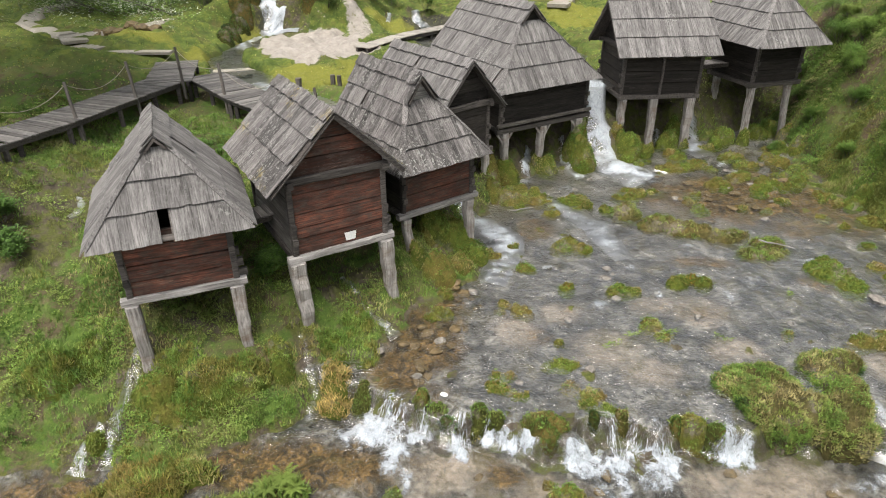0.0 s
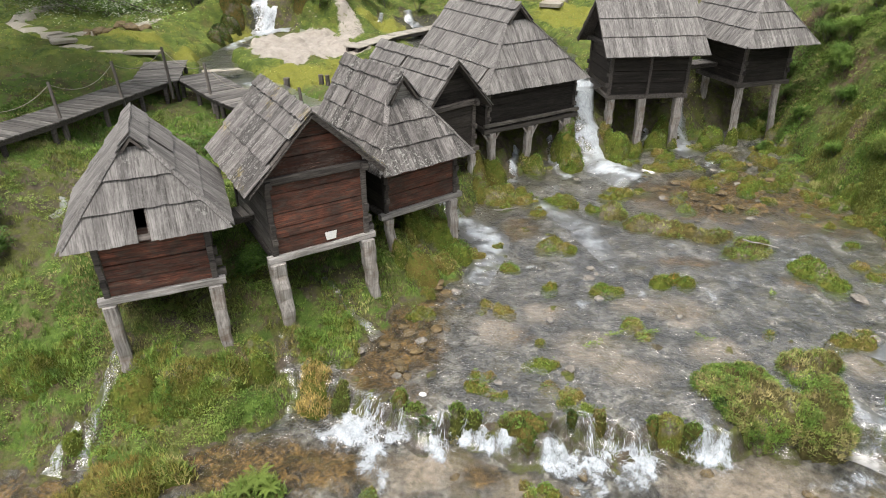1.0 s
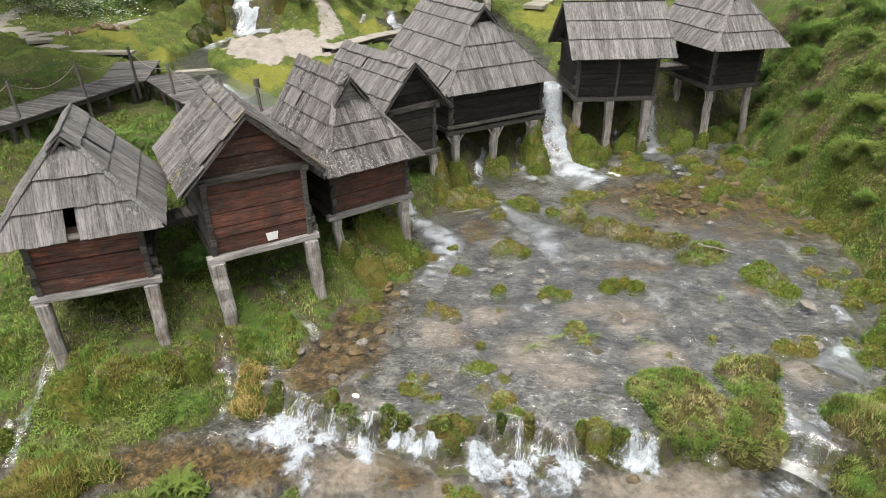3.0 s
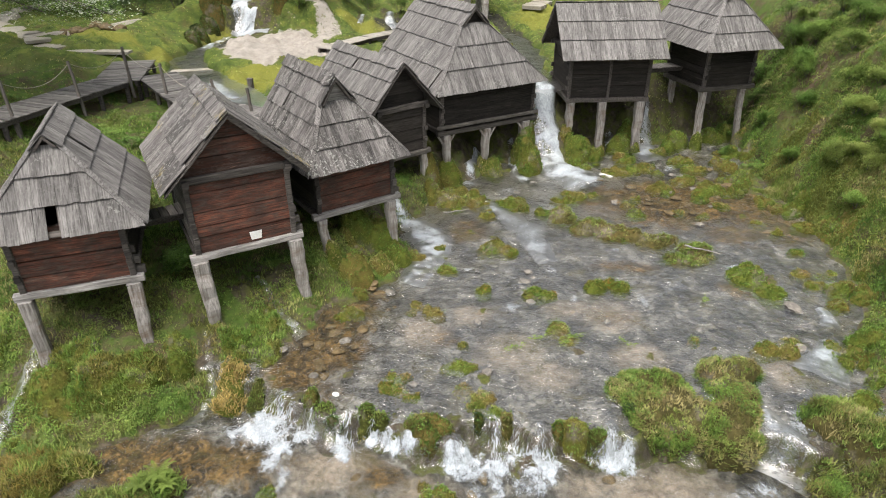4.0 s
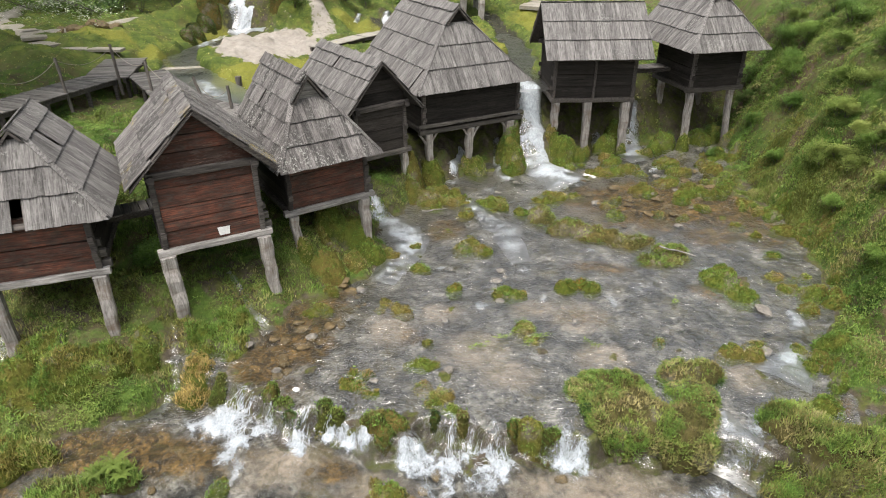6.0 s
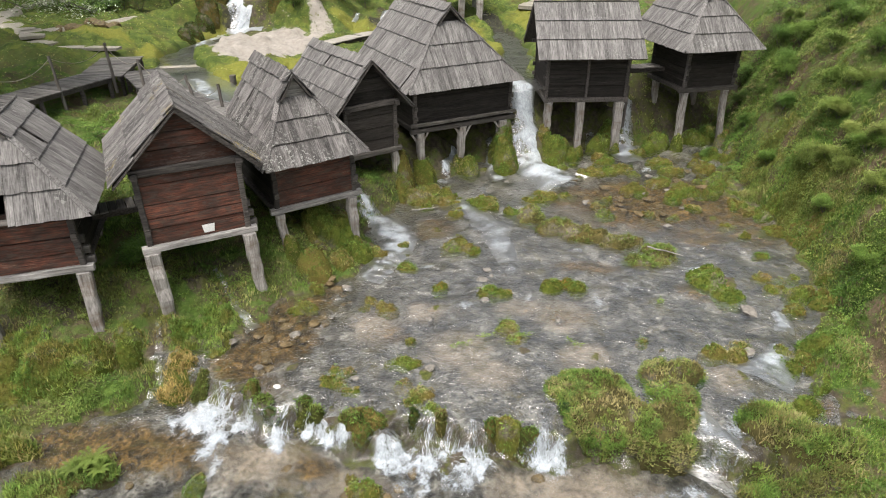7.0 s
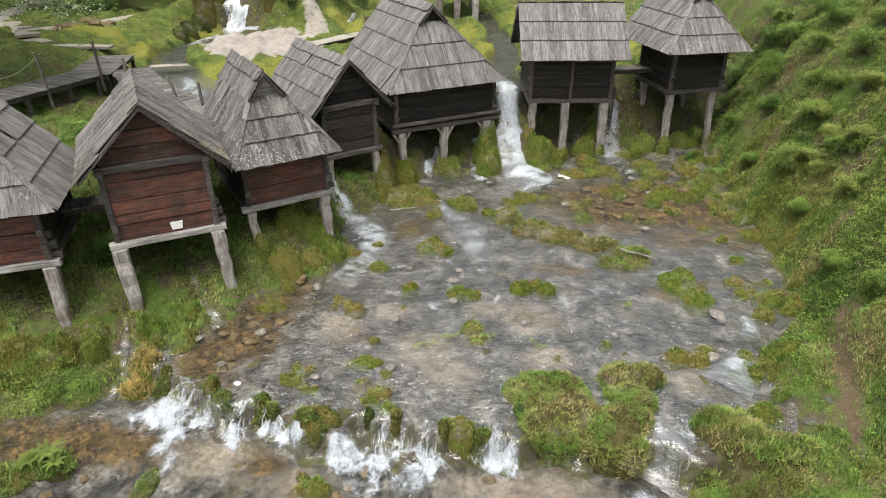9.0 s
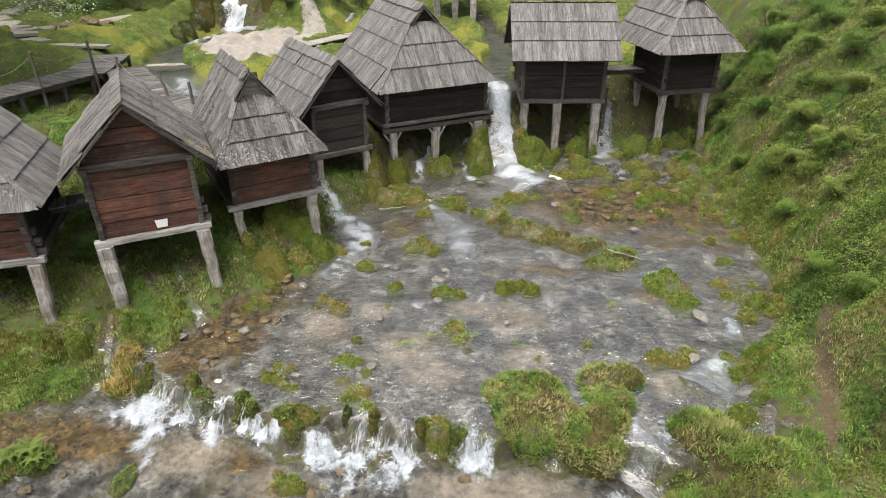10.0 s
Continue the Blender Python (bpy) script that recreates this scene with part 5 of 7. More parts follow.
def spout(tx, ty, bx, by, half, burst, seed):
    """Water falling over the edge: falling threads, and the burst of spray at the foot."""
    rng = np.random.default_rng(seed)
    zt = float(water_level(np.array([tx]), np.array([ty + 0.2]))[0]) + 0.03
    zb = float(water_level(np.array([bx]), np.array([by]))[0])
    zb = min(zb, zt - 0.3)
    m, k = int(10 + half * 170), 4
    s = rng.random((m, 1)) ** 0.8 * 0.85 + np.linspace(0, 1, k)[None] * rng.uniform(0.1, 0.3, (m, 1))
    u = rng.normal(0, half * 0.55, m)
    path = np.zeros((m, k, 3))
    path[..., 0] = tx + u[:, None] * (0.7 + 1.3 * s) + (bx - tx) * s + rng.normal(0, 0.012, (m, k))
    path[..., 1] = ty + 0.1 + (by - ty - 0.1) * s * rng.uniform(0.75, 1.15, (m, 1))
    path[..., 2] = zt + (zb - zt) * np.clip(s, 0, 1) ** rng.uniform(1.5, 2.3, (m, 1)) + rng.normal(0, 0.012, (m, k))
    pieces = [ribbons(path, rng.uniform(0.002, 0.007, m))]
    n, k = int(30 + burst * burst * 700), 4
    s = np.linspace(0, 1, k)[None]
    a = rng.uniform(0, 2 * math.pi, n)
    r = np.abs(rng.normal(0, 0.5, n)) * burst
    way = np.c_[np.cos(a), np.sin(a) * 0.85 - 0.15]
    long = rng.uniform(0.03, 0.13, n) * (0.6 + burst)
    path = np.zeros((n, k, 3))
    path[..., :2] = (np.array([bx, by]) + way * r[:, None])[:, None] + way[:, None] * (long[:, None] * s)[..., None] + rng.normal(0, 0.008, (n, k, 2))
    lift = rng.random(n) ** 3 * 0.3 * np.exp(-(r / burst) ** 2 * 1.5)
    path[..., 2] = zb + 0.035 + 0.05 * np.exp(-(r / burst) ** 2)[:, None] + lift[:, None] * (0.3 + 2.4 * s * (1 - s)) + rng.normal(0, 0.006, (n, k))
    pieces.append(ribbons(path, rng.uniform(0.002, 0.006, n)))
    v = np.concatenate([pieces[0][0], pieces[1][0]])
    f = np.concatenate([pieces[0][1], pieces[1][1] + len(pieces[0][0])])
    return tagged(new("waterfall", quick_mesh("waterfall", v, f, SPRAY)), "small white spout bursting into spray at its foot", "waterfall", "spouts over the edge", "structure")


def water_run(label, line, foam, lift=0.05, name="cascade"):
    """A narrow run of water laid over the ground along a line of (x, y, width)."""
    pts = [Vector((x, y, w)) for x, y, w in line]
    mid = []
    for a, b in zip(pts, pts[1:]):
        n = max(2, int((b - a).length / 0.06))
        mid += [a.lerp(b, k / n) for k in range(n)]
    mid.append(pts[-1])
    across, v, f = 9, [], []
    for i, p in enumerate(mid):
        way = mid[min(i + 2, len(mid) - 1)] - mid[max(i - 2, 0)]
        side = Vector((-way.y, way.x, 0)).normalized()
        wob = 0.12 * p.z * float(value_noise(np.array([i * 0.13]), np.array([p.x]), 71)[0])
        for k in range(across):
            s = (k / (across - 1) - 0.5)
            q = p + side * (s * p.z + wob)
            v.append((q.x, q.y, s))
    v = np.array(v)
    g = ground(v[:, 0], v[:, 1]).reshape(-1, across)
    g = np.minimum(g, np.median(g, 1, keepdims=True) + 0.04)
    level = water_level(v[:, 0], v[:, 1]).reshape(-1, across)
    g = np.where(g < 1.6, np.maximum(g, level + 0.005), g)
    pond = channel_depth(v[:, 0], v[:, 1]).reshape(-1, across) > 0.3
    g = np.where(pond & (g > 2.6) & (g < POND), POND + 0.01, g)
    z = g.ravel() + lift * (1 - (2 * v[:, 2]) ** 2) + 0.05 * foam * fbm(v[:, 0] * 7, v[:, 1] * 7, 3, 72) * (1 - (2 * v[:, 2]) ** 2) - 0.01
    ids = np.arange(len(v)).reshape(-1, across)
    q = np.stack([ids[:-1, :-1], ids[:-1, 1:], ids[1:, 1:], ids[1:, :-1]], -1).reshape(-1, 4)
    me = quick_mesh(name, np.stack([v[:, 0], v[:, 1], z], -1), q, WATER, True)
    along = np.repeat(np.arange(len(mid)) / (len(mid) - 1), across)
    worn_out = 1 - (0.4 if foam >= 0.75 else 0.75) * smooth(0.80, 1.0, along + 0.12 * fbm(v[:, 0] * 4, v[:, 1] * 4, 2, 73))
    ragged = 0.6 * fbm(v[:, 0] * 4.0, v[:, 1] * 4.0, 4, 74)
    float_layer(me, "foam", np.clip(foam * worn_out * (1.15 - 1.15 * np.abs(2 * v[:, 2]) ** 2.2 + ragged), 0, 1))
    float_layer(me, "calm", np.full(len(v), 0.85 if foam < 0.35 else 0.0))
    ob = tagged(new(name, me), label, "waterfall", kind="structure")
    if foam >= 0.7:
        strands(ob, np.stack([v[:, 0], v[:, 1], z], -1).reshape(-1, across, 3), foam, int(len(mid) * 4))
    return ob


for label, line, foam, lift, _ in RUNS:
    water_run(label, line, foam, lift)
for k, row in enumerate(SPOUTS):
    spout(*row, 620 + k)


# ---- moss, stones ----
PALETTE = np.array([(0.030, 0.062, 0.014), (0.082, 0.156, 0.027), (0.135, 0.218, 0.040), (0.208, 0.255, 0.060), (0.33, 0.285, 0.13)])


def tints(t):
    """Colours from the palette, t from 0 (dark green) to 1 (straw)."""
    t = np.clip(t, 0, 1) * (len(PALETTE) - 1.001)
    i = t.astype(int)
    return PALETTE[i] + (PALETTE[i + 1] - PALETTE[i]) * (t - i)[:, None]


def blade_arrays(base, colour, per, long, wide, spread_out, rng):
    """Tufts of bent blades: base (n, 3), colour (n, 3). Each blade is one tapered quad."""
    n = len(base)
    b = np.repeat(base, per, 0)
    col = np.repeat(colour * rng.uniform(0.72, 1.3, (n, 1)), per, 0) * rng.uniform(0.75, 1.25, (n * per, 1))
    a = rng.uniform(0, 2 * np.pi, n * per)
    tall = np.repeat(rng.uniform(long[0], long[1], n), per) * rng.uniform(0.6, 1.1, n * per)
    lean = rng.uniform(0.2, 1.0, n * per) * spread_out
    off = rng.normal(0, 1, (n * per, 2)) * long[1] * 0.28
    b = b + np.c_[off, np.zeros(n * per)]
    way = np.c_[np.cos(a), np.sin(a)]
    side = np.c_[-np.sin(a), np.cos(a)]
    w = rng.uniform(wide[0], wide[1], n * per)[:, None]
    tip = b + np.c_[way * (tall * lean)[:, None], tall * np.sqrt(np.clip(1 - lean * lean * 0.6, 0.1, 1))]
    v = np.stack([b - np.c_[side * w, np.full(n * per, 0.02)], b + np.c_[side * w, np.full(n * per, -0.02)], tip + np.c_[side * w * 0.35, np.zeros(n * per)], tip - np.c_[side * w * 0.35, np.zeros(n * per)]], 1)
    c = np.repeat(col, 4, 0)
    return v.reshape(-1, 3), c


def leaf_arrays(base, colour, per, long, wide, reach, rng):
    """Low leafy plants: each leaf is a lozenge that lies half flat."""
    n = len(base)
    m = n * per
    a = rng.uniform(0, 2 * np.pi, m)
    r = rng.uniform(0.1, 1.0, m) * reach
    way, side = np.c_[np.cos(a), np.sin(a)], np.c_[-np.sin(a), np.cos(a)]
    c0 = np.repeat(base, per, 0) + np.c_[way * r[:, None], rng.uniform(0.0, 0.7, m) * reach]
    size, w = rng.uniform(long[0], long[1], m)[:, None], rng.uniform(wide[0], wide[1], m)[:, None]
    rise = rng.uniform(-0.3, 0.7, m)[:, None] * size
    tip = c0 + np.c_[way * size, rise]
    mid = c0 + np.c_[way * size * 0.5, rise * 0.7]
    v = np.stack([c0, mid + np.c_[side * w, np.zeros(m)], tip, mid - np.c_[side * w, np.zeros(m)]], 1)
    col = np.repeat(np.repeat(colour * rng.uniform(0.78, 1.22, (n, 1)), per, 0) * rng.uniform(0.75, 1.25, (m, 1)), 4, 0)
    return v.reshape(-1, 3), col


def plant_mesh(name, pieces):
    v = np.concatenate([p[0] for p in pieces])
    c = np.concatenate([p[1] for p in pieces])
    me = quick_mesh(name, v, np.arange(len(v)).reshape(-1, 4), LEAF)
    colour_layer(me, "tint", c)
    return me


def mossy(name, label, category, blobs, seed, tone=0.55, leafy=0.3, long=(0.015, 0.045), group="", level_top=False, wet=False):
    """A cushion or islet: one mound over all its blobs (x, y, half width, half length, height), grown over with short moss and grass."""
    if not level_top and leafy < 0.5:
        blobs = [(a, b, c, d, e * 1.2) for a, b, c, d, e in blobs]
    rng = np.random.default_rng(seed)
    x0, x1 = min(b[0] - b[2] for b in blobs) - 0.1, max(b[0] + b[2] for b in blobs) + 0.1
    y0, y1 = min(b[1] - b[3] for b in blobs) - 0.1, max(b[1] + b[3] for b in blobs) + 0.1
    step = max(0.035, min(0.06, (x1 - x0) / 16))

    def height(x, y):
        h = np.full(x.shape, -0.3)
        for bx, by, rx, ry, up in blobs:
            r = np.hypot((x - bx) / rx, (y - by) / ry) + 0.16 * fbm(x * 2.3, y * 2.3, 3, seed)
            h = np.maximum(h, up * np.sqrt(np.clip(1 - r ** (4 if level_top else 2), 0, 1)) - 0.3 * (r > 1))
        return h + (h > 0) * 0.075 * fbm(x * 6, y * 6, 3, seed + 1)

    x, y = np.meshgrid(np.arange(x0, x1, step), np.arange(y0, y1, step))
    h = height(x, y)
    base = np.minimum(ground(x, y), np.maximum(water_level(x, y), ground(x, y)))
    low = np.where(base > water_level(x, y) + 0.1, base - 0.04, np.minimum(base, water_level(x, y) - 0.02))
    if level_top:
        low = low + (np.maximum(low, stream_level(x, y) - 0.12) - low) * smooth(0.0, 0.12, h)
    z = low + np.clip(h, -0.12, None)
    ids = np.arange(x.size).reshape(x.shape)
    q = np.stack([ids[:-1, :-1], ids[:-1, 1:], ids[1:, 1:], ids[1:, :-1]], -1).reshape(-1, 4)
    ok = (h > -0.05).ravel()
    q = q[ok[q].any(1)]
    used = np.unique(q)
    back = np.zeros(x.size, np.int64)
    back[used] = np.arange(len(used))
    ob = tagged(new(name, quick_mesh(name, np.stack([x, y, z], -1).reshape(-1, 3)[used], back[q], WET_SHADED_MOSS if wet else ISLET_EARTH if leafy > 0.5 else MOSS, True)), label, category, group)
    area = sum(3.1 * b[2] * b[3] for b in blobs)
    n = int(60 + (800 if leafy > 0.5 else 640) * area)
    px, py = rng.uniform(x0, x1, n * 3), rng.uniform(y0, y1, n * 3)
    hh = height(px, py)
    g = ground(px, py)
    lo = np.where(g > water_level(px, py) + 0.1, g - 0.04, np.minimum(g, water_level(px, py) - 0.02))
    if level_top:
        lo = lo + (np.maximum(lo, stream_level(px, py) - 0.12) - lo) * smooth(0.0, 0.12, hh)
    keep = np.flatnonzero(hh > 0.01)[:n]
    p = np.c_[px, py, lo + hh][keep]
    grown = leafy > 0.5
    t = tone + (0.42 if tone > 0.65 else 0.22) * fbm(p[:, 0] * 1.7, p[:, 1] * 1.7, 3, seed + 3) + rng.normal(0, 0.09, len(p))
    clump = fbm(p[:, 0] * 2.1 + 4, p[:, 1] * 2.1, 3, seed + 8)
    edge = 1 - smooth(0.05, 0.16, hh[keep])
    few = rng.random(len(p)) < (leafy * (0.3 * smooth(0.05, 0.3, clump) + 0.5 * edge) if grown else leafy * 0.12)
    # wet also dims the blades, for damp and for painted shade
    col = tints(t) * (0.75 if wet else 1.02)
    dead = smooth(-0.25 if grown else 0.05, 0.25 if grown else 0.4, fbm(p[:, 0] * 2.6 + 9, p[:, 1] * 2.6, 3, seed + 5))[:, None] * 0.8
    dead = dead * (0.7 if grown else 0.75 * smooth(0.55, 0.8, tone))
    col = col * (1 - dead) + np.array((0.15, 0.10, 0.045) if grown else (0.21, 0.115, 0.035)) * dead
    if not grown and not wet:
        ochre = 0.6 * smooth(-0.1, 0.35, fbm(p[:, 0] * 3.5 + 5, p[:, 1] * 3.5, 3, seed + 6) + 0.8 * (tone - 0.6))[:, None]
        col = col * (1 - ochre) + np.array((0.19, 0.135, 0.036)) * ochre
    if "rusty" in label and "stilt" not in label:
        bx, by, rx = blobs[len(blobs) // 2][:3]
        spot = 0.85 * np.exp(-((np.hypot(p[:, 0] - bx, p[:, 1] - by) / (rx * 0.6)) ** 2))[:, None]
        col = col * (1 - spot) + np.array((0.36, 0.15, 0.035)) * spot
    if tone > 0.9:
        col = np.array((0.34, 0.23, 0.09)) * rng.uniform(0.6, 1.2, (len(p), 1)) + tints(t * 0.5) * 0.25
    sparse = rng.random(len(p)) < (0.30 + 0.7 * smooth(-0.35, 0.1, clump) if grown else 1.0)
    pieces = [blade_arrays(p[sparse], col[sparse], 4, long, (0.006, 0.013), 1.2, rng)]
    if few.any():
        pieces.append(leaf_arrays(p[few], tints(t[few] * 0.3 + 0.28) * rng.uniform(0.55, 1.25, (few.sum(), 1)), 8, (0.022, 0.048), (0.009, 0.018), 0.08, rng))
    if level_top:
        # plants that hang down the steep sides
        qx, qy = rng.uniform(x0, x1, n * 5), rng.uniform(y0, y1, n * 5)
        qh, qg = height(qx, qy), ground(qx, qy)
        rim = (qh > -0.02) & (qh < 0.2)
        foot = np.minimum(qg, water_level(qx, qy) - 0.02)
        crest = np.maximum(foot, stream_level(qx, qy) - 0.12) + np.clip(qh, 0, None)
        up = rng.random(len(qx)) ** 0.7
        side = np.c_[qx, qy, foot + (crest - foot) * up][rim]
        tone_side = 0.5 + 0.55 * fbm(side[:, 0] * 2.6, side[:, 1] * 2.6, 4, seed + 11)
        pieces.append(leaf_arrays(side, tints(tone_side), 7, (0.018, 0.04), (0.008, 0.015), 0.07, rng))
        pieces.append(blade_arrays(side, tints(tone_side + 0.15), 3, (0.04, 0.1), (0.006, 0.012), 1.4, rng))
    tagged(part("moss_growth", plant_mesh("moss_growth", pieces), ob), "short moss and grass blades", kind="stuff")
    return ob


CUSHIONS = [
    ("bright green moss cushion with a rusty top in the stream", [(3.27, 13.95, 0.22, 0.24, 0.24)], 0.6),
    ("yellowish moss cushion in the stream", [(4.55, 13.75, 0.3, 0.24, 0.24), (4.95, 13.7, 0.28, 0.2, 0.18)], 0.68),
    ("pair of green moss cushions with a rusty middle", [(6.2, 13.95, 0.3, 0.24, 0.26), (6.55, 14.1, 0.3, 0.2, 0.2), (6.85, 13.95, 0.26, 0.22, 0.24)], 0.55),
    ("olive moss tuft with trailing cress in the stream", [(5.0, 12.25, 0.33, 0.26, 0.2), (5.25, 11.9, 0.3, 0.22, 0.08)], 0.75),
    ("flat yellow-green moss patch on the stream bed", [(2.6, 11.0, 0.45, 0.22, 0.14)], 0.7),
    ("brownish moss tuft in the stream", [(2.0, 12.95, 0.27, 0.25, 0.18)], 0.85),
    ("mossy stones in the stream", [(3.6, 16.0, 0.45, 0.32, 0.26), (4.05, 15.75, 0.3, 0.25, 0.2)], 0.72),
    ("low green moss patch beside the steep bank", [(10.25, 14.35, 0.5, 0.55, 0.34), (10.6, 13.6, 0.45, 0.4, 0.2)], 0.6),
    ("pair of olive moss lumps above a small fall", [(9.6, 11.45, 0.32, 0.24, 0.24), (10.05, 11.35, 0.3, 0.24, 0.24)], 0.7),
    ("shaggy moss lump hanging over the fall's edge", [(4.98, 9.12, 0.3, 0.26, 0.24), (4.7, 9.2, 0.2, 0.18, 0.14)], 0.62),
    ("brown moss lump on the fall's edge", [(2.0, 9.25, 0.46, 0.26, 0.16), (2.3, 9.2, 0.25, 0.2, 0.14)], 0.7),
    ("dark moss lump on the fall's edge", [(0.72, 9.35, 0.16, 0.18, 0.26), (1.0, 9.4, 0.12, 0.16, 0.2)], 0.66),
    ("dark green moss lump beside a spout", [(-0.1, 9.62, 0.24, 0.22, 0.26)], 0.5),
    ("dark green moss lump beside a spout", [(-0.45, 9.85, 0.18, 0.22, 0.24)], 0.5),
    ("brown moss patch on the stream bed", [(3.15, 10.05, 0.32, 0.26, 0.12), (2.75, 10.3, 0.25, 0.2, 0.1)], 0.85),
    ("small olive moss patch on the stream bed", [(1.3, 10.7, 0.35, 0.18, 0.12), (1.25, 10.25, 0.35, 0.2, 0.08)], 0.78),
    ("ragged brown moss clump on the stream bed", [(3.4, 9.62, 0.22, 0.16, 0.12), (3.0, 9.78, 0.2, 0.14, 0.1)], 0.84),
    ("low olive moss patch on the stream bed", [(1.62, 13.2, 0.22, 0.14, 0.1), (1.4, 12.95, 0.16, 0.12, 0.08)], 0.72),
    ("flat brown moss patch on the stream bed", [(1.2, 10.3, 0.3, 0.16, 0.08), (1.6, 10.05, 0.2, 0.13, 0.07)], 0.86),
    ("tiny moss tuft in the stream", [(2.75, 11.75, 0.14, 0.14, 0.14)], 0.68),
    ("tiny moss tuft in the stream", [(8.1, 11.8, 0.16, 0.13, 0.12)], 0.82),
    ("mossy rock in the upper stream", [(2.35, 19.0, 0.6, 0.45, 0.28), (3.2, 19.0, 0.5, 0.4, 0.2)], 0.66),
    ("green moss mound at a hut's stilt", [(3.75, 21.3, 0.45, 0.42, 0.5)], 0.7),
    ("deep green moss boulder beside the waterfall", [(5.2, 21.6, 0.5, 0.6, 0.5), (4.95, 22.2, 0.5, 0.5, 0.7)], 0.36),
    ("deep green moss boulder beside the waterfall", [(6.95, 22.3, 0.5, 0.5, 0.45), (7.5, 22.5, 0.4, 0.4, 0.35)], 0.38),
    ("moss mound at a hut's stilt", [(2.3, 20.5, 0.4, 0.4, 0.5)], 0.52),
    ("mossy heap under a hut's corner", [(0.35, 15.55, 0.5, 0.5, 0.6), (-0.2, 15.6, 0.6, 0.45, 0.7), (0.9, 15.2, 0.35, 0.35, 0.35)], 0.5),
    ("yellowish moss bank in the upper stream", [(8.4, 21.2, 0.7, 0.35, 0.22), (9.3, 21.5, 0.4, 0.3, 0.2)], 0.78),
    ("yellowish moss bank in the upper stream", [(11.0, 21.3, 0.5, 0.35, 0.25), (10.3, 20.3, 0.4, 0.3, 0.15)], 0.74),
    ("low moss patch in the upper stream", [(4.3, 18.9, 0.6, 0.4, 0.18)], 0.76),
    ("brown moss lump beside a spout", [(-1.75, 10.15, 0.25, 0.3, 0.22)], 0.86),
    ("flat moss patch in the lower pool", [(2.3, 7.85, 0.45, 0.2, 0.14), (2.0, 8.15, 0.16, 0.12, 0.12)], 0.76),
    ("flat moss patch in the lower pool", [(-0.95, 7.75, 0.2, 0.35, 0.1)], 0.78),
]
lip_rng = random.Random(43)
for k in range(40):
    x = -1.6 + k * 0.27 + lip_rng.uniform(-0.1, 0.1)
    if x < 5.9 and min(abs(x - q[0]) - q[4] for q in SPOUTS) > 0.12 and lip_rng.random() < 0.8:
        y = float(np.interp(x, FALL_X, FALL_Y)) - 0.26 * float(fbm(np.array([x * 1.5]), np.array([float(np.interp(x, FALL_X, FALL_Y)) * 1.5]), 3, 5)[0]) + 0.0
        CUSHIONS.append(("dark mossy rock on the fall's edge", [(x, y, lip_rng.uniform(0.10, 0.24), lip_rng.uniform(0.12, 0.24), lip_rng.uniform(0.10, 0.24))], lip_rng.uniform(0.1, 0.75)))
for label, blobs, tone in (
        ("grey-brown mossy rock beside a rill", [(-3.5, 10.6, 0.3, 0.3, 0.35), (-3.6, 11.0, 0.3, 0.25, 0.25)], 0.72),
        ("orange-brown dry moss on the bank", [(-2.45, 10.85, 0.3, 0.25, 0.14)], 0.92),
        ("green moss hummock on the grassy bank", [(-5.9, 9.7, 0.45, 0.4, 0.28), (-5.5, 9.3, 0.4, 0.3, 0.2)], 0.56),
        ("green moss hummock between two trickles", [(-6.75, 8.8, 0.16, 0.22, 0.2), (-6.25, 8.65, 0.22, 0.2, 0.18)], 0.6),
        ("bright mossy bank at a hut's stilt", [(0.2, 16.2, 0.5, 0.4, 0.3), (-0.2, 15.3, 0.5, 0.5, 0.3), (-0.1, 14.1, 0.45, 0.4, 0.25)], 0.6),
        ("rusty moss bank at a hut's stilt", [(0.85, 15.3, 0.32, 0.4, 0.25), (0.5, 14.7, 0.35, 0.35, 0.25)], 0.78),
        ("green moss mound under a large hut", [(1.6, 19.75, 0.4, 0.4, 0.5), (1.75, 19.1, 0.35, 0.35, 0.3)], 0.62),
        ("tall bright moss mound between hut stilts", [(11.0, 23.6, 0.42, 0.4, 0.5), (10.6, 23.2, 0.3, 0.3, 0.4)], 0.48),
        ("bright moss mound between hut stilts", [(8.75, 23.2, 0.45, 0.35, 0.55), (9.1, 23.7, 0.42, 0.4, 0.5)], 0.48),
        ("bright moss mound between hut stilts", [(12.5, 24.1, 0.5, 0.4, 0.45), (13.1, 24.3, 0.4, 0.35, 0.5)], 0.5),
        ("low yellow moss mound in the shallow water", [(10.8, 22.0, 0.5, 0.3, 0.22), (10.15, 22.9, 0.35, 0.25, 0.22)], 0.76),
        ("low yellow moss mound in the shallow water", [(12.2, 21.5, 0.4, 0.3, 0.22)], 0.78),
        ("yellow-green moss lump in the shallow water", [(10.7, 19.3, 0.35, 0.25, 0.18), (11.2, 19.7, 0.3, 0.2, 0.14)], 0.74),
        ("yellow-green moss lump beside the stream", [(2.5, 19.6, 0.45, 0.3, 0.35), (3.1, 19.3, 0.35, 0.28, 0.25)], 0.72)):
    CUSHIONS.append((label, blobs, tone))
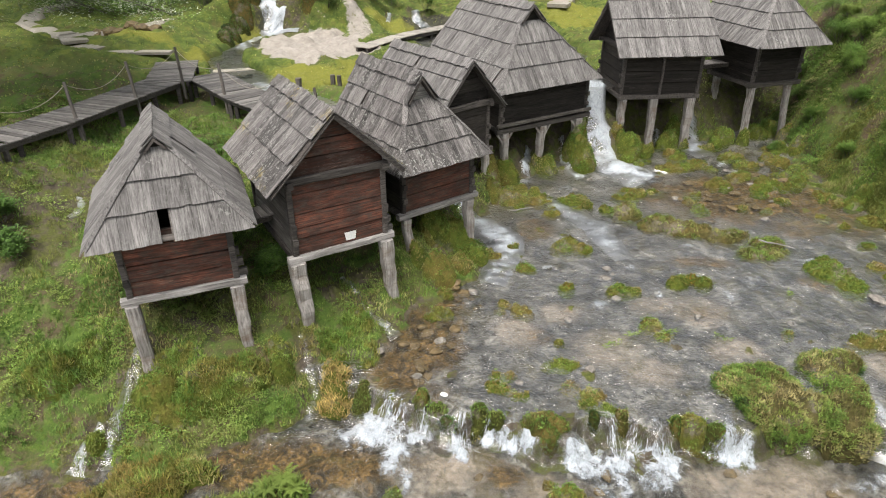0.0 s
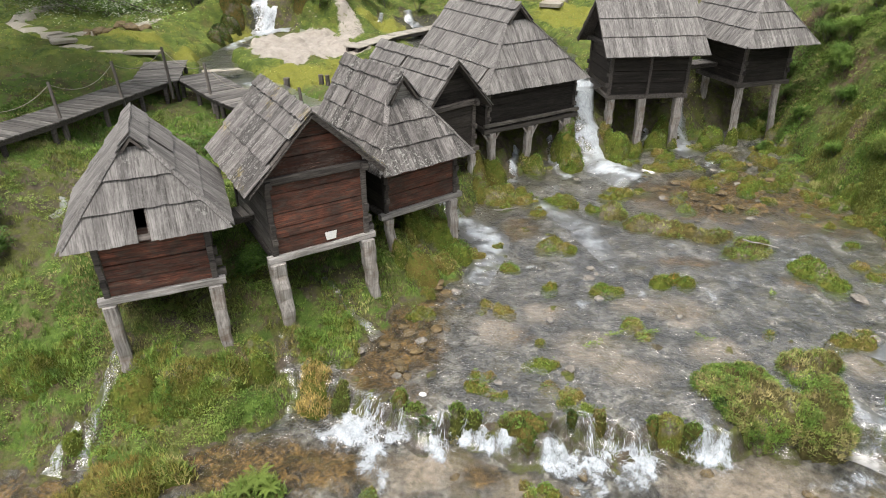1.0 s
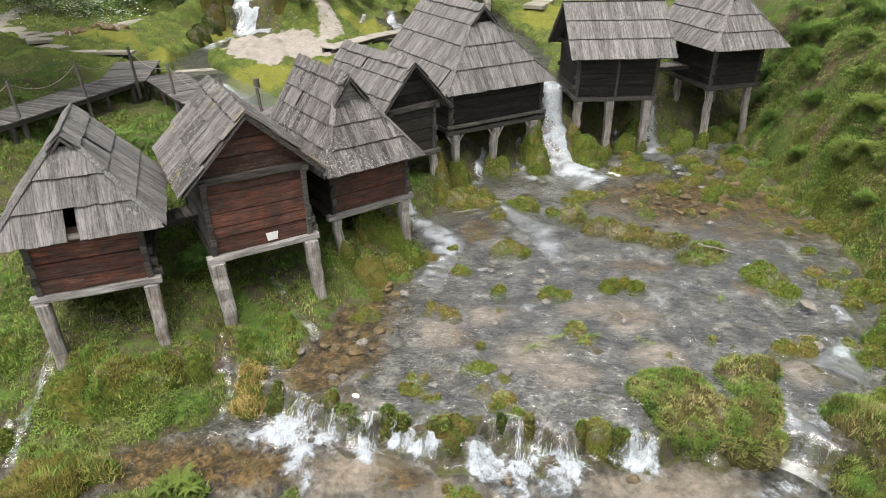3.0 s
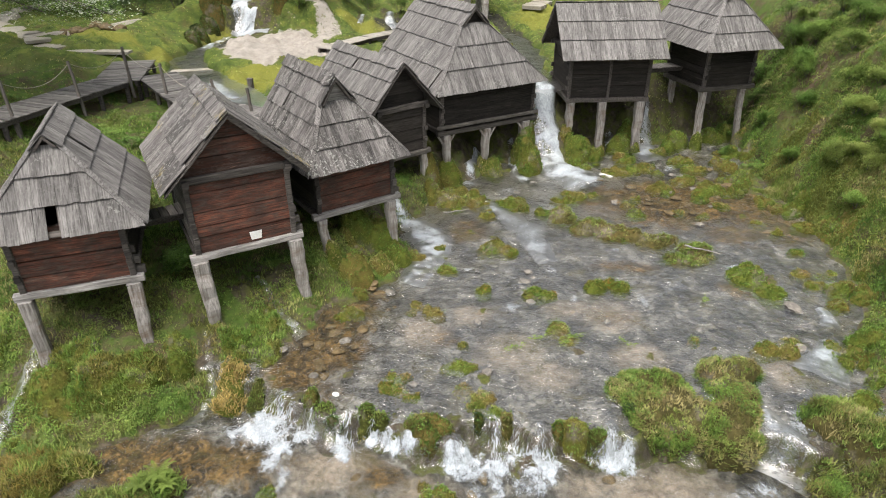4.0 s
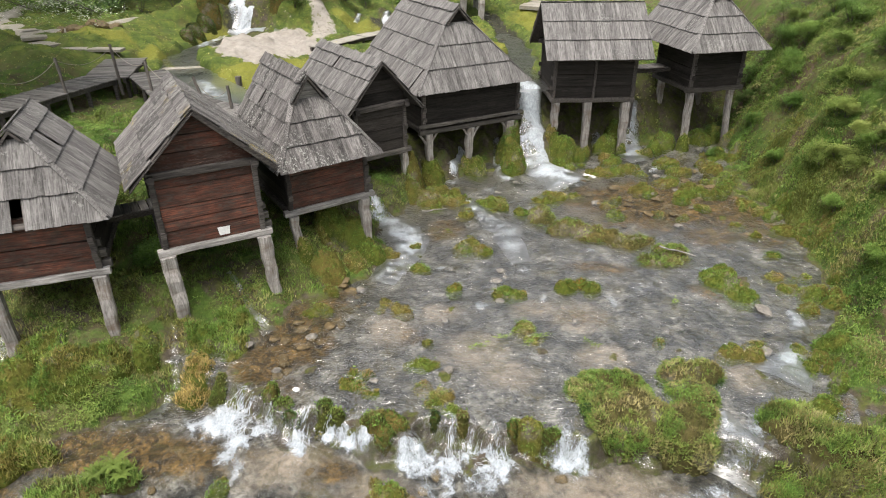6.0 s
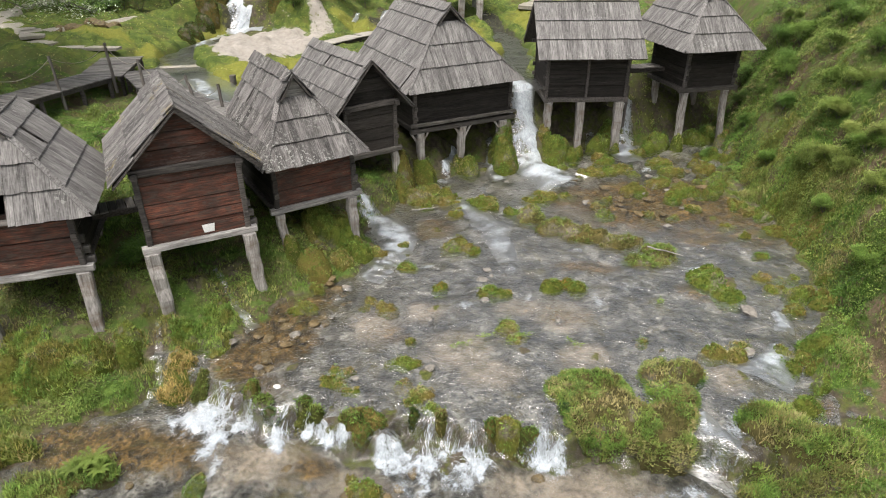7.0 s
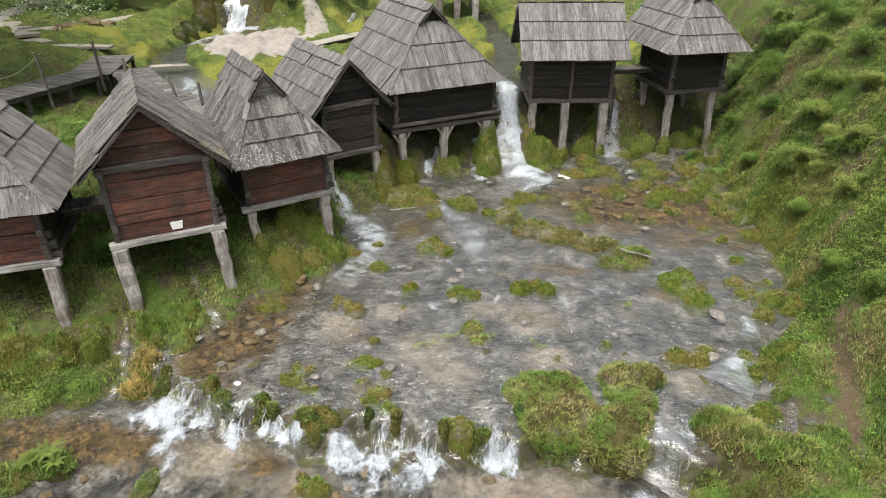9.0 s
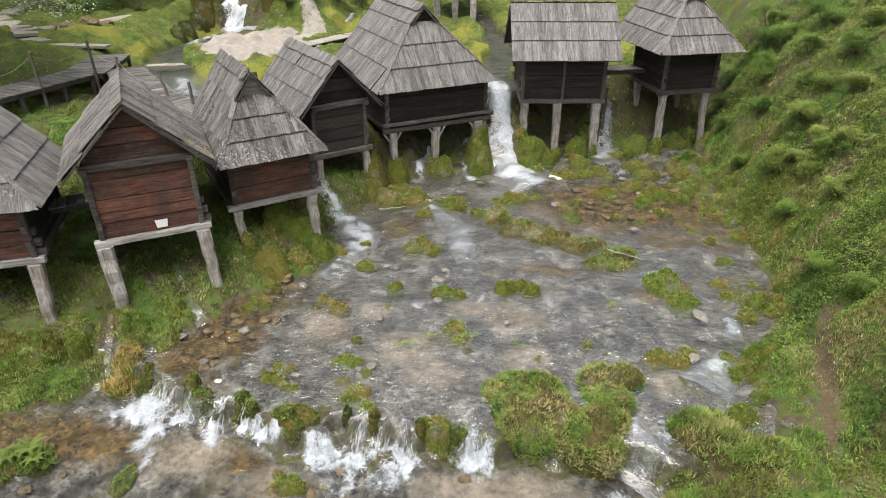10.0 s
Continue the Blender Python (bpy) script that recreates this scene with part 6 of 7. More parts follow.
for hut, feet in ((hut_five, ((0.35, -0.1), (1.85, 0.05), (3.55, 0.05))), (hut_six, ((2.5, 0.1), (2.5, 1.35), (2.45, 2.75))), (hut_seven, ((0.0, -0.25), (1.8, -0.3))), (hut_three, ((0.2, -0.3), (2.14, -0.2)))):
    for u, v in feet:
        q = hut.matrix_world @ Vector((u, v, 0))
        CUSHIONS.append(("rusty brown moss at the foot of a stilt", [(q.x, q.y, lip_rng.uniform(0.2, 0.3), lip_rng.uniform(0.2, 0.28), lip_rng.uniform(0.3, 0.55))], lip_rng.uniform(0.7, 0.9)))
for x, y, w, up in ((-10.4, 33.9, 0.55, 0.7), (-10.25, 32.9, 0.5, 0.6), (-10.1, 34.8, 0.5, 0.6), (-10.35, 31.8, 0.45, 0.5), (-10.3, 30.8, 0.4, 0.4), (-7.0, 34.7, 0.4, 0.4), (-10.7, 35.6, 0.5, 0.6)):
    CUSHIONS.append(("dark mossy rock beside the upper cascade", [(x, y, w, w * 0.9, up)], 0.15))
patch_rng = random.Random(29)
for k in range(44):
    y = patch_rng.uniform(9.6, 23.0)
    x = float(np.interp(y, SHORE_Y, SHORE_X)) + patch_rng.uniform(-0.35, 0.45)
    w = patch_rng.uniform(0.12, 0.34)
    CUSHIONS.append(("uneven mossy tuft at the stream's edge below the slope", [(x, y, w * 1.1, w, patch_rng.uniform(0.12, 0.3)), (x + patch_rng.uniform(-0.3, 0.3), y + patch_rng.uniform(-0.3, 0.3), w * 0.7, w * 0.7, patch_rng.uniform(0.08, 0.2))], patch_rng.uniform(0.45, 0.85)))
while len(CUSHIONS) < 172:
    x, y = patch_rng.uniform(-0.5, 12.3), patch_rng.uniform(10.5, 22.5)
    d = float(line_distance(DYKE, np.array([x]), np.array([y]))[0])
    if d < -0.5 and x < np.interp(y, SHORE_Y, SHORE_X) - 0.2 and (d > -1.8 or y > 17.5 or x > np.interp(y, SHORE_Y, SHORE_X) - 1.5):
        w = patch_rng.uniform(0.14, 0.36)
        CUSHIONS.append(("low olive moss patch in the shallow stream", [(x, y, w * 1.2, w * 0.8, patch_rng.uniform(0.08, 0.2))], patch_rng.uniform(0.55, 0.85)))
for k, (label, blobs, tone) in enumerate(CUSHIONS):
    mossy("moss_cushion", label, "moss", blobs, 100 + k, tone, 0.25, group="moss cushions in the stream", wet=label.startswith("dark") or "spout" in label or label.startswith("brown moss lump"))
for k, (blobs, tone) in enumerate((([(-2.3, 11.6, 0.5, 0.6, 0.22), (-2.0, 12.2, 0.4, 0.4, 0.2), (-1.75, 11.3, 0.3, 0.45, 0.15)], 0.56), ([(-4.8, 9.95, 0.6, 0.5, 0.22), (-4.2, 10.3, 0.5, 0.5, 0.22)], 0.6), ([(-5.6, 10.35, 0.5, 0.4, 0.2), (-5.2, 9.6, 0.4, 0.35, 0.2)], 0.52), ([(-8.0, 9.9, 0.6, 0.5, 0.25), (-7.4, 10.4, 0.4, 0.4, 0.2)], 0.5))):
    mossy("grass_hummock", "fresh green grassy hummock on the bank below a hut", "grass", blobs, 180 + k, tone, 0.45, (0.05, 0.12))
mossy("grass_hummock", "straw-orange dry grass tuft at the pool's edge", "grass", [(-2.35, 10.6, 0.34, 0.36, 0.2), (-2.3, 10.1, 0.34, 0.34, 0.18)], 190, 0.97, 0.1, (0.05, 0.13))
mossy("islet", "grassy islet with brown and bright green plants above the fall", "islet", [(6.3, 10.2, 0.55, 0.5, 0.26), (6.75, 9.65, 0.72, 0.72, 0.3), (6.95, 10.3, 0.6, 0.42, 0.26), (7.35, 9.4, 0.6, 0.48, 0.28), (7.0, 9.2, 0.5, 0.3, 0.22)], 201, 0.70, 0.75, (0.03, 0.09), "", True)
mossy("islet", "narrow grassy islet with moss lumps beside a rapid", "islet", [(8.2, 10.75, 0.42, 0.36, 0.32), (8.72, 10.75, 0.4, 0.36, 0.32), (8.35, 10.15, 0.5, 0.5, 0.26), (8.2, 9.5, 0.45, 0.5, 0.28), (7.95, 9.1, 0.42, 0.36, 0.24), (8.2, 8.95, 0.32, 0.26, 0.2)], 206, 0.66, 0.7, (0.03, 0.08), "", True)
mossy("islet", "long low mossy bar in the stream", "islet", [(5.85, 17.9, 0.5, 0.55, 0.36), (6.5, 17.1, 0.6, 0.42, 0.3), (7.5, 16.65, 0.8, 0.42, 0.32), (8.5, 16.25, 0.8, 0.4, 0.35), (9.3, 15.9, 0.55, 0.4, 0.34), (8.9, 15.3, 0.8, 0.3, 0.14)], 202, 0.64, 0.55, (0.03, 0.08))
mossy("islet", "grassy islet beside the lower pool", "islet", [(10.1, 9.2, 0.7, 0.5, 0.4), (10.7, 8.7, 0.8, 0.5, 0.45), (10.4, 8.2, 0.8, 0.4, 0.3), (9.6, 8.15, 0.45, 0.4, 0.25)], 203, 0.66, 0.8, (0.06, 0.16))
mossy("islet", "straw-green grassy islet in the lower pool", "islet", [(-5.55, 7.95, 0.75, 0.5, 0.3), (-4.9, 8.3, 0.6, 0.3, 0.25), (-6.0, 7.6, 0.7, 0.4, 0.3)], 204, 0.74, 0.3, (0.06, 0.16))
mossy("islet", "grassy islet with a fern in the lower pool", "islet", [(-3.1, 7.95, 0.55, 0.35, 0.25), (-3.7, 7.5, 0.6, 0.4, 0.25)], 205, 0.62, 0.8, (0.06, 0.16))


def stone(x, y, size, seed, label, material=STONE, flat=0.55, name="stone", sink=0.05):
    bm = bmesh.new()
    bmesh.ops.create_icosphere(bm, subdivisions=2, radius=size)
    rnd = random.Random(seed)
    o = Vector((rnd.uniform(0, 50), rnd.uniform(0, 50), 0))
    for v in bm.verts:
        v.co *= 1 + 0.45 * noise.noise(v.co / size * 1.1 + o)
        v.co.z *= flat
        v.co.x *= 1.3
    me = bpy.data.meshes.new(name)
    bm.to_mesh(me)
    bm.free()
    me.materials.append(material)
    ob = new(name, me)
    ob.matrix_world = pose(x, y, max(ground_at(x, y), float(water_level(np.array([x]), np.array([y]))[0]) - sink) + size * flat * 0.3, 0, 0, rnd.uniform(0, 360))
    return tagged(ob, label, "stone", "stones in the stream")


rock_rng = random.Random(17)
for k in range(20):
    y = rock_rng.uniform(10.4, 14.0)
    stone(-1.4 + (y - 10.4) * 0.5 + rock_rng.uniform(-0.25, 1.0), y, rock_rng.uniform(0.05, 0.15), 200 + k, "brown algae-grown stone at the stream's edge", BROWN_STONE, 0.6, sink=0.16)
for k in range(34):
    stone(rock_rng.uniform(-6.0, 9.8), rock_rng.uniform(6.9, 8.5), rock_rng.uniform(0.05, 0.15), 250 + k, "low brown algae-grown stone in the lower pool", BROWN_STONE, 0.5, sink=0.11)
for k in range(30):
    stone(rock_rng.uniform(7.5, 12.2), rock_rng.uniform(17.4, 21.6), rock_rng.uniform(0.06, 0.17), 290 + k, "flat brown stone in the clear shallow water", BROWN_STONE, 0.5, sink=0.11)
stone(10.9, 13.05, 0.2, 1, "grey stone beside a small rapid")
stone(10.35, 11.55, 0.16, 2, "dark wet stone in a small fall")
stone(7.85, 21.05, 0.2, 3, "pale stone slab at the waterfall's foot", WHITE_SIGN, 0.25)
stone(0.02, 10.1, 0.07, 4, "pale scrap of stone in the shallow stream", WHITE_SIGN, 0.4)
stone(-1.45, 11.5, 0.1, 5, "brown stone at the stream's edge")
for k in range(46):
    x, y = rock_rng.uniform(-2.0, 11.5), rock_rng.uniform(9.5, 21.5)
    d = float(line_distance(DYKE, np.array([x]), np.array([y]))[0])
    if d > -0.8 or x > np.interp(y, SHORE_Y, SHORE_X) - 0.2:
        continue
    stone(x, y, rock_rng.uniform(0.05, 0.13), 50 + k, "small wet brown stone in the shallow stream")


# ---- grass and weeds ----
def dry_land(x, y, z):
    """How much grass may stand at a place, from 0 to 1."""
    over = z - np.where(z > 2.6, np.where(channel_depth(x, y) > 0.1, POND, -5), water_level(x, y))
    ok = smooth(0.03, 0.16, over) * (1 - smooth(0.2, 0.6, sand_mask(x, y))) * (1 - np.where(x > 1, 0.85, 0.15) * rock_mask(x, y, z))
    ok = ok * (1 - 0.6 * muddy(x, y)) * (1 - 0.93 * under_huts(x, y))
    for line in PATHS:
        ok = ok * smooth(0.4, 0.75, np.abs(line_distance(line, x, y)))
    return ok


PATHS = [[(-10.0, 25.6), (-13.8, 25.8), (-16.0, 27.7), (-19.8, 30.9), (-20.6, 33.3), (-20.3, 38.0)], [(-15.9, 27.7), (-14.1, 29.9), (-13.0, 31.4)]]


def sown(box, n, rng, bare=0.35, seed=0, leafy=False):
    x, y = rng.uniform(box[0], box[1], n), rng.uniform(box[2], box[3], n)
    z = ground(x, y)
    e = 0.1
    steep = np.hypot(ground(x + e, y) - z, ground(x, y + e) - z) / e
    chance = dry_land(x, y, z) * np.sqrt(1 + steep * steep) / 2.2
    chance = chance * (0.12 + 0.88 * smooth(-bare - 0.2, -bare + 0.25, fbm(x * 1.4, y * 1.4, 4, seed)))
    chance = chance * (0.15 + 0.85 * smooth(0.12, 0.4, np.abs(line_distance(SLOPE_PATH, x, y)) + 0.12 * fbm(x * 2, y * 2, 2, 17)))
    lawn_strip = 1 - smooth(0.6, 1.1, np.hypot((x - 13.05) / 0.55, (y - 18.3) / 1.9) + 0.2 * fbm(x * 2, y * 2, 2, 19))
    gaps = np.zeros(x.shape)
    for cx, cy, r in SLOPE_GAPS:
        gaps = np.maximum(gaps, 1 - smooth(0.4, 1.2, np.hypot(x - cx, y - cy) / r + 0.4 * fbm(x * 2, y * 2, 2, 23)))
    chance = chance * (1 - 0.6 * gaps)
    if leafy:
        chance = chance * (1 - 0.92 * lawn_strip) * (0.06 + 0.94 * smooth(-0.25, 0.15, fbm(x * 0.85, y * 0.85, 4, seed + 33)))
        chance = chance * np.where((x > 9) & (y < 14), 0.22 + 0.78 * smooth(11.0, 15.5, y + 1.5 * (x - 13)), 1.0)
    keep = rng.random(n) < chance
    return np.c_[x, y, z][keep]


def field(name, label, box, n, per, long, wide, rng_seed, tone, swing=0.3, bare=0.35):
    rng = np.random.default_rng(rng_seed)
    p = sown(box, n, rng, bare, rng_seed)
    t = tone + swing * fbm(p[:, 0] * 0.55, p[:, 1] * 0.55, 3, rng_seed + 1) + 0.2 * fbm(p[:, 0] * 2.5, p[:, 1] * 2.5, 2, rng_seed + 2) + rng.normal(0, 0.1, len(p))
    col = tints(t)
    ochre = 0.45 * smooth(0.12, 0.42, fbm(p[:, 0] * 0.8 + 3, p[:, 1] * 0.8, 3, rng_seed + 6))[:, None]
    col = col * (1 - ochre) + np.array((0.20, 0.145, 0.045)) * ochre
    tall = 0.9 + 0.5 * fbm(p[:, 0] * 1.3, p[:, 1] * 1.3, 2, rng_seed + 4)
    few = tall < 0.8
    pieces = [blade_arrays(p[few], col[few], per, (long[0] * 0.6, long[1] * 0.6), wide, 1.2, rng), blade_arrays(p[~few], col[~few], per, (long[0], long[1] * 1.2), wide, 1.0, rng)]
    return tagged(new(name, plant_mesh(name, pieces)), label, "grass", kind="stuff")


def weeds(name, label, box, n, per, long, wide, reach, rng_seed, tone, bare=0.0):
    rng = np.random.default_rng(rng_seed)
    p = sown(box, n, rng, bare, rng_seed, True)
    t = tone + 0.42 * fbm(p[:, 0] * 0.7, p[:, 1] * 0.7, 3, rng_seed + 1) + rng.normal(0, 0.06, len(p))
    p[:, 2] += 0.03
    t = np.minimum(t + 0.35 * fbm(p[:, 0] * 0.3, p[:, 1] * 0.3, 2, rng_seed + 9), 0.66)
    return tagged(new(name, plant_mesh(name, [leaf_arrays(p, tints(t), per, long, wide, reach, rng)])), label, "plants", kind="stuff")


field("grass", "short green grass on the bank below the huts", (-13, 1.5, 6.5, 20), 140000, 4, (0.035, 0.10), (0.006, 0.013), 301, 0.62)
field("grass", "uneven green and straw-dry grass on the steep slope", (10, 19, 4.5, 30), 80000, 4, (0.04, 0.11), (0.007, 0.015), 302, 0.56, 0.36, 0.35)
field("grass", "short olive grass on the bank beside the lower pool", (10.8, 15.5, 4.5, 16), 55000, 4, (0.03, 0.09), (0.006, 0.013), 305, 0.66, 0.4, 1.0)
field("grass", "yellow-green meadow grass above the huts", (-24, 15, 17, 42), 48000, 3, (0.02, 0.05), (0.010, 0.022), 303, 0.74, 0.2, 0.6)
field("grass", "bright short grass at the foot of the steep slope", (12.0, 14.4, 15.8, 20.8), 40000, 4, (0.04, 0.10), (0.007, 0.014), 306, 0.60, 0.3, 0.6)


def draped(name, label, box, n, per, long, rng_seed, tone, patch):
    """Long grass that hangs down a slope in tufts: each blade rises a little and then bends downhill."""
    rng = np.random.default_rng(rng_seed)
    x, y = rng.uniform(box[0], box[1], n), rng.uniform(box[2], box[3], n)
    z = ground(x, y)
    e = 0.25
    fall = -np.c_[ground(x + e, y) - ground(x - e, y), ground(x, y + e) - ground(x, y - e)] / (2 * e)
    steep = np.hypot(fall[:, 0], fall[:, 1])
    keep = (steep > 0.45) & (dry_land(x, y, z) > 0.5) & (rng.random(n) < 0.04 + 0.96 * smooth(patch - 0.15, patch + 0.2, fbm(x * 0.7, y * 0.7, 4, rng_seed)))
    base, fall, m = np.c_[x, y, z][keep], (fall / np.maximum(steep, 0.1)[:, None])[keep], int(keep.sum())
    t = tone + 0.25 * fbm(base[:, 0] * 0.6, base[:, 1] * 0.6, 3, rng_seed + 1) + rng.normal(0, 0.1, m)
    colour = np.repeat(tints(t) * rng.uniform(0.75, 1.2, (m, 1)), per, 0)
    b = np.repeat(base, per, 0) + np.c_[rng.normal(0, 0.05, (m * per, 2)), np.zeros(m * per)]
    turn = rng.normal(0, 0.45, m * per)
    f = np.repeat(fall, per, 0)
    way = np.c_[f[:, 0] * np.cos(turn) - f[:, 1] * np.sin(turn), f[:, 0] * np.sin(turn) + f[:, 1] * np.cos(turn)]
    size = np.repeat(rng.uniform(long[0], long[1], m), per) * rng.uniform(0.6, 1.2, m * per)
    path = np.stack([b, b + np.c_[way * (size * 0.35)[:, None], size * 0.28], b + np.c_[way * (size * 0.72)[:, None], size * 0.12], b + np.c_[way * size[:, None], -size * 0.22]], 1)
    v, q = ribbons(path, rng.uniform(0.005, 0.010, m * per))
    me = quick_mesh(name, v, q, LEAF)
    colour_layer(me, "tint", np.repeat(colour, 8, 0))
    return tagged(new(name, me), label, "grass", kind="stuff")


draped("tall_grass", "long straw-dry grass hanging down the steep slope", (13.9, 19, 9, 30), 3000, 6, (0.12, 0.28), 304, 0.88, 0.38)
draped("tall_grass", "grass hanging over the bank below the huts", (-10, 1.0, 7.5, 17), 3500, 6, (0.06, 0.15), 308, 0.66, 0.15)
weeds("weeds", "leafy green weeds among the bank's grass", (-13, 1.5, 7, 20), 62000, 8, (0.025, 0.055), (0.010, 0.020), 0.09, 311, 0.56)
weeds("weeds", "leafy weeds covering the steep slope", (11, 18.5, 5, 28), 90000, 8, (0.024, 0.052), (0.011, 0.022), 0.09, 312, 0.5, 0.3)
weeds("weeds", "yellowish leafy weeds in patches on the steep slope", (12, 18.5, 6, 28), 45000, 7, (0.025, 0.055), (0.011, 0.022), 0.12, 313, 0.7, 0.0)


def bush(x, y, size, tone, seed, label, leaf=(0.04, 0.08), many=44):
    """A low shrub: stems from the ground and clouds of small leaves."""
    rng = np.random.default_rng(seed)
    z = ground_at(x, y)
    stems_v, stems_f, pieces = [], [], []
    ends = []
    for k in range(7):
        a, r = rng.uniform(0, 6.28), rng.uniform(0.25, 0.75) * size
        end = np.array([x + math.cos(a) * r, y + math.sin(a) * r, z + size * rng.uniform(0.45, 1.0)])
        ends.append(end)
        i = len(stems_v)
        for j, q in enumerate((np.array([x, y, z - 0.1]), end)):
            w = 0.014 if j == 0 else 0.006
            stems_v += [tuple(q + (w, 0, 0)), tuple(q + (-w / 2, w, 0)), tuple(q + (-w / 2, -w, 0))]
        stems_f += [(i + s, i + (s + 1) % 3, i + 3 + (s + 1) % 3, i + 3 + s) for s in range(3)]
    ob = tagged(new("bush", mesh_of("bush", stems_v, stems_f, RAIL_WOOD)), label, "bush", "bushes on the slope")
    for end in ends:
        n = many
        p = end + rng.normal(0, 0.2 * size, (n, 3)) * (1, 1, 0.8)
        pieces.append(leaf_arrays(p, tints(tone + rng.normal(0, 0.05, n)), 7, leaf, (leaf[0] * 0.4, leaf[1] * 0.4), 0.12 * size + 0.03, rng))
    tagged(part("foliage", plant_mesh("foliage", pieces), ob), "small fresh green leaves")
    return ob


# The last twelve thicken the cover; their dark green stands in for hut shade.
for k, (x, y, size, tone) in enumerate(((14.0, 18.0, 0.7, 0.62), (14.2, 17.0, 0.65, 0.66), (13.8, 16.3, 0.5, 0.5), (14.6, 18.9, 0.6, 0.6), (14.3, 15.2, 0.6, 0.64), (14.9, 20.2, 0.6, 0.55), (13.7, 20.0, 0.45, 0.45), (14.8, 22.6, 0.7, 0.5), (15.6, 24.0, 0.8, 0.52),
                                        (13.6, 13.6, 0.45, 0.5), (13.8, 12.2, 0.5, 0.55), (14.7, 18.7, 0.5, 0.68), (14.6, 17.5, 0.5, 0.7), (14.8, 16.5, 0.55, 0.68), (14.2, 17.7, 0.4, 0.66), (15.3, 17.9, 0.6, 0.7), (16.5, 20.2, 0.6, 0.64), (15.8, 25.6, 0.5, 0.6), (15.3, 28.6, 0.6, 0.62), (15.8, 24.3, 0.5, 0.5), (14.6, 16.6, 0.6, 0.5), (15.2, 19.2, 0.6, 0.62), (12.6, 22.6, 0.4, 0.3), (13.2, 24.4, 0.6, 0.4), (15.4, 21.4, 0.6, 0.58), (14.4, 21.6, 0.7, 0.3), (15.0, 23.2, 0.8, 0.34), (16.2, 22.6, 0.8, 0.4), (15.4, 25.2, 0.9, 0.3), (16.6, 24.6, 0.9, 0.42), (14.6, 26.2, 0.9, 0.32), (16.0, 27.0, 1.0, 0.36), (17.2, 26.2, 1.0, 0.44), (14.2, 24.6, 0.7, 0.36), (17.0, 21.4, 0.8, 0.46), (15.8, 19.6, 0.7, 0.5), (13.9, 22.8, 0.6, 0.34))):
    bush(x, y, size * 0.76, tone + (0.06 if tone > 0.58 else 0.0), 400 + k, "low leafy bush with fresh green leaves on the slope" if tone < 0.58 else "low yellow-green leafy bush on the steep slope", (0.024, 0.052), 84)
for k, (x, y, size, tone) in enumerate(((-4.3, 12.9, 0.5, 0.2), (-3.9, 13.3, 0.45, 0.18), (-9.9, 12.4, 0.5, 0.2), (-10.4, 13.2, 0.5, 0.18), (-6.0, 34.6, 0.8, 0.45), (-5.2, 35.3, 0.7, 0.4), (-6.9, 35.0, 0.8, 0.42), (-3.8, 37.2, 0.9, 0.35), (-1.0, 37.5, 0.8, 0.35), (-12.5, 34.5, 0.9, 0.16), (-14.0, 33.8, 0.9, 0.14), (-11.3, 36.0, 0.9, 0.14), (-15.5, 33.0, 0.9, 0.16), (-13.0, 36.5, 1.0, 0.14), (-20.3, 34.2, 0.9, 0.12), (-18.9, 33.2, 0.8, 0.14), (-18.3, 34.4, 0.9, 0.12), (-17.0, 34.3, 0.9, 0.12), (-16.4, 35.2, 1.0, 0.14), (-15.2, 34.4, 0.9, 0.12), (-19.6, 35.4, 1.0, 0.12), (-17.8, 35.8, 1.0, 0.12), (-14.6, 37.6, 1.3, 0.1), (-12.6, 38.4, 1.3, 0.08), (-16.4, 37.4, 1.3, 0.1), (-18.6, 37.6, 1.3, 0.08), (-20.8, 37.0, 1.3, 0.1), (-11.6, 37.2, 1.1, 0.2), (-7.6, 36.6, 1.0, 0.4), (-6.2, 37.4, 1.0, 0.36), (-3.0, 39.4, 1.2, 0.2), (-5.0, 39.6, 1.3, 0.16))):
    bush(x, y, size, tone, 440 + k, "dark leafy shrub on the bank")


def fern(x, y, z, size, seed):
    rng = np.random.default_rng(seed)
    v, f = [], []
    for k in range(9):
        a = k * 0.7 + rng.uniform(-0.2, 0.2)
        way = np.array([math.cos(a), math.sin(a), 0])
        side = np.array([-way[1], way[0], 0])
        for j in range(1, 12):
            s = j / 12
            p = np.array([x, y, z]) + way * size * s + np.array([0, 0, size * (0.9 * s - 0.75 * s * s)])
            w = size * 0.26 * (1 - s) + 0.012
            for g in (-1, 1):
                i = len(v)
                tip = p + side * g * w + way * w * 0.4 - np.array([0, 0, 0.15 * w])
                v += [tuple(p - way * 0.012), tuple(p * 0.5 + tip * 0.5 - way * 0.012), tuple(tip), tuple(p + way * 0.014)]
                f.append((i, i + 1, i + 2, i + 3))
    me = quick_mesh("fern", np.array(v), np.array(f), LEAF)
    colour_layer(me, "tint", np.tile((0.12, 0.17, 0.03), (len(v), 1)) * rng.uniform(0.8, 1.2, (len(v), 1)))
    return tagged(new("fern", me), "bright green fern on a grassy islet", "fern")


fern(-2.95, 8.0, 0.2, 0.38, 1)
fern(-3.2, 7.8, 0.18, 0.3, 2)
fern(-2.75, 7.85, 0.12, 0.26, 3)


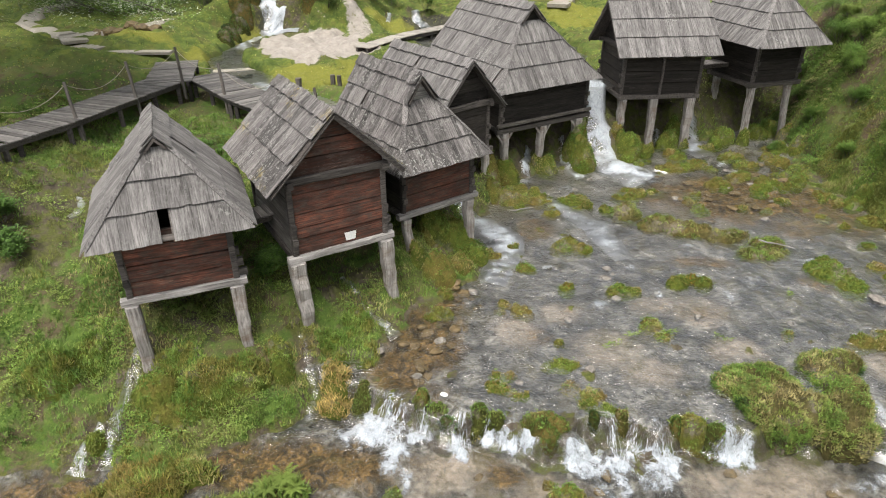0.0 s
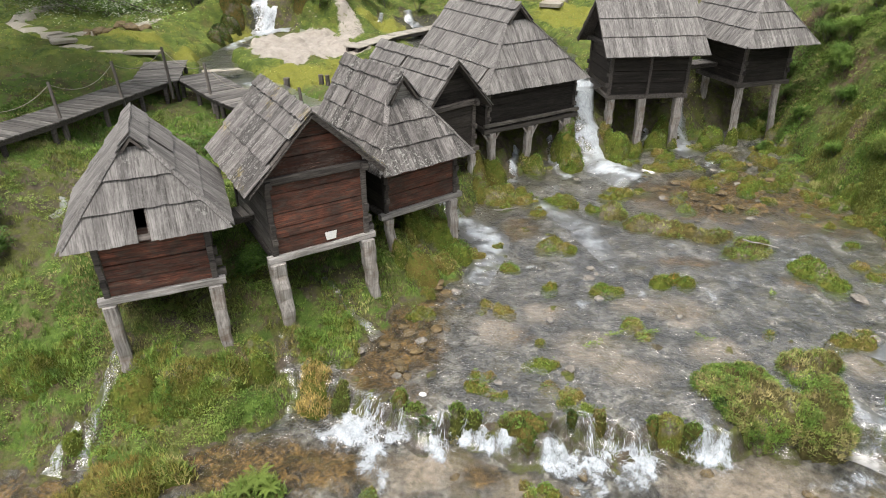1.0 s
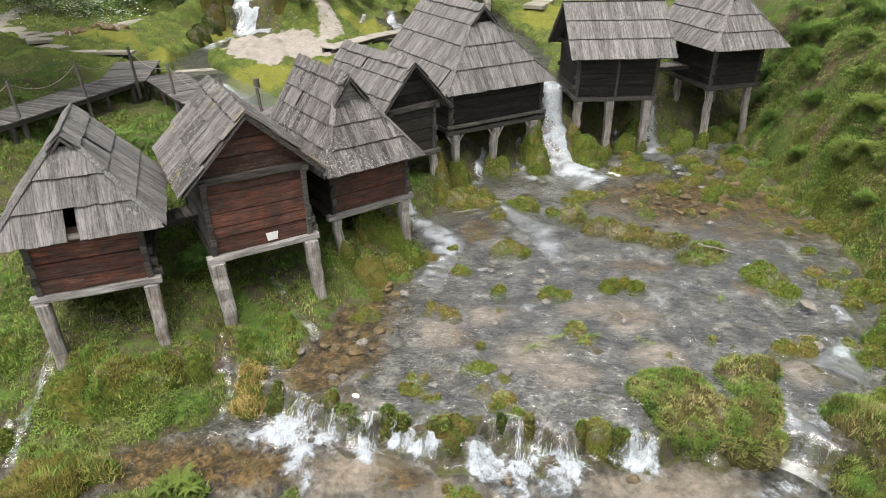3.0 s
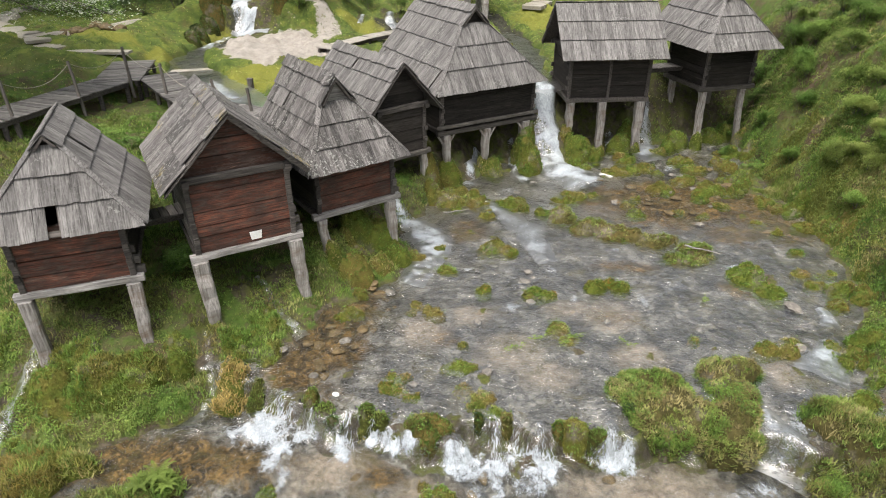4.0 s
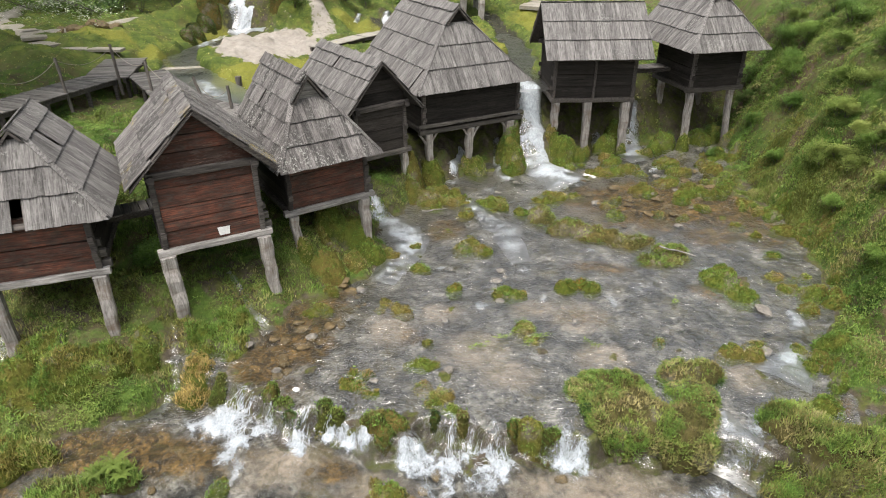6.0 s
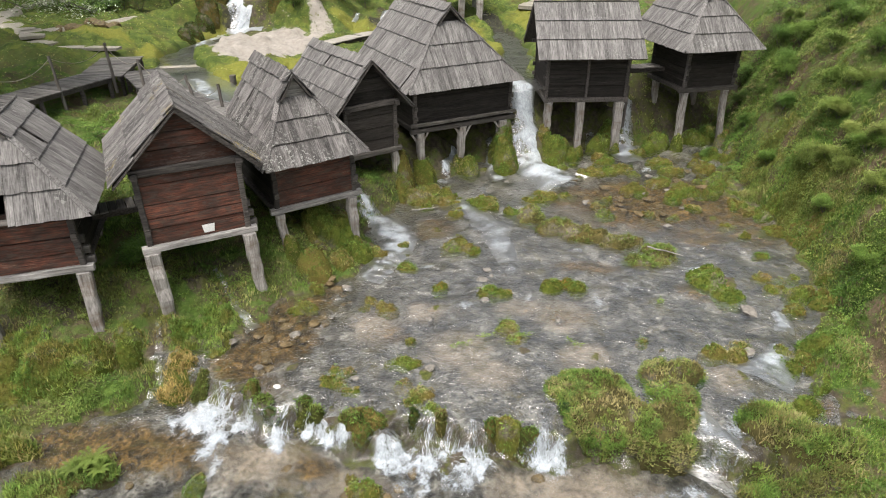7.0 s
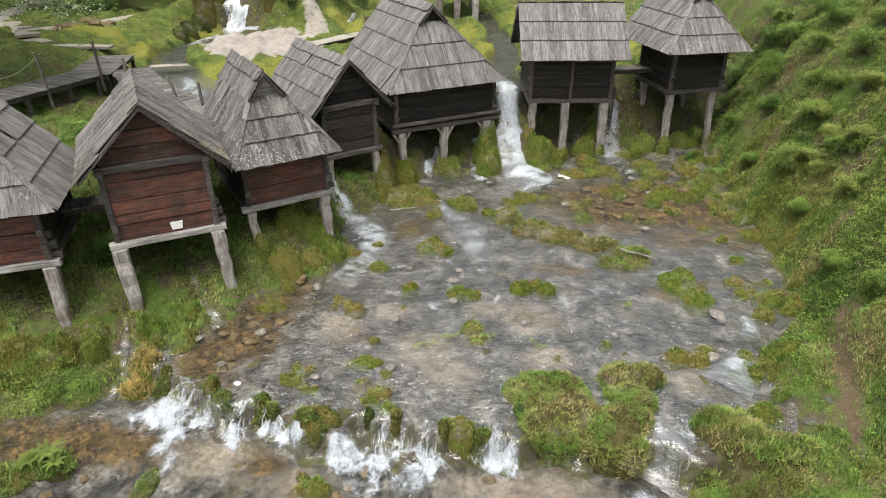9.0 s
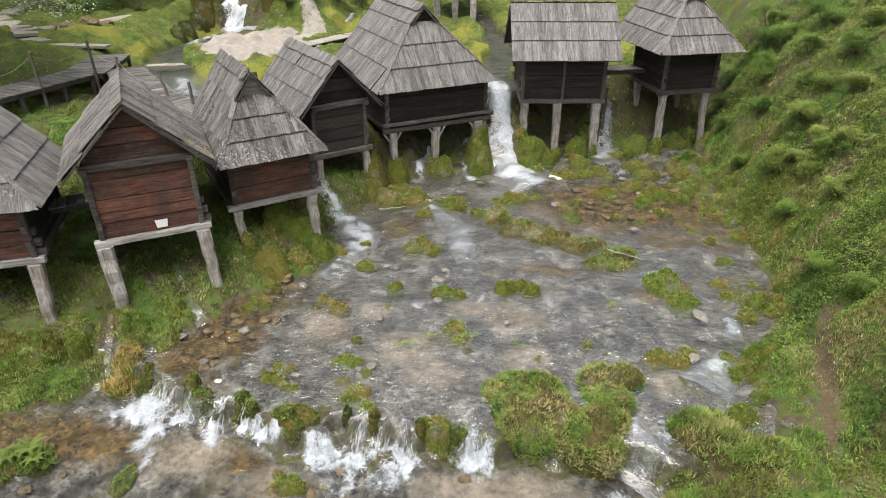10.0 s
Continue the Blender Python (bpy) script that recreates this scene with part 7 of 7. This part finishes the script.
def water_weed(x, y, turn, long, seed):
    """A sprig of cress that trails in the shallow water: a row of small leaves along a stem."""
    rng = np.random.default_rng(seed)
    k = np.linspace(0, 1, 9)
    px, py = x + (k - 0.5) * long * math.cos(turn), y + (k - 0.5) * long * math.sin(turn) + 0.03 * np.sin(k * 7)
    p = np.c_[px, py, water_level(px, py) + 0.03]
    me = plant_mesh("water_weed", [leaf_arrays(p, tints(rng.uniform(0.45, 0.7, len(p))), 5, (0.04, 0.08), (0.010, 0.018), 0.045, rng)])
    return tagged(new("water_weed", me), "pale green cress sprig trailing in the shallow stream", "water plant", "cress in the stream")


for k, (x, y, turn, long) in enumerate(((3.95, 11.6, 0.5, 0.5), (4.5, 11.95, 0.3, 0.3), (6.55, 11.72, -0.6, 0.35), (5.15, 11.8, 0.9, 0.4), (5.4, 12.0, 0.2, 0.35), (8.85, 13.35, 1.2, 0.25), (10.6, 13.55, 0.4, 0.35))):
    water_weed(x, y, turn, long, 560 + k)


# ---- path, far things ----
def slab_row(line, wide, label, seed, thick=0.1, name="path_slab", lift=0.05, length=0.8):
    rnd = random.Random(seed)
    for (ax, ay), (bx, by) in zip(line, line[1:]):
        a, b = Vector((ax, ay, 0)), Vector((bx, by, 0))
        n = max(1, int((b - a).length / length))
        for i in range(n):
            c = a.lerp(b, (i + 0.5) / n)
            ln, w = (b - a).length / n * 0.495, wide / 2 * rnd.uniform(0.9, 1.1)
            outline = [(-ln, -w * rnd.uniform(0.85, 1)), (0, -w), (ln, -w * rnd.uniform(0.85, 1)), (ln, w * rnd.uniform(0.85, 1)), (0, w), (-ln, w * rnd.uniform(0.85, 1))]
            ob = new(name, mesh_of(name, *prism(outline, lambda x, y: -thick, lambda x, y: 0.0), SLAB))
            z = max(ground_at(c.x + dx, c.y + dy) for dx in (-0.25, 0, 0.25) for dy in (-0.25, 0, 0.25))
            ob.matrix_world = pose(c.x, c.y, z + lift, 0, 0, math.degrees(math.atan2(by - ay, bx - ax)))
            tagged(ob, label, "slab", "path slabs")


def path_strip(name, label, line, wide):
    """A trodden path laid on the ground."""
    pts = []
    for (ax, ay), (bx, by) in zip(line, line[1:]):
        n = max(2, int(math.hypot(bx - ax, by - ay) / 0.2))
        pts += [(ax + (bx - ax) * k / n, ay + (by - ay) * k / n) for k in range(n)]
    pts.append(line[-1])
    pts, v = np.array(pts), []
    way = np.gradient(pts, axis=0)
    side = np.c_[-way[:, 1], way[:, 0]] / np.hypot(way[:, 0], way[:, 1])[:, None]
    for k in range(7):
        s = (k / 6 - 0.5) * wide * (1 + 0.15 * value_noise(pts[:, 0] * 1.5, pts[:, 1] * 1.5, 5))
        q = pts + side * s[:, None]
        z = ground(pts[:, 0], pts[:, 1])
        z = np.convolve(np.pad(z, 7, "edge"), np.ones(15) / 15, "valid")
        v.append(np.c_[q, z + (0.10 if 0 < k < 6 else -0.12)])
    v = np.stack(v, 1)
    ids = np.arange(v.shape[0] * 7).reshape(-1, 7)
    q = np.stack([ids[:-1, :-1], ids[:-1, 1:], ids[1:, 1:], ids[1:, :-1]], -1).reshape(-1, 4)
    return tagged(new(name, quick_mesh(name, v.reshape(-1, 3), q, SLAB, True)), label, "path", kind="structure")


path_strip("path", "pale trodden footpath through the meadow", PATHS[0][2:], 1.1)
path_strip("path", "narrow pale footpath climbing the meadow", PATHS[1], 0.45)
slab_row([(-16.2, 28.0), (-15.0, 26.4), (-13.8, 25.8)], 0.9, "worn pale stone slab of the garden path", 5, 0.12, "path_slab", 0.0, 0.75)
slab_row([(-13.8, 25.75), (-10.9, 25.75)], 0.5, "long pale stone kerb slab", 6, 0.1, "kerb_slab", -0.02, 1.5)
slab_row([(-9.4, 25.75), (-7.5, 26.35)], 0.5, "flat pale slab bridging the upper stream", 7, 0.16, "bridge_slab", 0.36, 2.2)
slab_row([(6.6, 38.6), (7.6, 41.0)], 1.3, "pale stone step of a far stair", 9, 0.2, "stone_step", 0.08, 0.6)
for k, x in enumerate((-15.2, -14.7, -14.2, -13.7, -13.2, -12.7)):
    stone(x, 28.6 + 0.15 * (k % 2), 0.26, 80 + k, "dark rough stone of a low dry wall", BROWN_STONE, 0.8)

for k, (p, q) in enumerate((((8.95, 15.6, 1.15), (9.9, 15.35, 1.0)), ((2.1, 17.9, 0.95), (2.9, 18.1, 1.0)), ((10.4, 12.0, 0.95), (10.9, 12.2, 0.95)))):
    tagged(new("fallen_branch", bar(p, q, 0.04, 0.04, GREY_BEAM, "fallen_branch", 5, 0.03, 0.5, seed=k)), "bare grey fallen branch lying by the water", "branch")

twig_rng = random.Random(61)
for k in range(14):
    x, y = 12.35 + twig_rng.gauss(0, 0.18), 20.4 + twig_rng.gauss(0, 0.35)
    a, g = twig_rng.uniform(0, 6.28), ground_at(x, y)
    tagged(new("dry_twig", bar((x, y, g + 0.02), (x + 0.45 * math.cos(a), y + 0.45 * math.sin(a), g + twig_rng.uniform(0.1, 0.4)), 0.022, 0.022, DARK_BEAM, "dry_twig", 4, 0.02, 0.5, seed=k)), "bare dark twig in a heap of dry brush", "twig", "dry brush by the water")

hut_far = mill_hut("far dark mill hut on heavy stilts", (1.7, 36.6), 8, (0.1, 2.4, 0.1, 2.6), 5.5, 7.0, (-0.3, 2.8), (-0.3, 3.0), 8.6, 1.25,
                   posts=((0.2, 0.1, 0.2, 0.1, 0.3), (1.2, 0.1, 1.2, 0.1, 0.3), (2.2, 0.1, 2.2, 0.1, 0.3), (0.2, 2.4, 0.2, 2.4, 0.3), (2.2, 2.4, 2.2, 2.4, 0.3)), planks=DARK_PLANK, lintel=False, seed=88)


def tree(x, y, top, reaches, seed, label, pale, big=1.0):
    """A trunk, limbs to the points given, and clouds of small leaves round the limbs' ends."""
    rng = np.random.default_rng(seed)
    ob = tagged(empty("tree", pose(x, y, ground_at(x, y))), label, "tree")
    inv = ob.matrix_world.inverted()
    g = ground_at(x, y)
    part("trunk", bar((0, 0, -0.3), (0.2, 0.1, top - g), 0.42, 0.42, RAIL_WOOD, "trunk", 9, 0.05, 0.4, seed=seed), ob)
    for rx, ry, rz in reaches:
        start, end = Vector((0.1, 0.05, (top - g) * rng.uniform(0.45, 0.8))), inv @ Vector((rx, ry, rz))
        mid = start.lerp(end, 0.55) + Vector((0, 0, 0.5))
        part("limb", bar(start, mid, 0.14, 0.14, RAIL_WOOD, "limb", 5, 0.04, 0.6, seed=seed + rx), ob)
        part("limb", bar(mid, end, 0.08, 0.08, RAIL_WOOD, "limb", 5, 0.03, 0.3, seed=seed + ry), ob)
        pieces = []
        for k in np.linspace(0.15, 1.1, 9):
            c = np.array(mid.lerp(end, k))
            n = 34
            p = c + rng.normal(0, 0.38 * big, (n, 3)) * (1, 1, 0.6)
            col = tints(rng.uniform(0.35, 0.6, n))
            white = rng.random(n) < pale
            col[white] = (0.5, 0.52, 0.42)
            pieces.append(leaf_arrays(p, col, 6, (0.05 * big, 0.10 * big), (0.02 * big, 0.035 * big), 0.2 * big, rng))
        part("crown", plant_mesh("crown", pieces), ob, "small leaves with pale blossom")
    return ob


tree(-16.8, 20.5, 9.5, [(-8.4, 20.4, 6.5), (-9.4, 21.0, 6.6), (-10.4, 20.2, 6.6), (-11.6, 20.6, 6.8), (-9.2, 19.8, 6.9), (-13.0, 21.0, 6.8)], 501, "blossoming tree with pale leaves overhanging the meadow", 0.35)
# The next two trees stay out of view, added to cast shade on the meadow.
tree(-17.5, 19.0, 12.0, [(-12.5, 17.0, 10.3), (-14.0, 19.5, 9.8), (-13.0, 23.0, 10.0), (-15.5, 25.5, 10.2), (-19.0, 22.0, 10.5), (-11.5, 20.5, 11.0), (-15.0, 15.5, 10.5), (-17.0, 28.0, 10.5)], 502, "unseen leafy tree added to shade the meadow", 0.0, 2.2)
tree(-28.0, 34.0, 12.0, [(-19.0, 33.0, 10.5), (-16.0, 35.5, 11.0), (-20.5, 29.5, 10.5), (-13.0, 37.0, 11.5), (-22.0, 37.0, 11.0), (-17.0, 31.5, 11.5), (-11.5, 34.5, 12.0)], 503, "unseen leafy tree added to shade the meadow path", 0.0, 2.4)
